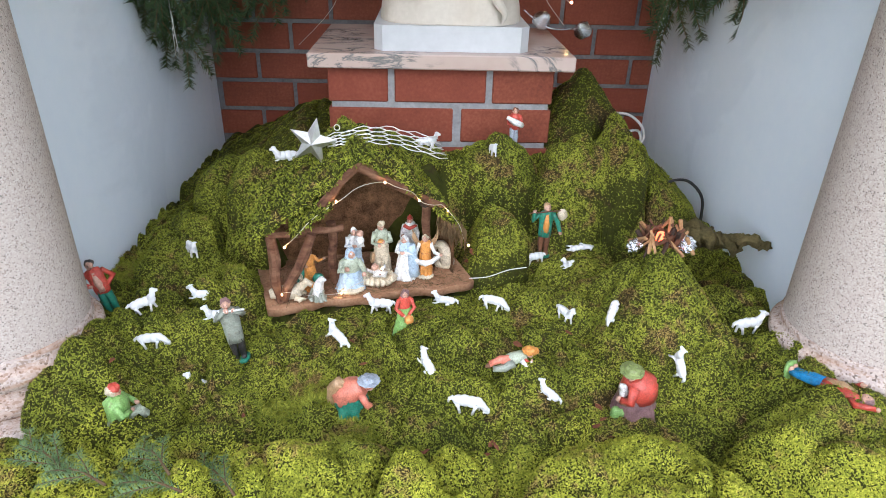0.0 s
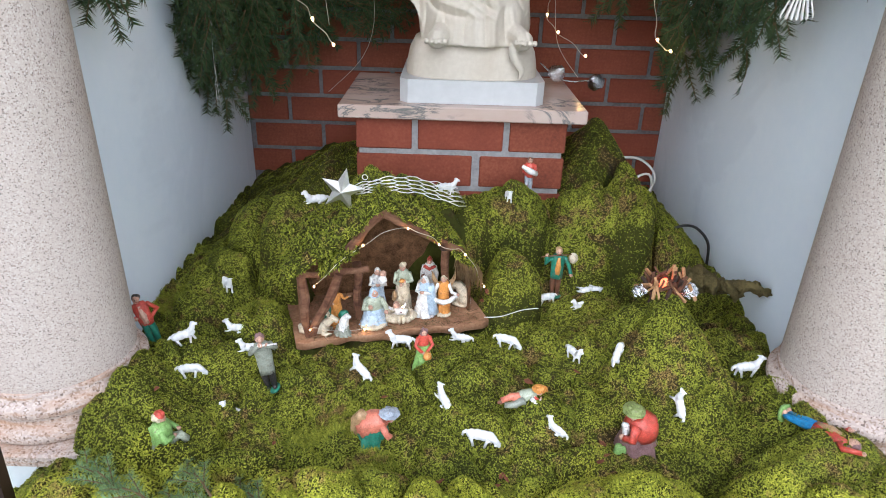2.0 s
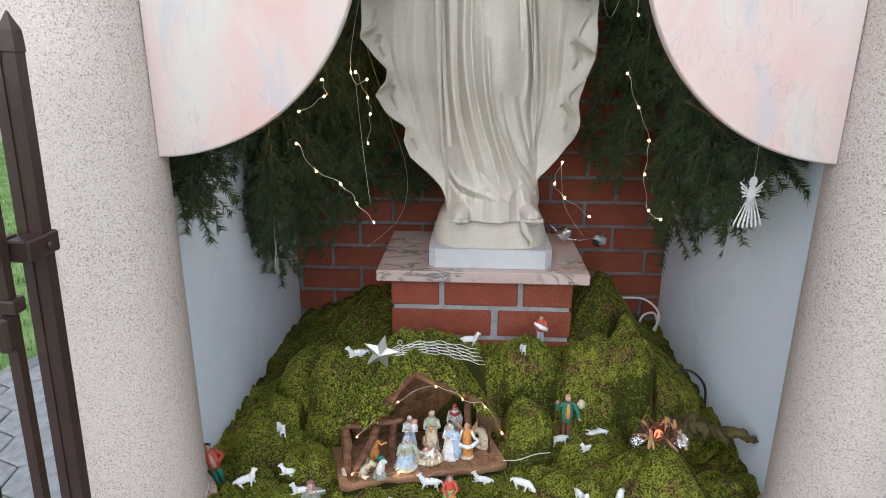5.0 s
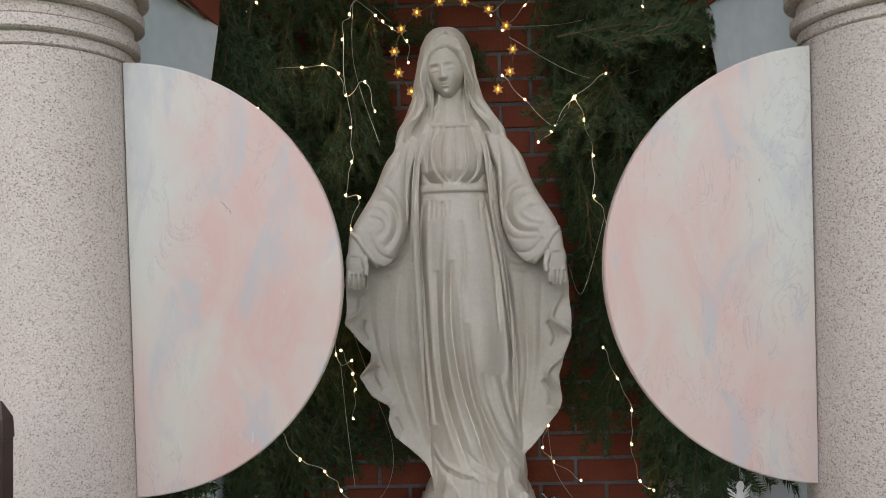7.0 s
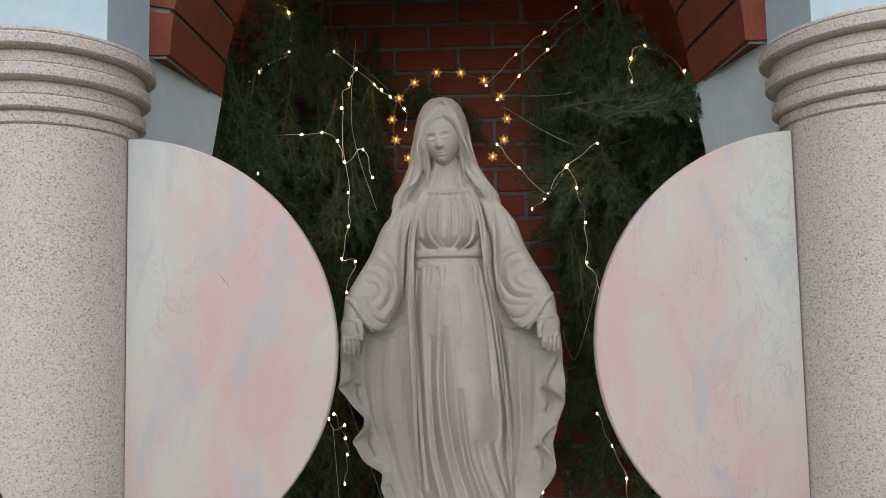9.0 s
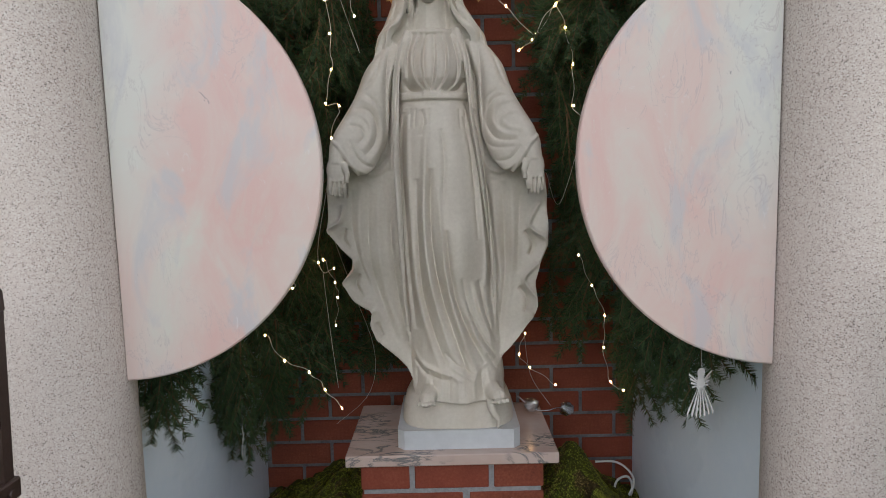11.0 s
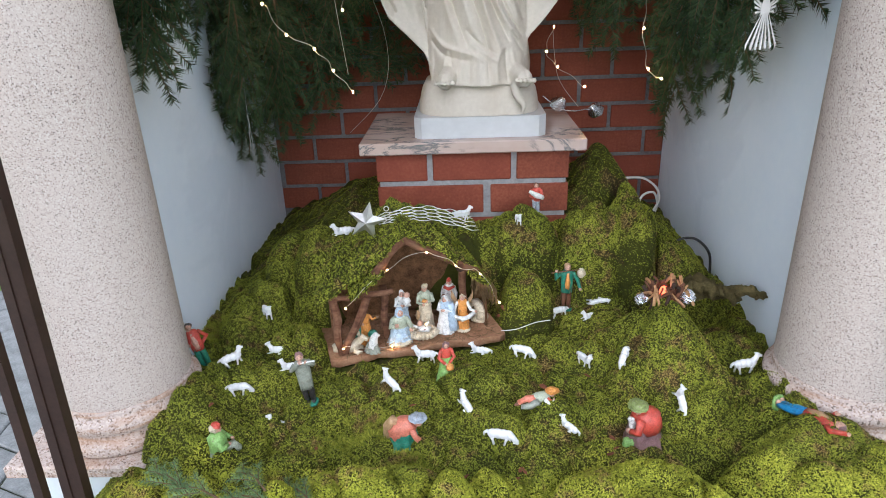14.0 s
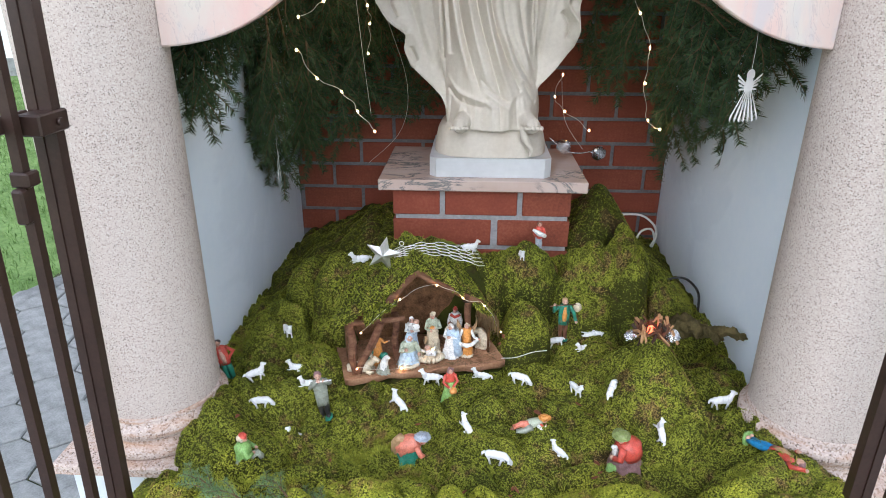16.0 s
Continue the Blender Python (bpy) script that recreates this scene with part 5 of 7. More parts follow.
def fir_branch(tip, d, face, kind, scale=1.0):
    """Hangs a branch so that its end lies at tip; d: the way it grows; face: where its flat side looks."""
    d, face = Vector(d).normalized(), Vector(face)
    z = (face - d * face.dot(d)).normalized()
    y = z.cross(d)
    ln = (0.40, 0.34, 0.46, 0.28, 0.20)[kind] * scale
    m = Matrix((d, y, z)).transposed().to_4x4()
    m.translation = Vector(tip) - d * ln
    thing = empty("fir_branch", "dark green fir branch hanging inside the niche", "fir branch", "fir branches")
    thing.matrix_basis = m @ Matrix.Scale(scale, 4)
    stem, needles = FIRS[kind]
    s = new("stem", stem)
    n = new("needles", needles)
    s.parent = n.parent = thing
    return thing


random.seed(5)


def droop(low, top, step, spread, face, lean):
    """Layers of branches above the low ends of a curtain; low: places of the lowest tips."""
    for x, y, z0 in low:
        z = z0
        while z < top:
            jx, jy = random.gauss(0, spread), random.gauss(0, spread * 0.8)
            tip = (min(max(x + jx, WL + 0.03), WR - 0.03), min(max(y + jy, 1.40), WB - 0.05), z + random.uniform(0, 0.05))
            d = (lean[0] + random.gauss(0, 0.22), lean[1] + random.gauss(0, 0.15), -1)
            fir_branch(tip, d, (face[0] + random.gauss(0, 0.4), face[1], random.gauss(0, 0.3)), random.randrange(4), random.uniform(0.85, 1.15))
            z += step * random.uniform(0.8, 1.2)


droop([(-0.585, 1.80, 1.68), (-0.575, 1.89, 1.43), (-0.560, 1.98, 1.32), (-0.500, 2.08, 1.22), (-0.44, 2.16, 1.25), (-0.36, 2.24, 1.31), (-0.27, 2.30, 1.39), (-0.20, 2.36, 1.50)], 2.75, 0.105, 0.035, (0.5, -1.0), (0.05, -0.05))
droop([(-0.60, 1.45, 1.60), (-0.555, 1.44, 1.56), (-0.515, 1.44, 1.60)], 1.95, 0.12, 0.012, (0.3, -1.0), (0.02, -0.1))
droop([(-0.52, 1.85, 2.55), (-0.47, 2.0, 2.6), (-0.36, 2.1, 2.45), (-0.27, 2.2, 2.5), (-0.20, 2.3, 2.25)], 3.05, 0.12, 0.05, (0.4, -1.0), (0.12, -0.05))
droop([(0.56, 2.28, 1.60), (0.64, 2.22, 1.54), (0.74, 2.18, 1.40), (0.82, 2.08, 1.29), (0.835, 1.95, 1.38)], 2.75, 0.105, 0.035, (-0.5, -1.0), (-0.05, -0.05))
droop([(0.72, 1.62, 1.62), (0.78, 1.54, 1.545), (0.80, 1.70, 1.50)], 1.95, 0.12, 0.02, (-0.3, -1.0), (0.10, -0.08))
droop([(0.50, 2.25, 2.35), (0.58, 2.15, 2.45), (0.68, 2.0, 2.5), (0.78, 1.9, 2.5)], 3.08, 0.12, 0.05, (-0.4, -1.0), (-0.12, -0.05))
for tip, d, kk in (((0.885, 1.50, 1.715), (0.75, -0.1, -0.45), 1), ((0.84, 1.47, 1.76), (0.5, -0.1, -0.6), 3), ((0.865, 1.62, 2.86), (0.9, -0.35, 0.15), 1), ((0.80, 1.75, 2.88), (0.8, -0.3, 0.0), 0),
                   ((-0.10, 2.38, 1.47), (0.8, -0.1, -0.25), 3), ((-0.02, 2.40, 1.52), (0.8, 0, -0.1), 3), ((0.43, 2.0, 2.58), (-0.55, -0.2, -0.6), 0), ((0.38, 2.1, 2.68), (-0.8, -0.2, -0.3), 1),
                   ((0.05, 2.42, 3.12), (0.7, 0, 0.3), 3), ((0.10, 2.42, 3.05), (-0.5, 0, 0.5), 3)):
    fir_branch(tip, d, (0.1, -1, 0.3), kk)
# twigs lying in front on the moss
for a, b in (((-0.242, 0.864), (-0.374, 0.915)), ((-0.262, 0.885), (-0.353, 0.984)), ((-0.168, 0.872), (-0.271, 0.983)), ((-0.456, 0.928), (-0.512, 0.965)), ((-0.379, 0.878), (-0.455, 0.915))):
    p, q = (Vector((x, y, float(moss_height(np.array(x), np.array(y))) + 0.026)) for x, y in (a, b))
    q = p.lerp(q, 0.8)
    q.z = max(q.z, p.z - 0.02) - 0.006
    ob = fir_branch(q, q - p, (0, -0.3, 1), 4, max(0.62, (q - p).length / 0.2))
    tagged(ob, "green fir twig lying on the moss")


# ---- strings of lights ----
def string(points, material=BULB, label="fine wire string of warm white lights", k=1.0):
    if k == 1.0:        # hung out in front of the branches
        points = [tuple(Vector((0.11, -0.04, 2.1)).lerp(Vector(p), 0.965)) for p in points]
    thing = empty("light_string", label, "light string", "light strings")
    bm = bmesh.new()
    line = spline(points, 8 * len(points))
    wob = [(x + 0.004 * math.sin(0.8 * i), y + 0.004 * math.cos(0.7 * i), z + 0.003 * math.sin(0.55 * i)) for i, (x, y, z) in enumerate(line)]
    tube(bm, wob, 0.0011 * k, 4)
    part("wire", bm, WIRE, thing)
    for x, y, z in points:
        bm = bmesh.new()
        ball(bm, (x, y - 0.004, z), (0.0029 * k, 0.0029 * k, 0.0040 * k), seg=8)
        part("bulb", bm, material, thing)
    return thing


string([(-0.568, 2.1, 3.072), (-0.533, 2.1, 3.1), (-0.5, 2.1, 3.127), (-0.431, 2.1, 3.17), (-0.431, 2.1, 3.306), (-0.472, 2.1, 3.341)])
string([(-0.522, 2.05, 2.738), (-0.539, 2.05, 2.818), (-0.525, 2.05, 2.862), (-0.376, 2.05, 2.866), (-0.308, 2.05, 2.872), (-0.256, 2.05, 2.843), (-0.234, 2.05, 2.771), (-0.172, 2.05, 2.812), (-0.142, 2.05, 2.717)])
string([(-0.199, 2.1, 3.104), (-0.225, 2.1, 3.05), (-0.251, 2.1, 2.968), (-0.231, 2.1, 2.676), (-0.231, 2.1, 2.561), (-0.254, 2.1, 2.452), (-0.209, 2.1, 2.443), (-0.239, 2.1, 2.338), (-0.302, 2.1, 1.922), (-0.25, 2.1, 1.901)])
string([(-0.392, 2.25, 3.295), (-0.303, 2.25, 3.222), (-0.156, 2.25, 3.096), (-0.13, 2.25, 3.074), (-0.099, 2.25, 3.048), (-0.047, 2.25, 3.002), (-0.044, 2.25, 2.925)])
string([(0.72, 2.3, 3.421), (0.6, 2.3, 3.33), (0.486, 2.3, 3.228), (0.378, 2.3, 3.13), (0.295, 2.3, 3.043)])
string([(0.598, 2.3, 3.388), (0.478, 2.3, 3.295), (0.368, 2.3, 3.213), (0.255, 2.3, 3.098)])
string([(0.698, 1.96, 2.989), (0.697, 1.96, 3.065), (0.742, 1.96, 3.105), (0.865, 1.96, 3.02), (0.88, 1.96, 2.86)])
string([(0.275, 2.1, 2.83), (0.348, 2.1, 2.749), (0.443, 2.1, 2.659), (0.511, 2.1, 2.753), (0.615, 2.1, 2.827)])
string([(0.388, 2.1, 2.608), (0.430, 2.09, 2.64), (0.505, 2.09, 2.745), (0.538, 2.09, 2.674), (0.564, 2.09, 2.557), (0.565, 2.09, 2.424), (0.606, 2.09, 2.333), (0.60, 2.1, 2.10)])
string([(0.583, 2.1, 1.926), (0.628, 2.1, 1.821), (0.672, 2.1, 1.715), (0.670, 2.1, 1.602), (0.694, 2.1, 1.480), (0.738, 2.1, 1.449)])
string([(-0.37, 1.98, 1.905), (-0.365, 1.98, 1.855), (-0.442, 1.96, 1.81)])
string([(-0.448, 1.93, 1.715), (-0.39, 1.93, 1.63), (-0.316, 1.94, 1.588), (-0.269, 1.95, 1.525), (-0.218, 1.96, 1.459)])
string([(-0.305, 2.2, 1.919), (-0.266, 2.2, 1.836), (-0.259, 2.2, 1.78), (-0.269, 2.2, 1.68)])
string([(0.43, 2.35, 1.597), (0.406, 2.35, 1.516), (0.447, 2.35, 1.463), (0.545, 2.35, 1.391)])
wires = empty("slack_wires", "bare slack stretches of the fine light wire", "wire")
for pts in ([(-0.20, 2.0, 2.35), (-0.26, 2.08, 2.1), (-0.20, 2.1, 1.85), (-0.13, 2.15, 1.60), (-0.16, 2.2, 1.42), (-0.30, 2.3, 1.27)], [(-0.27, 2.0, 1.90), (-0.25, 1.98, 1.70), (-0.23, 1.97, 1.52)],
            [(-0.5, 2.2, 3.4), (-0.3, 2.25, 3.25), (-0.1, 2.2, 3.05)], [(0.9, 2.0, 2.9), (0.6, 2.1, 2.8), (0.3, 2.1, 2.95)], [(0.42, 2.3, 1.60), (0.44, 2.28, 1.45), (0.50, 2.2, 1.36)],
            [(0.46, 2.0, 2.2), (0.52, 2.1, 2.1), (0.60, 2.1, 2.35)], [(-0.2, 2.1, 3.2), (-0.22, 2.12, 2.9), (-0.13, 2.05, 2.6)], [(0.3, 2.3, 3.05), (0.55, 2.1, 3.0), (0.75, 1.96, 3.1)]):
    bm = bmesh.new()
    tube(bm, spline(pts, 24), 0.0008, 4)
    part("wire", bm, WIRE, wires)

# crown of twelve small stars round the head
crown = empty("star_crown", "ring of twelve small wooden stars with amber bulbs", "star crown")
bm = bmesh.new()
HALO = [(-0.026, 2.1, 2.782), (-0.067, 2.1, 2.845), (-0.079, 2.1, 2.916), (-0.054, 2.1, 2.989), (-0.001, 2.1, 3.042), (0.075, 2.1, 3.075), (0.158, 2.1, 3.072), (0.236, 2.1, 3.044), (0.292, 2.1, 2.987), (0.312, 2.1, 2.91), (0.3, 2.1, 2.837), (0.26, 2.1, 2.78)]
tube(bm, spline([(x, y + 0.012, z) for x, y, z in HALO], 60), 0.003, 6)
part("hoop", bm, TWIG, crown)
for i, (x, y, z) in enumerate(HALO):
    bm = bmesh.new()
    ring = lambda yy: [(x + (0.0195 if j % 2 == 0 else 0.011) * math.sin(math.pi * j / 6 + 0.3 * i), yy, z + (0.0195 if j % 2 == 0 else 0.011) * math.cos(math.pi * j / 6 + 0.3 * i)) for j in range(12)]
    loft(bm, [ring(y), ring(y + 0.004)])
    st = part("star", bm, STARWOOD, crown)
    bm = bmesh.new()
    ball(bm, (x, y - 0.002, z), (0.004, 0.003, 0.0055), seg=8)
    part("bulb", bm, AMBER, st)


# ---- the stable ----
# local frame: u along the front board, v to the back, from the board's front left corner
SO = Vector((-0.237, 1.385, 0.872))
SU, SV = Vector((0.968, 0.247, 0)), Vector((-0.247, 0.968, 0))


def sp(u, v, z):
    """A place in the stable: along the front, to the back, above its floor."""
    return SO + SU * u + SV * v + Vector((0, 0, 0.022 + z))


stable = empty("stable", "small wooden crib stable with moss roof and bark beams", "crib stable", at=SO)


def beam(name, a, b, r, mat=BARK, n=9):
    bm = bmesh.new()
    a, b = Vector(a), Vector(b)
    pts = [a.lerp(b, f) + Vector((0.0025 * math.sin(9 * f + a.x * 50), 0.0025 * math.cos(7 * f), 0.002 * math.sin(13 * f))) for f in np.linspace(0, 1, 7)]
    r = 0.84 * r
    tube(bm, pts, [r * (1 + 0.10 * math.sin(5 * i + b.x * 90)) for i in range(7)], n)
    for v in bm.verts:
        v.co += noise.noise_vector(v.co * 160) * r * 0.22
    for f in bm.faces:
        f.smooth = False
    return under(part(name, bm, mat), stable)


bm = bmesh.new()
front = [sp(0.465 * f, -0.006 * math.sin(17 * f) - 0.004 * math.sin(41 * f), 0) for f in np.linspace(0, 1, 24)]
back = [sp(0.465 * f - 0.02, 0.235, 0) for f in np.linspace(1, 0, 24)]
outline = front + back
loft(bm, [[p - Vector((0, 0, 0.020)) for p in outline], [p - Vector((0, 0, 0.002)) for p in outline], [p for p in outline]])
under(part("floor_board", bm, BOARD), stable)
# cork back and side panels
bm = bmesh.new()
poly = [(0.02, 0.0), (0.43, 0.0), (0.42, 0.15), (0.235, 0.265), (0.03, 0.15)]
loft(bm, [[sp(u, 0.205, z) for u, z in poly], [sp(u, 0.215, z) for u, z in poly]])
under(part("back_panel", bm, CORK), stable)
for u0, h in ((0.425, 0.15), (0.012, 0.14)):
    bm = bmesh.new()
    q = [(0.06 if u0 > 0.2 else 0.1, 0.0), (0.205, 0.0), (0.205, h), (0.06 if u0 > 0.2 else 0.1, h)]
    loft(bm, [[sp(u0, v, z) for v, z in q], [sp(u0 + 0.006, v, z) for v, z in q]])
    under(part("side_panel", bm, CORK), stable)
beam("post", sp(0.027, 0.020, 0.0), sp(0.024, 0.030, 0.150), 0.0135)
beam("post", sp(0.152, 0.070, 0.0), sp(0.152, 0.065, 0.155), 0.012)
beam("post", sp(0.372, 0.080, 0.0), sp(0.360, 0.050, 0.205), 0.0125)
beam("brace", sp(0.036, 0.008, 0.012), sp(0.108, 0.016, 0.155), 0.0125)
beam("tie_beam", sp(0.012, 0.030, 0.153), sp(0.175, 0.030, 0.157), 0.0085)
beam("rafter", sp(0.128, 0.016, 0.215), sp(0.208, 0.026, 0.305), 0.0125)
beam("rafter", sp(0.195, 0.028, 0.300), sp(0.395, 0.030, 0.182), 0.0115)
bm = bmesh.new()
tube(bm, [sp(0.352, 0.030, 0.198), sp(0.358, 0.055, 0.202)], 0.013, 8)
under(part("beam_end", bm, CHAR), stable)


def shag(u, v):
    return 0.006 * math.sin(60 * u + 9 * math.sin(30 * v)) + 0.005 * math.sin(47 * v + 3 * math.sin(80 * u))


def roof_sheet(u0, z0, u1, z1, v0, v1, thick, sag):
    """A slope of moss from the eave to the ridge."""
    bm = bmesh.new()
    top, low = [], []
    A, B = 20, 16
    for i in range(A + 1):
        f = i / A
        for j in range(B + 1):
            g = j / B
            u, z, v = u0 + (u1 - u0) * f, z0 + (z1 - z0) * f - sag * math.sin(math.pi * f), v0 + (v1 - v0) * g
            v += 0.008 * math.sin(23 * f) * (1 - g)
            e = min(1, 8 * f, 8 * (1 - f) + 0.6, 6 * g + 0.35)
            top.append(bm.verts.new(sp(u, v, z + thick * e + shag(u, v))))
            low.append(bm.verts.new(sp(u, v, z + 0.4 * shag(u, v) - (0.006 if g == 0 else 0))))
    idx = lambda i, j: i * (B + 1) + j
    for i in range(A):
        for j in range(B):
            bm.faces.new((top[idx(i, j)], top[idx(i + 1, j)], top[idx(i + 1, j + 1)], top[idx(i, j + 1)])).smooth = True
            bm.faces.new((low[idx(i, j + 1)], low[idx(i + 1, j + 1)], low[idx(i + 1, j)], low[idx(i, j)]))
    for i in range(A):
        bm.faces.new((low[idx(i, 0)], low[idx(i + 1, 0)], top[idx(i + 1, 0)], top[idx(i, 0)]))
        bm.faces.new((top[idx(i, B)], top[idx(i + 1, B)], low[idx(i + 1, B)], low[idx(i, B)]))
    for j in range(B):
        bm.faces.new((top[idx(0, j)], top[idx(0, j + 1)], low[idx(0, j + 1)], low[idx(0, j)]))
        bm.faces.new((low[idx(A, j)], low[idx(A, j + 1)], top[idx(A, j + 1)], top[idx(A, j)]))
    bmesh.ops.recalc_face_normals(bm, faces=bm.faces)
    return bm


def fronds_on(me, n, seed):
    """Moss fronds all over a mesh."""
    r = np.random.default_rng(seed)
    me.calc_loop_triangles()
    tri = np.array([t.vertices[:] for t in me.loop_triangles])
    co = np.array([v.co[:] for v in me.vertices])
    a, b, c = co[tri[:, 0]], co[tri[:, 1]], co[tri[:, 2]]
    nn = np.cross(b - a, c - a)
    area = np.linalg.norm(nn, axis=1)
    pick = r.choice(len(tri), n, p=area / area.sum())
    u, v = r.uniform(0, 1, n), r.uniform(0, 1, n)
    u, v = np.where(u + v > 1, 1 - u, u)[:, None], np.where(u + v > 1, 1 - v, v)[:, None]
    p = a[pick] + u * (b[pick] - a[pick]) + v * (c[pick] - a[pick])
    nrm = nn[pick] / area[pick][:, None]
    return tri_mesh("fronds", *leaflets(r, p, nrm, np.full((n, 1), 1.0)))


for args, n in (((-0.020, 0.155, 0.212, 0.318, 0.012, 0.23, 0.020, 0.010), 9000), ((0.440, 0.115, 0.198, 0.318, 0.022, 0.23, 0.024, -0.022), 9000), ((0.062, 0.165, 0.150, 0.225, 0.002, 0.06, 0.014, 0.004), 1600)):
    ob = under(part("moss_roof", roof_sheet(*args), MOSS_SHADED), stable)
    ob2 = under(part("moss_tuft", fronds_on(ob.data, n, n + 1), MOSS_FROND), stable)
bm = bmesh.new()
r = random.Random(4)
for i in range(700):
    u, v = r.uniform(0.02, 0.44), 0.005 + 0.2 * r.uniform(0, 1) ** 1.4
    a, ln = r.uniform(0, 6.28), r.uniform(0.008, 0.022)
    p = sp(u, v, r.uniform(0.001, 0.004))
    d = Vector((math.cos(a), math.sin(a), r.uniform(-0.05, 0.25))) * ln
    tube(bm, [p, p + d], 0.0006, 3)
tagged(part("straw", bm, STRAW), "loose straw strewn over the stable floor", "straw", kind="stuff")
# dry fringe hanging from the right eave
bm = bmesh.new()
for i in range(160):
    u = r.uniform(0.385, 0.445)
    p = sp(u, r.uniform(0.0, 0.06), 0.165 - (u - 0.385) * 0.6)
    tube(bm, [p, p + Vector((r.uniform(-0.008, 0.008), r.uniform(-0.008, 0.004), -r.uniform(0.02, 0.055)))], 0.0008, 3)
under(part("dry_fringe", bm, STRAW), stable)
string([sp(0.050, -0.004, 0.145), sp(0.160, 0.004, 0.232), sp(0.262, 0.010, 0.262), sp(0.335, 0.012, 0.215), sp(0.400, 0.016, 0.182), sp(0.452, 0.02, 0.09)], label="short wire of warm lights along the stable roof", k=0.6)
string([sp(0.034, -0.006, 0.035), sp(0.16, 0.012, 0.010), sp(0.255, 0.03, 0.050)], label="short wire of warm lights on the stable floor", k=0.6)

# comet star on the roof
comet = empty("comet_star", "silver glitter star with a wire tail above the stable", "star ornament")
bm = bmesh.new()
c0 = Vector((-0.137, 1.505, 1.222))
ringv = []
for j in range(10):
    rr = 0.052 if j % 2 == 0 else 0.0225
    a = math.pi * j / 5 + 0.22
    ringv.append(bm.verts.new(c0 + Vector((rr * math.sin(a), 0.004 + 0.10 * rr * math.cos(a), rr * math.cos(a)))))
tipf, tipb = bm.verts.new(c0 + Vector((0, -0.014, 0))), bm.verts.new(c0 + Vector((0, 0.018, 0)))
for j in range(10):
    bm.faces.new((ringv[j], ringv[(j + 1) % 10], tipf))
    bm.faces.new((ringv[(j + 1) % 10], ringv[j], tipb))
bmesh.ops.recalc_face_normals(bm, faces=bm.faces)
part("star", bm, SILVER, comet)
for i in range(9):
    bm = bmesh.new()
    off = (i - 4) * 0.0052
    pts = []
    for f in np.linspace(0, 1, 16):
        wid = 0.55 + 0.75 * f
        z = 1.221 + 0.016 * math.sin(math.pi * min(1, f * 1.15)) - 0.018 * f * f + off * wid * (1 - 0.1 * f)
        pts.append((-0.108 + 0.240 * f + 0.012 * f * (4 - i) / 4, 1.515 + 0.03 * f + 0.004 * math.sin(25 * f + i * math.pi), z + 0.0022 * math.sin(25 * f + i * math.pi)))
    tube(bm, pts, 0.0011, 5)
    part("tail_wire", bm, SILVER, comet)
bm = bmesh.new()
tube(bm, [(-0.086 + 0.006 * math.cos(a), 1.515, 1.252 + 0.006 * math.sin(a)) for a in np.linspace(0, 6.283, 14)], 0.0012, 5)
part("ring", bm, SILVER, comet)


# ---- sheep ----
def sheep_mesh(name, kind):
    """Looks along +x, stands on z = 0; about 6 cm long."""
    bm = bmesh.new()
    h = 0.024 if kind != "lying" else 0.011
    for x, rr, dz in ((-0.017, 0.0105, 0), (-0.006, 0.0112, 0.0008), (0.006, 0.0110, 0.0004), (0.015, 0.0100, 0.001)):
        ball(bm, (x, 0, h + dz), (rr * 1.15, rr * 0.82, rr), seg=12)
    if kind == "grazing":
        neck, head, nose = (0.025, 0, h - 0.004), (0.032, 0, h - 0.014), (0.037, 0, h - 0.020)
    else:
        neck, head, nose = (0.023, 0, h + 0.011), (0.027, 0, h + 0.020), (0.037, 0, h + 0.017)
    tube(bm, [(0.014, 0, h + 0.003), neck, head], [0.0085, 0.0066, 0.0056], 10)
    ball(bm, head, (0.0068, 0.0056, 0.0062), seg=10)
    tube(bm, [head, nose], [0.0052, 0.0030], 8)
    for s in (-1, 1):
        tube(bm, [(head[0] - 0.002, s * 0.004, head[2] + 0.003), (head[0] - 0.004, s * 0.009, head[2] + 0.001)], [0.0022, 0.0012], 6)
        if kind == "lying":
            tube(bm, [(0.014, s * 0.006, 0.006), (0.024, s * 0.008, 0.003), (0.031, s * 0.007, 0.002)], [0.003, 0.0022, 0.0016], 6)
            tube(bm, [(-0.014, s * 0.008, 0.005), (-0.004, s * 0.011, 0.003)], [0.0040, 0.002], 6)
        else:
            for x, k in ((0.014, 0.006 * s), (-0.019, -0.005 * s)):
                tube(bm, [(x, s * 0.0055, h - 0.004), (x + k * 0.5, s * 0.0058, h * 0.48), (x + k, s * 0.0055, 0.0)], [0.0046, 0.0026, 0.0024], 7)
    tube(bm, [(-0.027, 0, h + 0.005), (-0.034, 0, h + 0.001), (-0.036, 0, h - 0.007)], [0.0036, 0.0034, 0.002], 7)
    for v in bm.verts:
        v.co += noise.noise_vector(v.co * 420) * 0.0009
    me = bpy.data.meshes.new(name)
    bm.to_mesh(me)
    bm.free()
    me.materials.append(SHEEP_WHITE)
    return me


SHEEP = {kk: sheep_mesh("sheep", kk) for kk in ("standing", "grazing", "lying")}


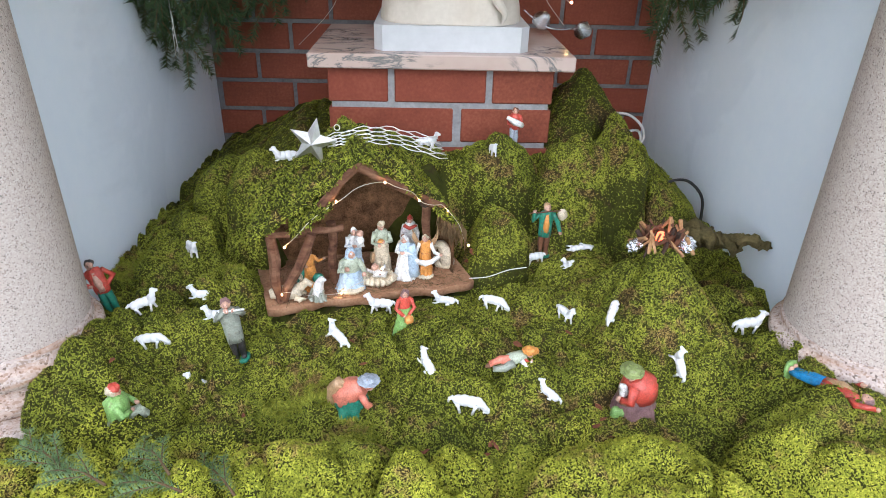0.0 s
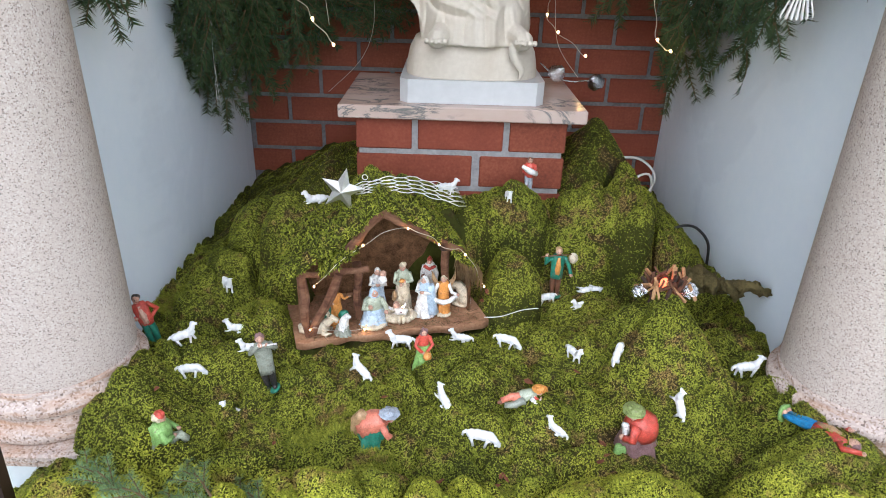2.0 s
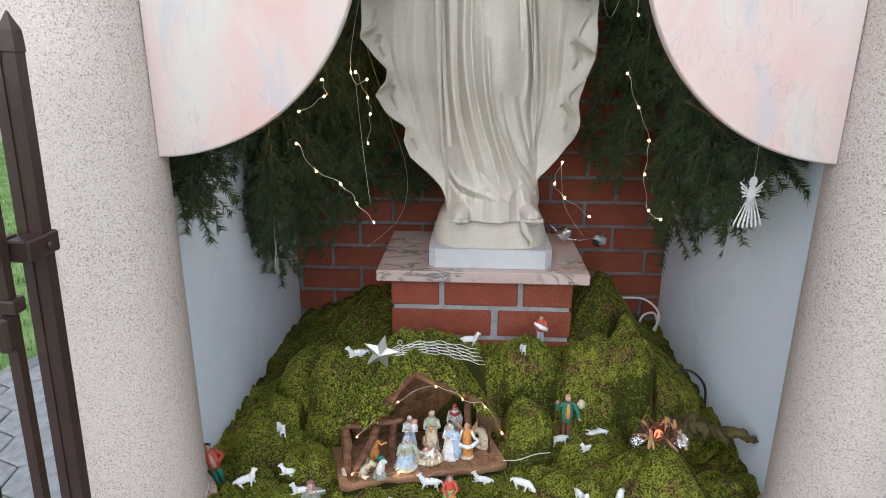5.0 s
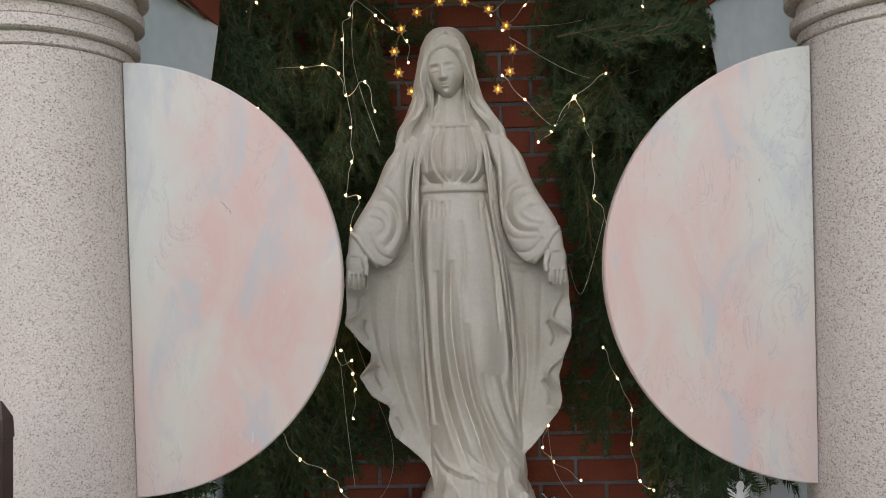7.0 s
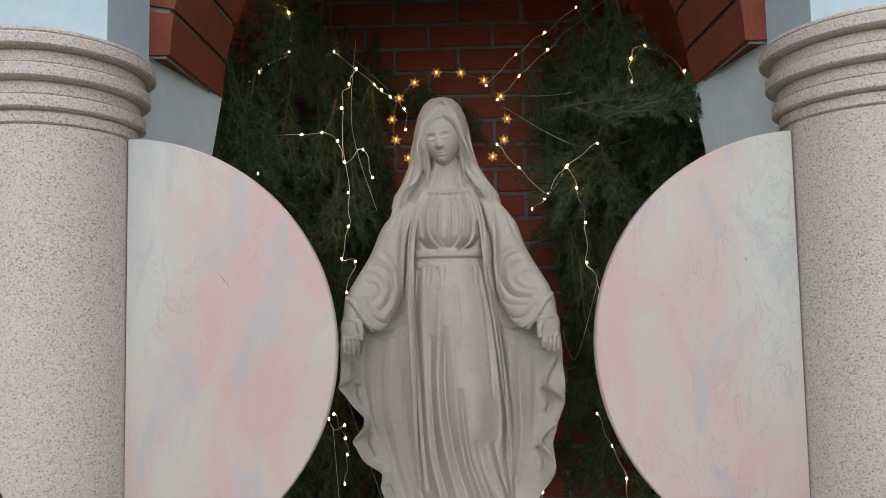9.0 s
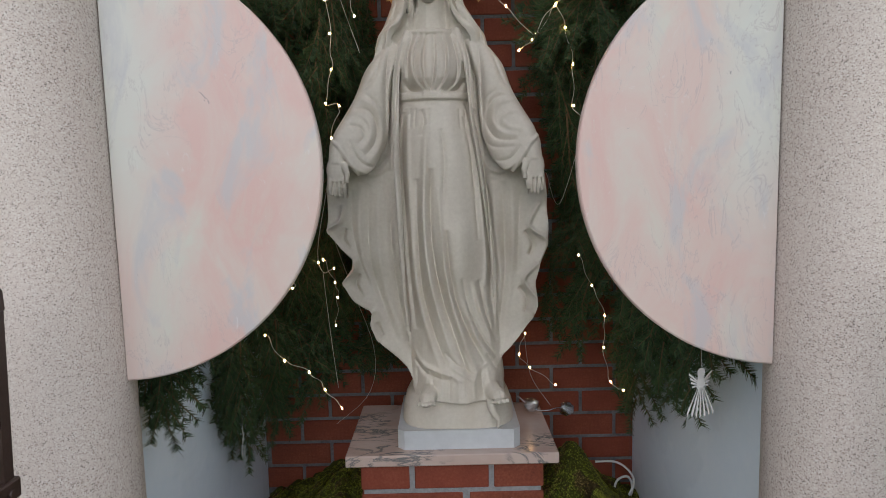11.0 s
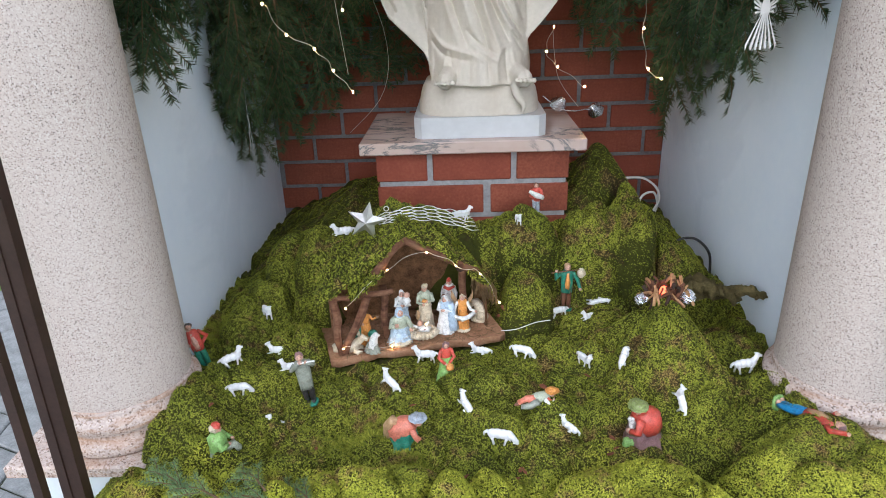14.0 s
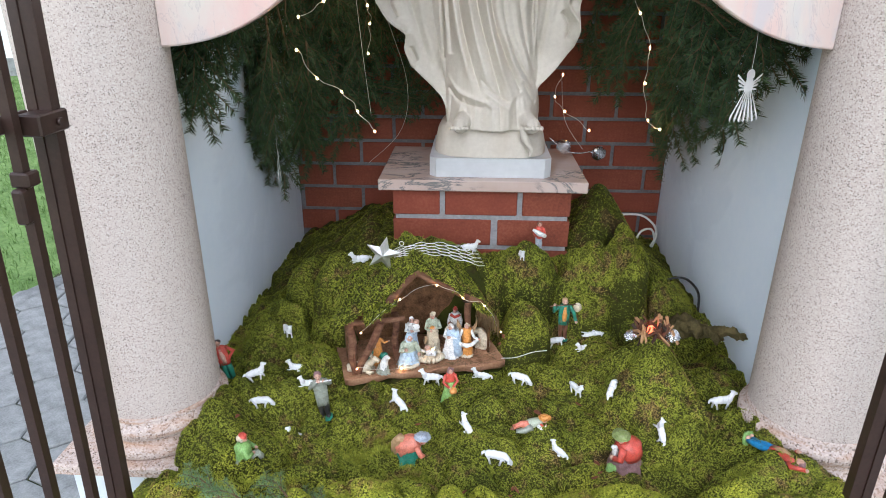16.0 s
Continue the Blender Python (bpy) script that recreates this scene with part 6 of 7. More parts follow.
def sheep(x, y, kind, heading, size=1.0, pitch=0, roll=0, sink=0.003):
    ob = new("sheep_figurine", SHEEP[kind])
    z = float(moss_height(np.array(x), np.array(y)))
    ob.matrix_basis = pose(x, y, z + 0.004 - sink, 0, 0, heading) @ pose(0, 0, 0, roll, -pitch, 0) @ Matrix.Scale(0.9 * size, 4)
    pos = {"standing": "standing", "grazing": "grazing with lowered head", "lying": "lying down"}[kind]
    return tagged(ob, "small white plaster sheep " + pos + " on the moss", "sheep figurine", "flock of sheep")


sheep(-0.438, 1.545, "standing", -55)
sheep(-0.467, 1.341, "standing", 22, 1.05, 12)
sheep(-0.374, 1.398, "lying", 175, 0.95)
sheep(-0.329, 1.339, "lying", 195, 0.95, 8)
sheep(-0.435, 1.269, "grazing", 5, 1.0, 4, sink=0.008)
sheep(-0.086, 1.305, "standing", 145, 1.05, 28)
sheep(-0.000, 1.423, "standing", 178, 1.08)
sheep(0.143, 1.454, "lying", 168, 0.95)
sheep(0.249, 1.411, "grazing", -22, 1.05)
sheep(0.397, 1.366, "standing", -65, 0.95)
sheep(0.483, 1.322, "grazing", 62, 1.05, 25)
sheep(0.373, 1.640, "grazing", 200, 1.0, 0)
sheep(0.475, 1.668, "standing", 25, 1.0, 0, 75, -0.006)
sheep(0.448, 1.570, "lying", 200, 0.85)
sheep(0.567, 1.188, "standing", 105, 1.0, 52, sink=-0.006)
sheep(0.762, 1.302, "standing", 5, 1.1, 4, sink=-0.010)
sheep(0.176, 1.104, "grazing", -12, 1.12)
sheep(0.323, 1.135, "lying", 140, 0.85, 14)
sheep(0.104, 1.195, "lying", 118, 1.05, 14, sink=0.006)
sheep(-0.335, 1.198, "lying", 190, 0.9, 20, sink=0.030)
sheep(-0.237, 1.696, "lying", 200, 1.1)
sheep(-0.170, 1.757, "grazing", 185, 1.0)
sheep(-0.045, 1.730, "grazing", 10, 1.0)
sheep(0.101, 1.797, "standing", 8, 1.0)
sheep(0.262, 1.735, "standing", -80, 0.8)

# ---- painted figurines ----
def painted(name, col):
    """Old glazed paint: uneven, rubbed thin and dirtied in blotches."""
    k = Mat(name, 0.36, spec=0.45)
    c = k.ramp(k.mix(0.5, k.noise(70.0, 4), k.noise(420.0, 3)), [(0.34, tuple(0.55 * v for v in col)), (0.52, col), (0.70, tuple(min(0.8, 1.25 * v + 0.04) for v in col))])
    dirt = k.ramp(k.noise(150.0, 5, 0.7), [(0.56, (0, 0, 0)), (0.68, (0.6, 0.6, 0.6))])
    k.color(k.mix(dirt, c, (0.16, 0.11, 0.07)))
    k.bump(k.noise(500.0), 0.0006, 0.6)
    return k.m


PAINT = [painted("paint " + nm, col) for nm, col in (
    ("skin", (0.56, 0.34, 0.25)), ("white", (0.72, 0.72, 0.70)), ("cream", (0.60, 0.52, 0.38)), ("pale blue", (0.42, 0.53, 0.64)), ("orange", (0.62, 0.27, 0.06)), ("red", (0.50, 0.07, 0.045)),
    ("leaf green", (0.24, 0.42, 0.12)), ("teal", (0.03, 0.20, 0.13)), ("brown", (0.17, 0.075, 0.04)), ("dark", (0.03, 0.028, 0.028)), ("grey green", (0.27, 0.29, 0.24)), ("mauve", (0.23, 0.13, 0.13)),
    ("bright blue", (0.03, 0.24, 0.50)), ("olive", (0.22, 0.27, 0.09)), ("tan", (0.42, 0.27, 0.14)), ("salmon", (0.62, 0.20, 0.13)), ("sage", (0.40, 0.44, 0.33)), ("grey blue", (0.33, 0.37, 0.43)))]
SKIN, WHITE, CREAM, PALE, ORANGE, RED, LEAFG, TEAL, BROWN, DARK, GREYG, MAUVE, BLUE, OLIVE, TAN, SALMON, SAGE, GREYB = range(18)


def robe(bm, h, r0, r1, mi, depth=0.8, folds=9, amp=0.17, z0=0.0, lean=0.0, squash=1.0):
    """A folded skirt from the ground to h."""
    rings = []
    for f in np.linspace(0, 1, 12):
        rr = r0 + (r1 - r0) * f ** 0.8
        rings.append([((rr * (1 + amp * (1 - f) * crease(folds * t / 2 + 1.3 * f))) * math.cos(t) + lean * f, depth * rr * (1 + amp * (1 - f) * crease(folds * t / 2 + 1.3 * f)) * math.sin(t), z0 + h * f) for t in np.linspace(0, 2 * math.pi, 28, endpoint=False)])
    loft(bm, rings, True, mi)


def head(bm, p, r, skin=SKIN, cover=None, kind="hair", tilt=0):
    p = Vector(p)
    ball(bm, p, (r * 0.86, r * 0.92, r * 1.1), skin, 14)
    ball(bm, p + Vector((0, -r * 0.92, -r * 0.05)), (r * 0.16, r * 0.2, r * 0.2), skin, 8)
    for sx in (-1, 1):
        ball(bm, p + Vector((sx * r * 0.34, -r * 0.80, r * 0.18)), (r * 0.12, r * 0.10, r * 0.08), DARK, 6)
        ball(bm, p + Vector((sx * r * 0.80, r * 0.05, 0)), (r * 0.14, r * 0.2, r * 0.26), skin, 6)
    ball(bm, p + Vector((0, -r * 0.80, -r * 0.45)), (r * 0.26, r * 0.12, r * 0.07), RED, 6)
    if kind == "hair":
        ball(bm, p + Vector((0, r * 0.25, r * 0.28)), (r * 0.98, r * 0.95, r * 0.98), cover, 14)
    elif kind == "hood":
        ball(bm, p + Vector((0, r * 0.32, r * 0.15)), (r * 1.12, r * 1.05, r * 1.2), cover, 14)
        tube(bm, [p + Vector((0, r * 0.5, 0)), p + Vector((0, r * 0.7, -r * 1.5))], [r * 1.05, r * 1.35], 12, cover)
    elif kind == "brim":
        m = Euler((radians(tilt), 0, 0)).to_matrix()
        for prof in ([(1.75, 0.50), (1.80, 0.56), (1.70, 0.62), (1.05, 0.66), (1.0, 1.05), (0.75, 1.22), (0.2, 1.25)],):
            n = 20
            loft(bm, [[p + m @ Vector((r * a * math.cos(2 * math.pi * i / n), r * a * math.sin(2 * math.pi * i / n), r * b)) for i in range(n)] for a, b in prof], True, cover)
    elif kind == "cap":
        ball(bm, p + Vector((0, r * 0.1, r * 0.42)), (r * 1.02, r * 1.05, r * 0.80), cover, 14)
    elif kind == "turban":
        for dz, k in ((0.55, 1.05), (0.85, 0.95), (1.15, 0.65)):
            ball(bm, p + Vector((0, r * 0.1, r * dz)), (r * k, r * k, r * 0.34), cover, 12)


def arm(bm, a, b, c, r, sleeve, hand=SKIN):
    tube(bm, [a, b, c], [r, r * 0.95, r * 0.8], 9, sleeve)
    ball(bm, Vector(c) + (Vector(c) - Vector(b)).normalized() * r * 0.6, r * 0.75, hand, 8)


def torso(bm, z0, z1, w0, w1, mi, depth=0.62, lean=0.0):
    prof = [(w0, z0), (w0 * 1.04, z0 + (z1 - z0) * 0.35), (w1, z0 + (z1 - z0) * 0.78), (w1 * 0.75, z0 + (z1 - z0) * 0.95), (w1 * 0.3, z1)]
    loft(bm, [[(w * math.cos(t) + lean * (z - z0), depth * w * math.sin(t), z) for t in np.linspace(0, 2 * math.pi, 20, endpoint=False)] for w, z in prof], True, mi)


def figure(bm, label, at, turn=0, category="figurine", tip=(0, 0), group="", size=1.0):
    bmesh.ops.scale(bm, vec=(size, size, size), verts=bm.verts)
    bmesh.ops.subdivide_edges(bm, edges=bm.edges, cuts=1, use_grid_fill=True)
    for v in bm.verts:
        a, b, c = v.co
        v.co += noise.noise_vector(Vector((a * 230, b * 230, c * 70))) * 0.0024 + noise.noise_vector(v.co * 110) * 0.0014
    ob = part("painted_figurine", bm, PAINT)
    ob.matrix_basis = pose(*at, 0, 0, turn) @ pose(0, 0, 0, tip[0], tip[1], 0)
    return tagged(ob, label, category, group or "crib figures")


def on_moss(x, y, dz=0.0):
    return (x, y, float(moss_height(np.array(x), np.array(y))) + dz)


def standing(H, skirt, top, cover, kind, arms, skirt_h=0.62, width=0.20, sleeve=None, extra=None, skin=SKIN):
    """A robed figure of height H that looks to -y; arms: (elbow, wrist) for each side in parts of H."""
    bm = bmesh.new()
    robe(bm, skirt_h * H, width * H, 0.12 * H, skirt)
    torso(bm, (skirt_h - 0.05) * H, 0.86 * H, 0.115 * H, 0.125 * H, top)
    head(bm, (0, -0.01 * H, 0.905 * H), 0.072 * H, skin, cover, kind)
    for s, (el, wr) in zip((-1, 1), arms):
        arm(bm, (s * 0.115 * H, 0, 0.79 * H), (s * el[0] * H, el[1] * H, el[2] * H), (s * wr[0] * H, wr[1] * H, wr[2] * H), 0.042 * H, top if sleeve is None else sleeve)
    if extra:
        extra(bm, H)
    return bm


PRAY = (((0.16, -0.05, 0.62), (0.03, -0.14, 0.66)), ((0.16, -0.05, 0.62), (0.03, -0.14, 0.66)))
DOWN = (((0.17, 0, 0.60), (0.16, -0.06, 0.46)), ((0.17, 0, 0.60), (0.16, -0.06, 0.46)))


def trousers(bm, H, h, mi, shoe, gap=0.05, base=None):
    for s in (-1, 1):
        tube(bm, [(s * gap * H, 0.0, 0.03 * H), (s * gap * 1.1 * H, 0.0, 0.25 * H), (s * gap * 0.9 * H, 0, h * H)], [0.042 * H, 0.052 * H, 0.062 * H], 10, mi)
        ball(bm, (s * gap * H, -0.03 * H, 0.022 * H), (0.036 * H, 0.06 * H, 0.026 * H), shoe, 8)
    if base is not None:
        lathe(bm, [(0.13 * H, -0.03 * H), (0.135 * H, 0.0), (0.10 * H, 0.008 * H)], n=14, mi=base)


def walker(H, leg, top, cover, kind, arms, shoe=BROWN, base=None, vest=None, coat=0.42):
    bm = bmesh.new()
    trousers(bm, H, 0.5, leg, shoe, base=base)
    torso(bm, coat * H, 0.86 * H, 0.115 * H, 0.128 * H, top)
    if vest is not None:
        tube(bm, [(0, -0.045 * H, 0.46 * H), (0, -0.062 * H, 0.62 * H), (0, -0.050 * H, 0.80 * H)], [0.05 * H, 0.055 * H, 0.03 * H], 10, vest)
    head(bm, (0, -0.01 * H, 0.915 * H), 0.07 * H, SKIN, cover, kind)
    for s, (el, wr) in zip((-1, 1), arms):
        arm(bm, (s * 0.12 * H, 0, 0.79 * H), (s * el[0] * H, el[1] * H, el[2] * H), (s * wr[0] * H, wr[1] * H, wr[2] * H), 0.04 * H, top)
    return bm


# shepherds on the moss
bm = walker(0.118, TEAL, RED, DARK, "hair", (((0.22, 0.02, 0.66), (0.12, -0.1, 0.62)), ((0.22, 0.05, 0.62), (0.10, 0.0, 0.52))), BROWN, LEAFG, SKIN)
figure(bm, "shepherd in red shirt and green trousers leaning at a column", on_moss(-0.555, 1.383, 0.004), 25, tip=(-6, -13), size=1.12)
bm = walker(0.128, DARK, GREYG, MAUVE, "hair", (((0.17, -0.08, 0.74), (0.02, -0.13, 0.86)), ((0.19, -0.08, 0.76), (0.10, -0.14, 0.86))), DARK, TEAL, coat=0.28)
tube(bm, [(-0.004, -0.018, 0.111), (0.030, -0.022, 0.112)], 0.0018, 6, WHITE)
figure(bm, "flute player in a long grey coat and dark trousers", on_moss(-0.269, 1.274), 15, tip=(0, -6), size=1.1)
bm = bmesh.new()
robe(bm, 0.055, 0.030, 0.024, GREYG)
torso(bm, 0.030, 0.085, 0.026, 0.026, LEAFG, 0.85)
head(bm, (0.002, -0.004, 0.098), 0.0125, SKIN, RED, "cap")
ball(bm, (0.0, 0.002, 0.098), (0.0128, 0.0130, 0.0125), CREAM, 12)
ball(bm, (0.003, -0.002, 0.104), (0.0128, 0.0128, 0.0095), RED, 12)
arm(bm, (0.022, -0.004, 0.072), (0.032, -0.014, 0.052), (0.020, -0.030, 0.050), 0.0075, LEAFG)
arm(bm, (-0.022, -0.004, 0.072), (-0.030, -0.014, 0.052), (-0.010, -0.028, 0.050), 0.0075, LEAFG)
tube(bm, [(0.010, -0.010, 0.022), (0.020, -0.034, 0.028), (0.022, -0.046, 0.010)], [0.012, 0.011, 0.009], 9, SAGE)
figure(bm, "seated shepherd with red cap and light green jacket", on_moss(-0.413, 1.063, -0.016), 100, size=0.80)
bm = bmesh.new()
robe(bm, 0.040, 0.040, 0.026, TEAL)
tube(bm, [(-0.020, 0.006, 0.030), (0.004, 0.002, 0.050), (0.022, -0.004, 0.064)], [0.026, 0.025, 0.014], 14, SALMON)
head(bm, (0.030, -0.008, 0.070), 0.0115, SKIN, GREYB, "brim")
arm(bm, (0.016, -0.016, 0.052), (0.026, -0.026, 0.036), (0.036, -0.020, 0.022), 0.0075, SALMON)
tube(bm, [(-0.034, 0.010, 0.018), (-0.030, 0.008, 0.050), (-0.022, 0.004, 0.066), (-0.012, 0.0, 0.058)], [0.014, 0.015, 0.011, 0.006], 12, TAN)
figure(bm, "kneeling shepherd in salmon shirt and grey hat with sheepskin", on_moss(-0.032, 1.138, -0.006), 5)
bm = standing(0.082, LEAFG, RED, MAUVE, "hood", (((0.18, -0.06, 0.62), (0.05, -0.16, 0.50)), ((0.18, -0.06, 0.62), (0.05, -0.16, 0.50))), 0.60, 0.24)
ball(bm, (0.004, -0.018, 0.036), 0.008, ORANGE, 10)
figure(bm, "woman in red shawl and green skirt carrying fruit", on_moss(0.057, 1.337), 10, size=1.25)
bm = bmesh.new()
tube(bm, [(-0.052, 0.0, 0.010), (-0.030, -0.004, 0.026), (-0.008, 0.0, 0.018)], [0.007, 0.009, 0.014], 10, SALMON)
tube(bm, [(-0.048, -0.014, 0.006), (-0.020, -0.016, 0.010), (0.0, -0.006, 0.016)], [0.006, 0.010, 0.014], 10, GREYG)
tube(bm, [(-0.010, 0.004, 0.016), (0.014, 0.002, 0.024), (0.034, 0.0, 0.032)], [0.016, 0.016, 0.011], 12, SAGE)
ball(bm, (-0.056, -0.002, 0.008), (0.009, 0.006, 0.006), BROWN, 8)
head(bm, (0.042, -0.002, 0.040), 0.011, SKIN, ORANGE, "brim")
tube(bm, [(0.028, -0.009, 0.030), (0.036, -0.011, 0.020)], [0.004, 0.005], 8, RED)
arm(bm, (0.020, -0.012, 0.026), (0.036, -0.022, 0.010), (0.044, -0.012, 0.020), 0.006, WHITE)
figure(bm, "reclining boy with straw hat and red scarf", on_moss(0.260, 1.182), 5, size=0.78)
bm = bmesh.new()
robe(bm, 0.066, 0.045, 0.030, MAUVE, 0.85, 7, 0.12, lean=-0.006)
tube(bm, [(0.004, 0.004, 0.044), (-0.002, 0.002, 0.070), (-0.014, -0.002, 0.092)], [0.034, 0.034, 0.017], 16, RED)
head(bm, (-0.022, -0.006, 0.100), 0.0125, SKIN, OLIVE, "brim", 8)
arm(bm, (-0.018, -0.024, 0.080), (-0.026, -0.038, 0.058), (-0.036, -0.024, 0.052), 0.0095, RED)
ball(bm, (-0.034, -0.016, 0.066), (0.008, 0.008, 0.013), WHITE, 10)
ball(bm, (-0.038, -0.018, 0.080), (0.008, 0.006, 0.006), WHITE, 10)
tube(bm, [(-0.026, -0.012, 0.016), (-0.042, -0.018, 0.020), (-0.046, -0.018, 0.002)], [0.012, 0.011, 0.009], 9, LEAFG)
figure(bm, "kneeling old shepherd in red jacket holding a lamb", on_moss(0.485, 1.128, -0.002), 0, size=0.97)
bm = walker(0.150, BLUE, RED, MAUVE, "hair", (((0.17, -0.04, 0.70), (0.10, -0.12, 0.80)), ((0.19, 0.0, 0.88), (0.10, 0.0, 1.06))), SKIN, LEAFG, TAN)
tube(bm, [(0.012, 0.012, 0.06), (0.018, 0.016, 0.10), (0.010, 0.012, 0.135)], [0.014, 0.018, 0.012], 10, MAUVE)
fallen = figure(bm, "fallen shepherd in bright blue trousers and red vest", (0, 0, 0), size=0.95)
foot_end, head_end = Vector((0.766, 1.146, 0.926)), Vector((0.850, 1.000, 0.958))
axis = (head_end - foot_end).normalized()
back = (axis * axis.z - Vector((0, 0, 1))).normalized()
fallen.matrix_basis = Matrix.Translation(foot_end) @ Matrix((back.cross(axis), back, axis)).transposed().to_4x4()
bm = walker(0.122, BROWN, TEAL, TAN, "hair", (((0.24, -0.03, 0.68), (0.24, -0.08, 0.86)), ((0.22, -0.02, 0.62), (0.25, -0.08, 0.48))), BROWN, TEAL, ORANGE, coat=0.36)
tube(bm, [(-0.042, -0.012, 0.105), (0.030, -0.006, 0.106)], 0.0016, 6, BROWN)
ball(bm, (0.034, -0.004, 0.096), (0.011, 0.009, 0.013), CREAM, 10)
figure(bm, "wanderer in green coat with a bundle on a stick", on_moss(0.396, 1.659), 5, size=1.15)
bm = walker(0.088, GREYB, RED, BROWN, "hair", (((0.17, -0.08, 0.62), (0.05, -0.14, 0.62)), ((0.17, -0.08, 0.62), (0.05, -0.14, 0.60))), WHITE, None, None, 0.46)
tube(bm, [(-0.018, -0.012, 0.070), (0, -0.018, 0.060), (0.016, -0.012, 0.052)], [0.004, 0.0075, 0.005], 10, WHITE)
figure(bm, "small shepherd in red jacket carrying a white lamb", on_moss(0.317, 1.781, -0.016), 0, size=1.15)


# figures of the stable
def in_stable(bm, label, u, v, turn, tip=(0, 0)):
    return figure(bm, label, tuple(sp(u, v, 0.0015)), turn, tip=tip)


bm = standing(0.118, PALE, WHITE, WHITE, "hair", PRAY, 0.66, 0.17)
ball(bm, (0.010, -0.016, 0.092), (0.012, 0.010, 0.014), WHITE, 10)
ball(bm, (0.012, -0.014, 0.108), 0.0085, SKIN, 10)
in_stable(bm, "pale blue and white figure carrying a child", 0.205, 0.105, 10)
bm = standing(0.126, CREAM, SAGE, CREAM, "turban", (((0.17, -0.05, 0.60), (0.06, -0.15, 0.60)), ((0.17, -0.05, 0.62), (0.05, -0.15, 0.66))), 0.60, 0.17)
lathe(bm, [(0.003, 0.030), (0.006, 0.034), (0.006, 0.050), (0.002, 0.056)], -0.022, -0.016, 10, TAN)
ball(bm, (-0.002, -0.020, 0.086), (0.007, 0.006, 0.005), ORANGE, 8)
in_stable(bm, "bearded figure in cream and sage robe with lantern", 0.268, 0.105, 5)
bm = standing(0.115, WHITE, WHITE, RED, "turban", DOWN, 0.62, 0.16)
tube(bm, [(-0.014, -0.010, 0.094), (0, -0.014, 0.088), (0.014, -0.010, 0.094)], [0.004, 0.005, 0.004], 8, RED)
in_stable(bm, "king in white robe with red turban and collar", 0.345, 0.145, 0)
bm = standing(0.085, MAUVE, CREAM, BROWN, "hair", PRAY, 0.62, 0.17)
in_stable(bm, "small boy with brown hair and mauve cloak", 0.322, 0.112, 0)
bm = standing(0.108, WHITE, PALE, WHITE, "hood", PRAY, 0.62, 0.22, WHITE)
tube(bm, [(0.014, 0.002, 0.088), (0.019, 0.0, 0.055), (0.022, 0.0, 0.010)], [0.009, 0.012, 0.014], 10, PALE)
in_stable(bm, "woman in white dress and light blue cloak, hands folded", 0.312, 0.058, -15)
bm = standing(0.108, ORANGE, ORANGE, CREAM, "hair", (((0.20, -0.06, 0.60), (0.30, -0.10, 0.58)), ((0.20, -0.06, 0.60), (0.30, -0.10, 0.58))), 0.58, 0.16, WHITE)
tube(bm, [(-0.032, -0.012, 0.060), (-0.016, -0.020, 0.048), (0.0, -0.022, 0.044), (0.016, -0.020, 0.048), (0.032, -0.012, 0.060)], [0.004, 0.006, 0.007, 0.006, 0.004], 8, WHITE)
for s in (-1, 1):
    loft(bm, [[(s * x, 0.016 + 0.002 * k, z) for x, z in ((0.006, 0.074), (0.018, 0.090), (0.030, 0.112), (0.030, 0.090), (0.020, 0.070))] for k in (0, 1.5)], True, TAN)
lathe(bm, [(0.020, 0.0), (0.021, 0.004), (0.014, 0.008)], n=14, mi=CREAM)
in_stable(bm, "angel in golden dress holding a white cloth", 0.360, 0.055, 0)
bm = bmesh.new()
tube(bm, [(0.022, 0.0, 0.014), (0.020, 0, 0.040), (0.008, 0, 0.060), (-0.008, 0, 0.056), (-0.016, 0, 0.040)], [0.018, 0.018, 0.012, 0.010, 0.007], 12, CREAM)
ball(bm, (0.016, 0, 0.010), (0.024, 0.016, 0.012), CREAM, 12)
in_stable(bm, "cream camel figurine kneeling with lowered head", 0.400, 0.090, -10)
bm = bmesh.new()
robe(bm, 0.046, 0.032, 0.020, PALE)
torso(bm, 0.034, 0.078, 0.020, 0.022, SAGE, 0.75)
head(bm, (0.002, -0.004, 0.088), 0.0105, SKIN, PALE, "hood")
arm(bm, (-0.018, -0.002, 0.070), (-0.026, -0.014, 0.054), (-0.016, -0.024, 0.062), 0.007, SAGE)
arm(bm, (0.018, -0.002, 0.070), (0.028, -0.012, 0.050), (0.026, -0.022, 0.046), 0.007, SAGE)
lathe(bm, [(0.032, 0.0), (0.033, 0.006), (0.026, 0.010)], n=16, mi=CREAM)
in_stable(bm, "kneeling woman in pale blue and sage robe", 0.185, 0.040, 20)
bm = bmesh.new()
for i in range(18):
    a = 2 * math.pi * i / 18
    tube(bm, [(0.026 * math.cos(a), 0.018 * math.sin(a), 0.004), (0.037 * math.cos(a), 0.026 * math.sin(a), 0.013), (0.030 * math.cos(a), 0.020 * math.sin(a), 0.021)], [0.006, 0.007, 0.005], 7, CREAM)
ball(bm, (0, 0, 0.008), (0.030, 0.021, 0.009), CREAM, 12)
tube(bm, [(-0.012, 0.004, 0.022), (0.004, 0.0, 0.024), (0.016, -0.006, 0.022)], [0.008, 0.009, 0.007], 10, WHITE)
tube(bm, [(0.002, -0.010, 0.024), (0.006, 0.0, 0.032), (0.006, 0.010, 0.026)], [0.002, 0.0025, 0.002], 6, MAUVE)
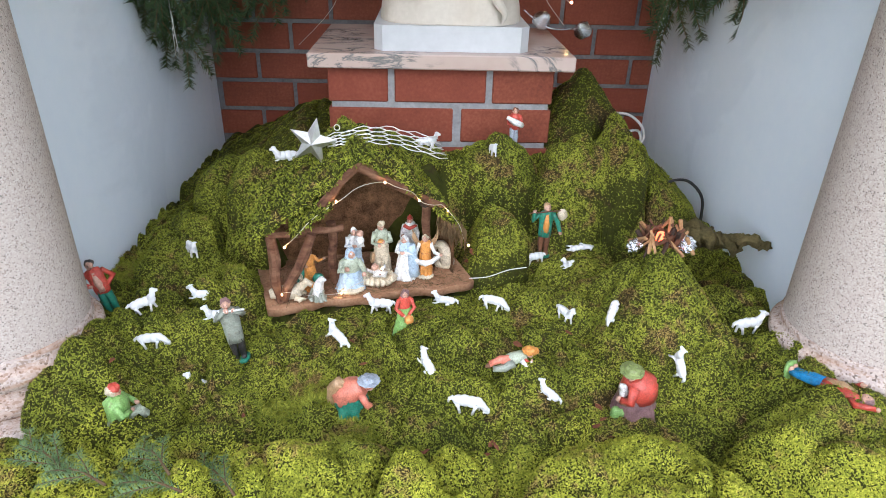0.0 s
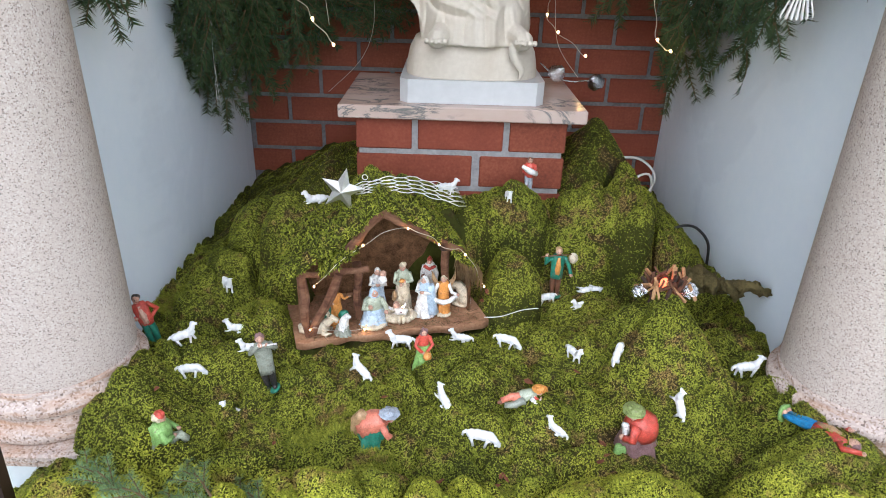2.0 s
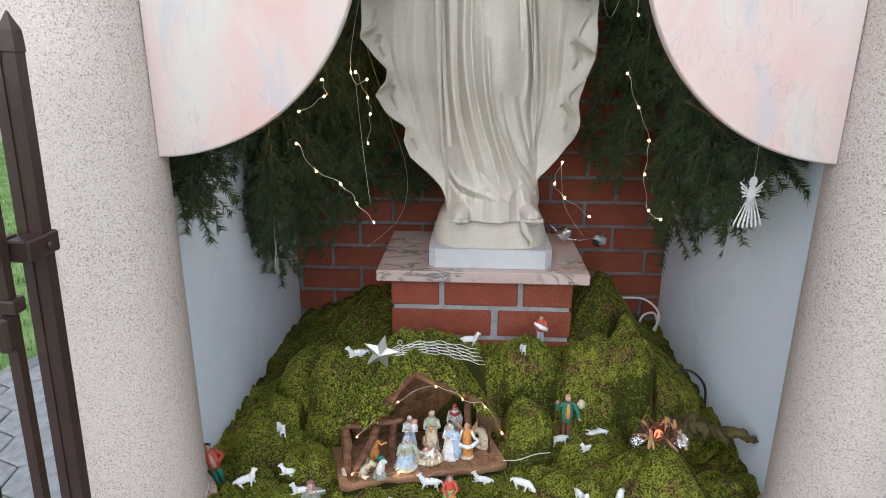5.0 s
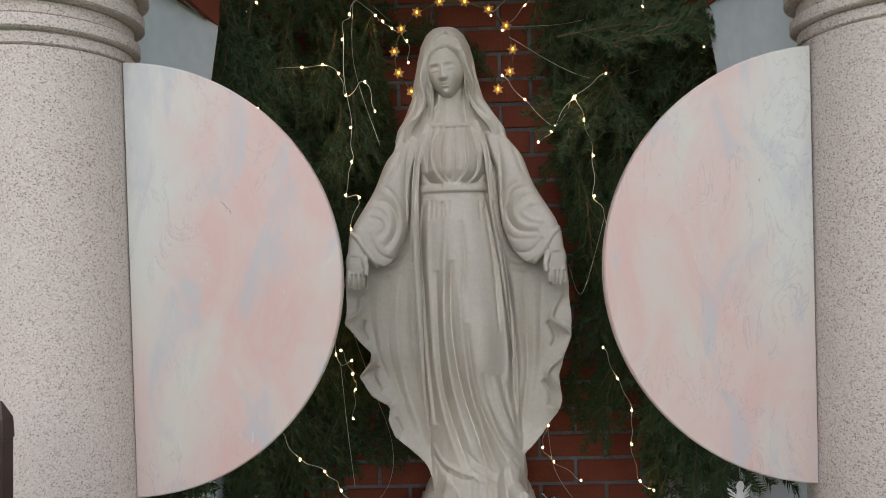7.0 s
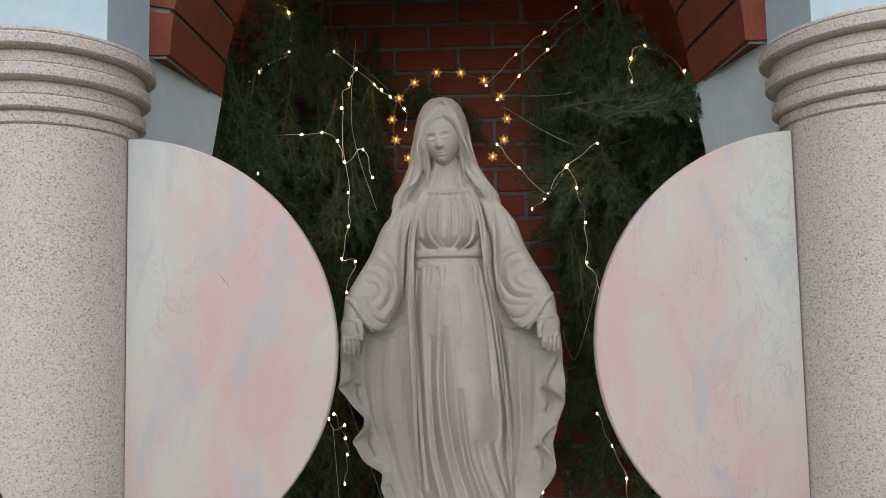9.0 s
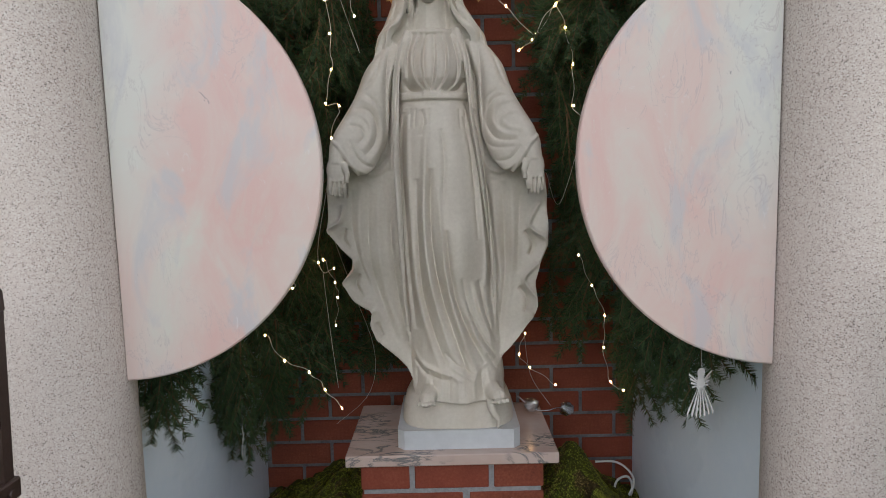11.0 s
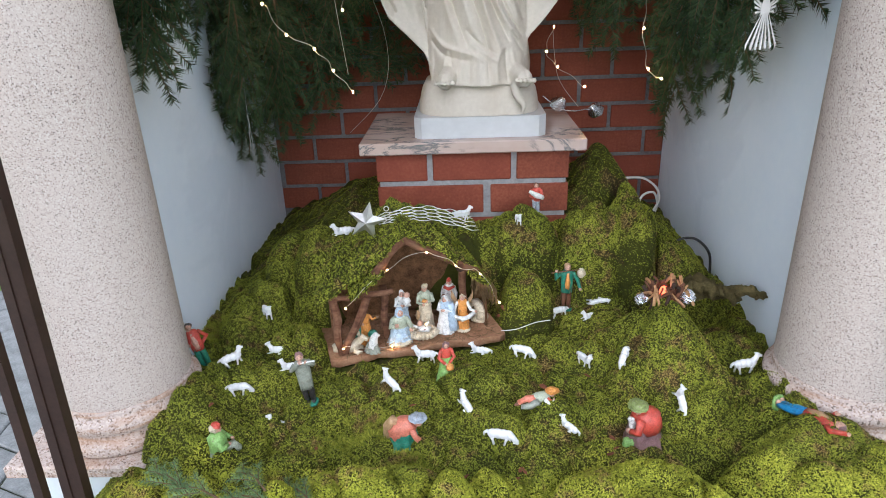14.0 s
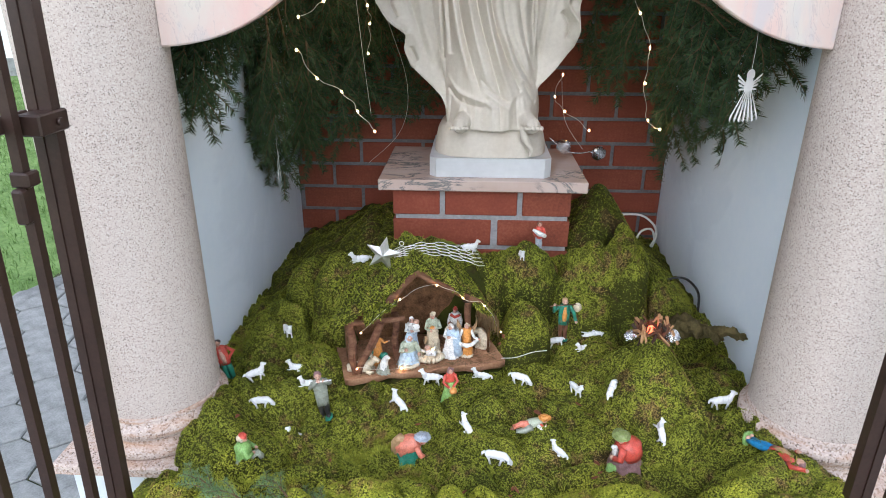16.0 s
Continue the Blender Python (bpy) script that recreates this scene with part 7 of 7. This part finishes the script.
ball(bm, (-0.008, 0.008, 0.037), 0.0085, SKIN, 10)
tube(bm, [(-0.014, 0.004, 0.026), (-0.026, 0.002, 0.036)], [0.0035, 0.003], 6, WHITE)
tube(bm, [(0.006, 0.008, 0.026), (0.016, 0.006, 0.038)], [0.0035, 0.003], 6, WHITE)
in_stable(bm, "baby in white lying in a cream straw manger", 0.250, 0.048, 12)
bm = standing(0.100, ORANGE, ORANGE, CREAM, "turban", (((0.18, -0.05, 0.64), (0.10, -0.16, 0.66)), ((0.20, -0.05, 0.70), (0.30, -0.10, 0.76))), 0.60, 0.19)
ball(bm, (0.016, -0.018, 0.034), (0.013, 0.010, 0.012), TEAL, 10)
tube(bm, [(-0.018, 0.004, 0.055), (-0.021, 0.0, 0.02)], [0.009, 0.011], 8, TEAL)
in_stable(bm, "figure in orange robe holding a green sack", 0.098, 0.060, 15)
bm = bmesh.new()
tube(bm, [(-0.046, 0, 0.014), (-0.020, 0, 0.016), (0.006, 0, 0.017), (0.018, 0, 0.022)], [0.011, 0.016, 0.016, 0.013], 14, CREAM)
tube(bm, [(0.014, 0, 0.024), (0.028, 0, 0.038), (0.030, 0, 0.044)], [0.011, 0.009, 0.008], 12, CREAM)
tube(bm, [(0.026, 0, 0.044), (0.044, -0.002, 0.034)], [0.0085, 0.0055], 10, CREAM)
for s in (-1, 1):
    tube(bm, [(0.024, s * 0.005, 0.048), (0.017, s * 0.009, 0.058)], [0.0035, 0.0015], 6, CREAM)
    tube(bm, [(0.006, s * 0.012, 0.008), (0.028, s * 0.014, 0.005), (0.014, s * 0.016, 0.003)], [0.006, 0.0045, 0.0035], 7, CREAM)
in_stable(bm, "cream donkey figurine lying on the board", 0.055, 0.025, 5)
bm = bmesh.new()
robe(bm, 0.024, 0.020, 0.014, GREYG)
tube(bm, [(0.0, 0, 0.012), (0.004, 0, 0.034), (0.010, 0, 0.048)], [0.014, 0.011, 0.008], 10, WHITE)
ball(bm, (0.014, -0.002, 0.052), (0.010, 0.007, 0.007), WHITE, 10)
in_stable(bm, "small white lamb figurine sitting on grey rocks", 0.108, 0.012, -20)

# ---- camp fire ----
fire = empty("camp_fire", "toy camp fire of split sticks round a red lamp", "camp fire", at=on_moss(0.593, 1.44))
FX, FY = 0.593, 1.437
fz0 = float(moss_height(np.array(FX), np.array(FY)))
r = random.Random(8)
for i in range(34):
    a = 2 * math.pi * i / 34 + r.uniform(-0.15, 0.15)
    rr = r.uniform(0.024, 0.050)
    w = r.uniform(0.002, 0.0042)
    bm = boxed(-w, w, -w * 0.7, w * 0.7, -0.032, 0.032)
    ob = part("stick", bm, [SPLIT, BARK, CHAR, BARK][i % 4])
    ob.matrix_basis = Matrix.Translation((FX + rr * math.cos(a), FY + 0.7 * rr * math.sin(a), fz0 + 0.014 + r.uniform(0, 0.014))) @ Euler((r.uniform(-0.9, 0.9), r.uniform(-0.9, 0.9), a)).to_matrix().to_4x4()
    under(ob, fire)
for x, y, z, tl in ((0.617, 1.445, 0.045, 5), (0.640, 1.44, 0.042, -8), (0.568, 1.41, 0.022, 12), (0.655, 1.415, 0.015, -25)):
    ob = part("stick", boxed(-0.0035, 0.0035, -0.003, 0.003, -0.022, 0.022, 0.0008), SPLIT)
    ob.matrix_basis = pose(x, y, fz0 + z, -15, tl, 20)
    under(ob, fire)
bm = bmesh.new()
ball(bm, (FX, FY - 0.012, fz0 + 0.030), (0.011, 0.010, 0.014), seg=12)
under(part("ember_lamp", bm, EMBER), fire)
for cx, cy, s in ((FX - 0.054, FY - 0.016, 0.7), (FX + 0.060, FY - 0.008, 0.95)):
    bm = bmesh.new()
    bmesh.ops.create_icosphere(bm, subdivisions=3, radius=0.020 * s, matrix=Matrix.Translation((cx, cy, fz0 + 0.012)))
    for v in bm.verts:
        v.co += noise.noise_vector(v.co * 150) * 0.007
    under(part("foil", bm, FOIL), fire)

# ---- bark stump, leaves, cables, bells, paper angels ----
bm = bmesh.new()
tube(bm, spline([(0.69, 1.60, 0.955), (0.74, 1.58, 0.985), (0.79, 1.565, 0.975), (0.84, 1.54, 0.985), (0.885, 1.51, 0.998)], 60), [(0.052 - 0.045 * (i / 59) ** 0.9) * (1 + 0.15 * math.sin(i * 0.9)) for i in range(60)], 20, flat=0.6)
for v in bm.verts:
    v.co += noise.noise_vector(v.co * 40) * 0.018 + noise.noise_vector(v.co * 140) * 0.009
MOSSY = speckled("mossy bark", (0.055, 0.045, 0.016), (0.17, 0.135, 0.055), 110, 0.95, 0.2, 0, 0.004, 0.9)
tagged(part("bark_piece", bm, [MOSSY]), "gnarled brown piece of bark beside the wall", "bark")
r = random.Random(21)
leaf = bmesh.new()
pts = [(-0.016, 0, 0.0), (-0.008, 0.007, 0.003), (0.004, 0.009, 0.001), (0.016, 0.0, 0.004), (0.004, -0.008, 0.003), (-0.008, -0.007, 0.0)]
loft(leaf, [pts, [(x, y, z + 0.0008) for x, y, z in pts]])
leaf_mesh = bpy.data.meshes.new("dead_leaf")
leaf.to_mesh(leaf_mesh)
leaf.free()
leaf_mesh.materials.append(LEAF)
for x, y in ((0.215, 1.055), (0.222, 1.045), (0.205, 1.035), (0.228, 0.955), (0.235, 0.945), (0.215, 0.94), (0.42, 1.10), (0.405, 1.085), (0.415, 1.12), (0.43, 1.07), (-0.46, 1.16), (0.10, 1.04), (0.13, 1.035), (0.16, 1.04), (-0.02, 1.235),
             (0.62, 0.87), (0.61, 0.88), (0.20, 1.57), (0.21, 1.56), (-0.22, 1.10), (0.0, 1.02), (0.29, 1.30), (0.40, 1.33), (-0.05, 1.30)):
    ob = new("dead_leaf", leaf_mesh)
    ob.matrix_basis = pose(*on_moss(x, y, 0.004), r.uniform(-30, 30), r.uniform(-30, 30), r.uniform(0, 360)) @ Matrix.Scale(r.uniform(0.4, 0.8), 4)
    tagged(ob, "curled reddish brown dead leaf on the moss", "leaf", "dead leaves")


def cable(name, pts, rad, mat, label):
    bm = bmesh.new()
    tube(bm, spline(pts, 10 * len(pts)), rad, 8)
    return tagged(part(name, bm, mat, smooth=True), label, "cable")


cable("white_cable", [(0.72, 2.44, 1.03), (0.80, 2.42, 1.035), (0.852, 2.40, 1.0), (0.862, 2.39, 0.95), (0.82, 2.38, 0.89), (0.785, 2.38, 0.93), (0.80, 2.39, 0.975), (0.845, 2.40, 0.98), (0.86, 2.40, 0.92), (0.82, 2.40, 0.86), (0.78, 2.42, 0.84)], 0.0045, CABLE_WHITE,
      "white power cable looped in the corner")
cable("black_cable", [(0.74, 1.86, 0.995), (0.79, 1.86, 1.012), (0.83, 1.86, 1.002), (0.865, 1.85, 0.96), (0.87, 1.84, 0.89)], 0.004, CABLE_BLACK, "black power cable bent beside the wall")
cable("white_lead", [(0.20, 1.50, 0.905), (0.24, 1.49, 0.915), (0.29, 1.505, 0.925), (0.33, 1.50, 0.935)], 0.0011, CABLE_WHITE, "thin white lead lying on the moss")
for x, y, z, a in ((0.425, 2.17, 1.375, 20), (0.56, 2.20, 1.345, -40)):
    bm = bmesh.new()
    lathe(bm, [(0.027, 0.0), (0.026, 0.008), (0.017, 0.022), (0.012, 0.036), (0.004, 0.044)], n=16)
    for v in bm.verts:
        v.co += noise.noise_vector(v.co * 90 + Vector((x * 50, 0, 0))) * 0.005
    ob = part("silver_bell", bm, FOIL)
    ob.matrix_basis = pose(x, y, z, 60, 10, a)
    tagged(ob, "crumpled silver foil bell on a ribbon", "bell", "silver bells")
cable("silver_ribbon", [(0.38, 2.20, 1.40), (0.43, 2.16, 1.365), (0.48, 2.17, 1.352), (0.53, 2.20, 1.35), (0.58, 2.22, 1.335)], 0.0025, FOIL, "narrow silver ribbon tying two bells")


def paper_angel(x, y, z, turn, s=1.0):
    thing = empty("paper_angel", "white cut paper angel hanging from a fir branch", "paper angel", "paper angels")
    thing.matrix_basis = pose(x, y, z, 0, 0, turn) @ Matrix.Scale(s, 4)
    n = 12
    for i in range(n):
        a0 = -0.42 + 0.84 * (i + 0.08) / n
        a1 = -0.42 + 0.84 * (i + 0.80) / n
        bm = bmesh.new()
        q = [(0.014 * math.sin(a0), -0.018 * math.cos(a0)), (0.014 * math.sin(a1), -0.018 * math.cos(a1)), (0.082 * math.sin(a1), -0.082 * math.cos(a1)), (0.082 * math.sin((a0 + a1) / 2), -0.085), (0.082 * math.sin(a0), -0.082 * math.cos(a0))]
        yy = 0.004 * (-1) ** i
        loft(bm, [[(u, yy * (0.3 if j < 2 else 1), v) for j, (u, v) in enumerate(q)], [(u, yy * (0.3 if j < 2 else 1) + 0.0007, v) for j, (u, v) in enumerate(q)]])
        part("skirt_fold", bm, PAPER, thing)
    bm = bmesh.new()
    out = [(0.010 * math.cos(a), 0.012 + 0.0115 * math.sin(a)) for a in np.linspace(0, 6.283, 16, endpoint=False)]
    loft(bm, [[(u, 0, v) for u, v in out], [(u, 0.0008, v) for u, v in out]])
    q = [(-0.007, 0.004), (0.007, 0.004), (0.011, -0.012), (0.010, -0.022), (-0.010, -0.022), (-0.011, -0.012)]
    loft(bm, [[(u, 0.001, v) for u, v in q], [(u, 0.0018, v) for u, v in q]])
    part("bust", bm, PAPER, thing)
    for sx in (-1, 1):
        for k in range(4):
            bm = bmesh.new()
            q = [(sx * 0.008, -0.004 - 0.004 * k), (sx * (0.030 - 0.003 * k), 0.014 - 0.010 * k), (sx * (0.031 - 0.003 * k), 0.010 - 0.010 * k), (sx * 0.010, -0.0065 - 0.004 * k)]
            loft(bm, [[(u, 0.002, v) for u, v in q], [(u, 0.0027, v) for u, v in q]])
            part("wing_feather", bm, PAPER, thing)
    bm = bmesh.new()
    tube(bm, [(0, 0.0004, 0.022), (0.002, 0.002, 0.07), (0.001, 0.006, 0.13)], 0.0005, 4)
    part("thread", bm, PAPER, thing)
    return thing


fir_branch((-0.545, 1.91, 1.40), (0.03, -0.05, -1), (0.3, -1, 0.1), 1)
fir_branch((0.735, 1.415, 1.735), (-0.1, -0.2, -1), (-0.2, -1, 0.1), 3)
paper_angel(0.722, 1.395, 1.712, 20, 1.08)
paper_angel(-0.530, 1.90, 1.40, -70, 1.0)
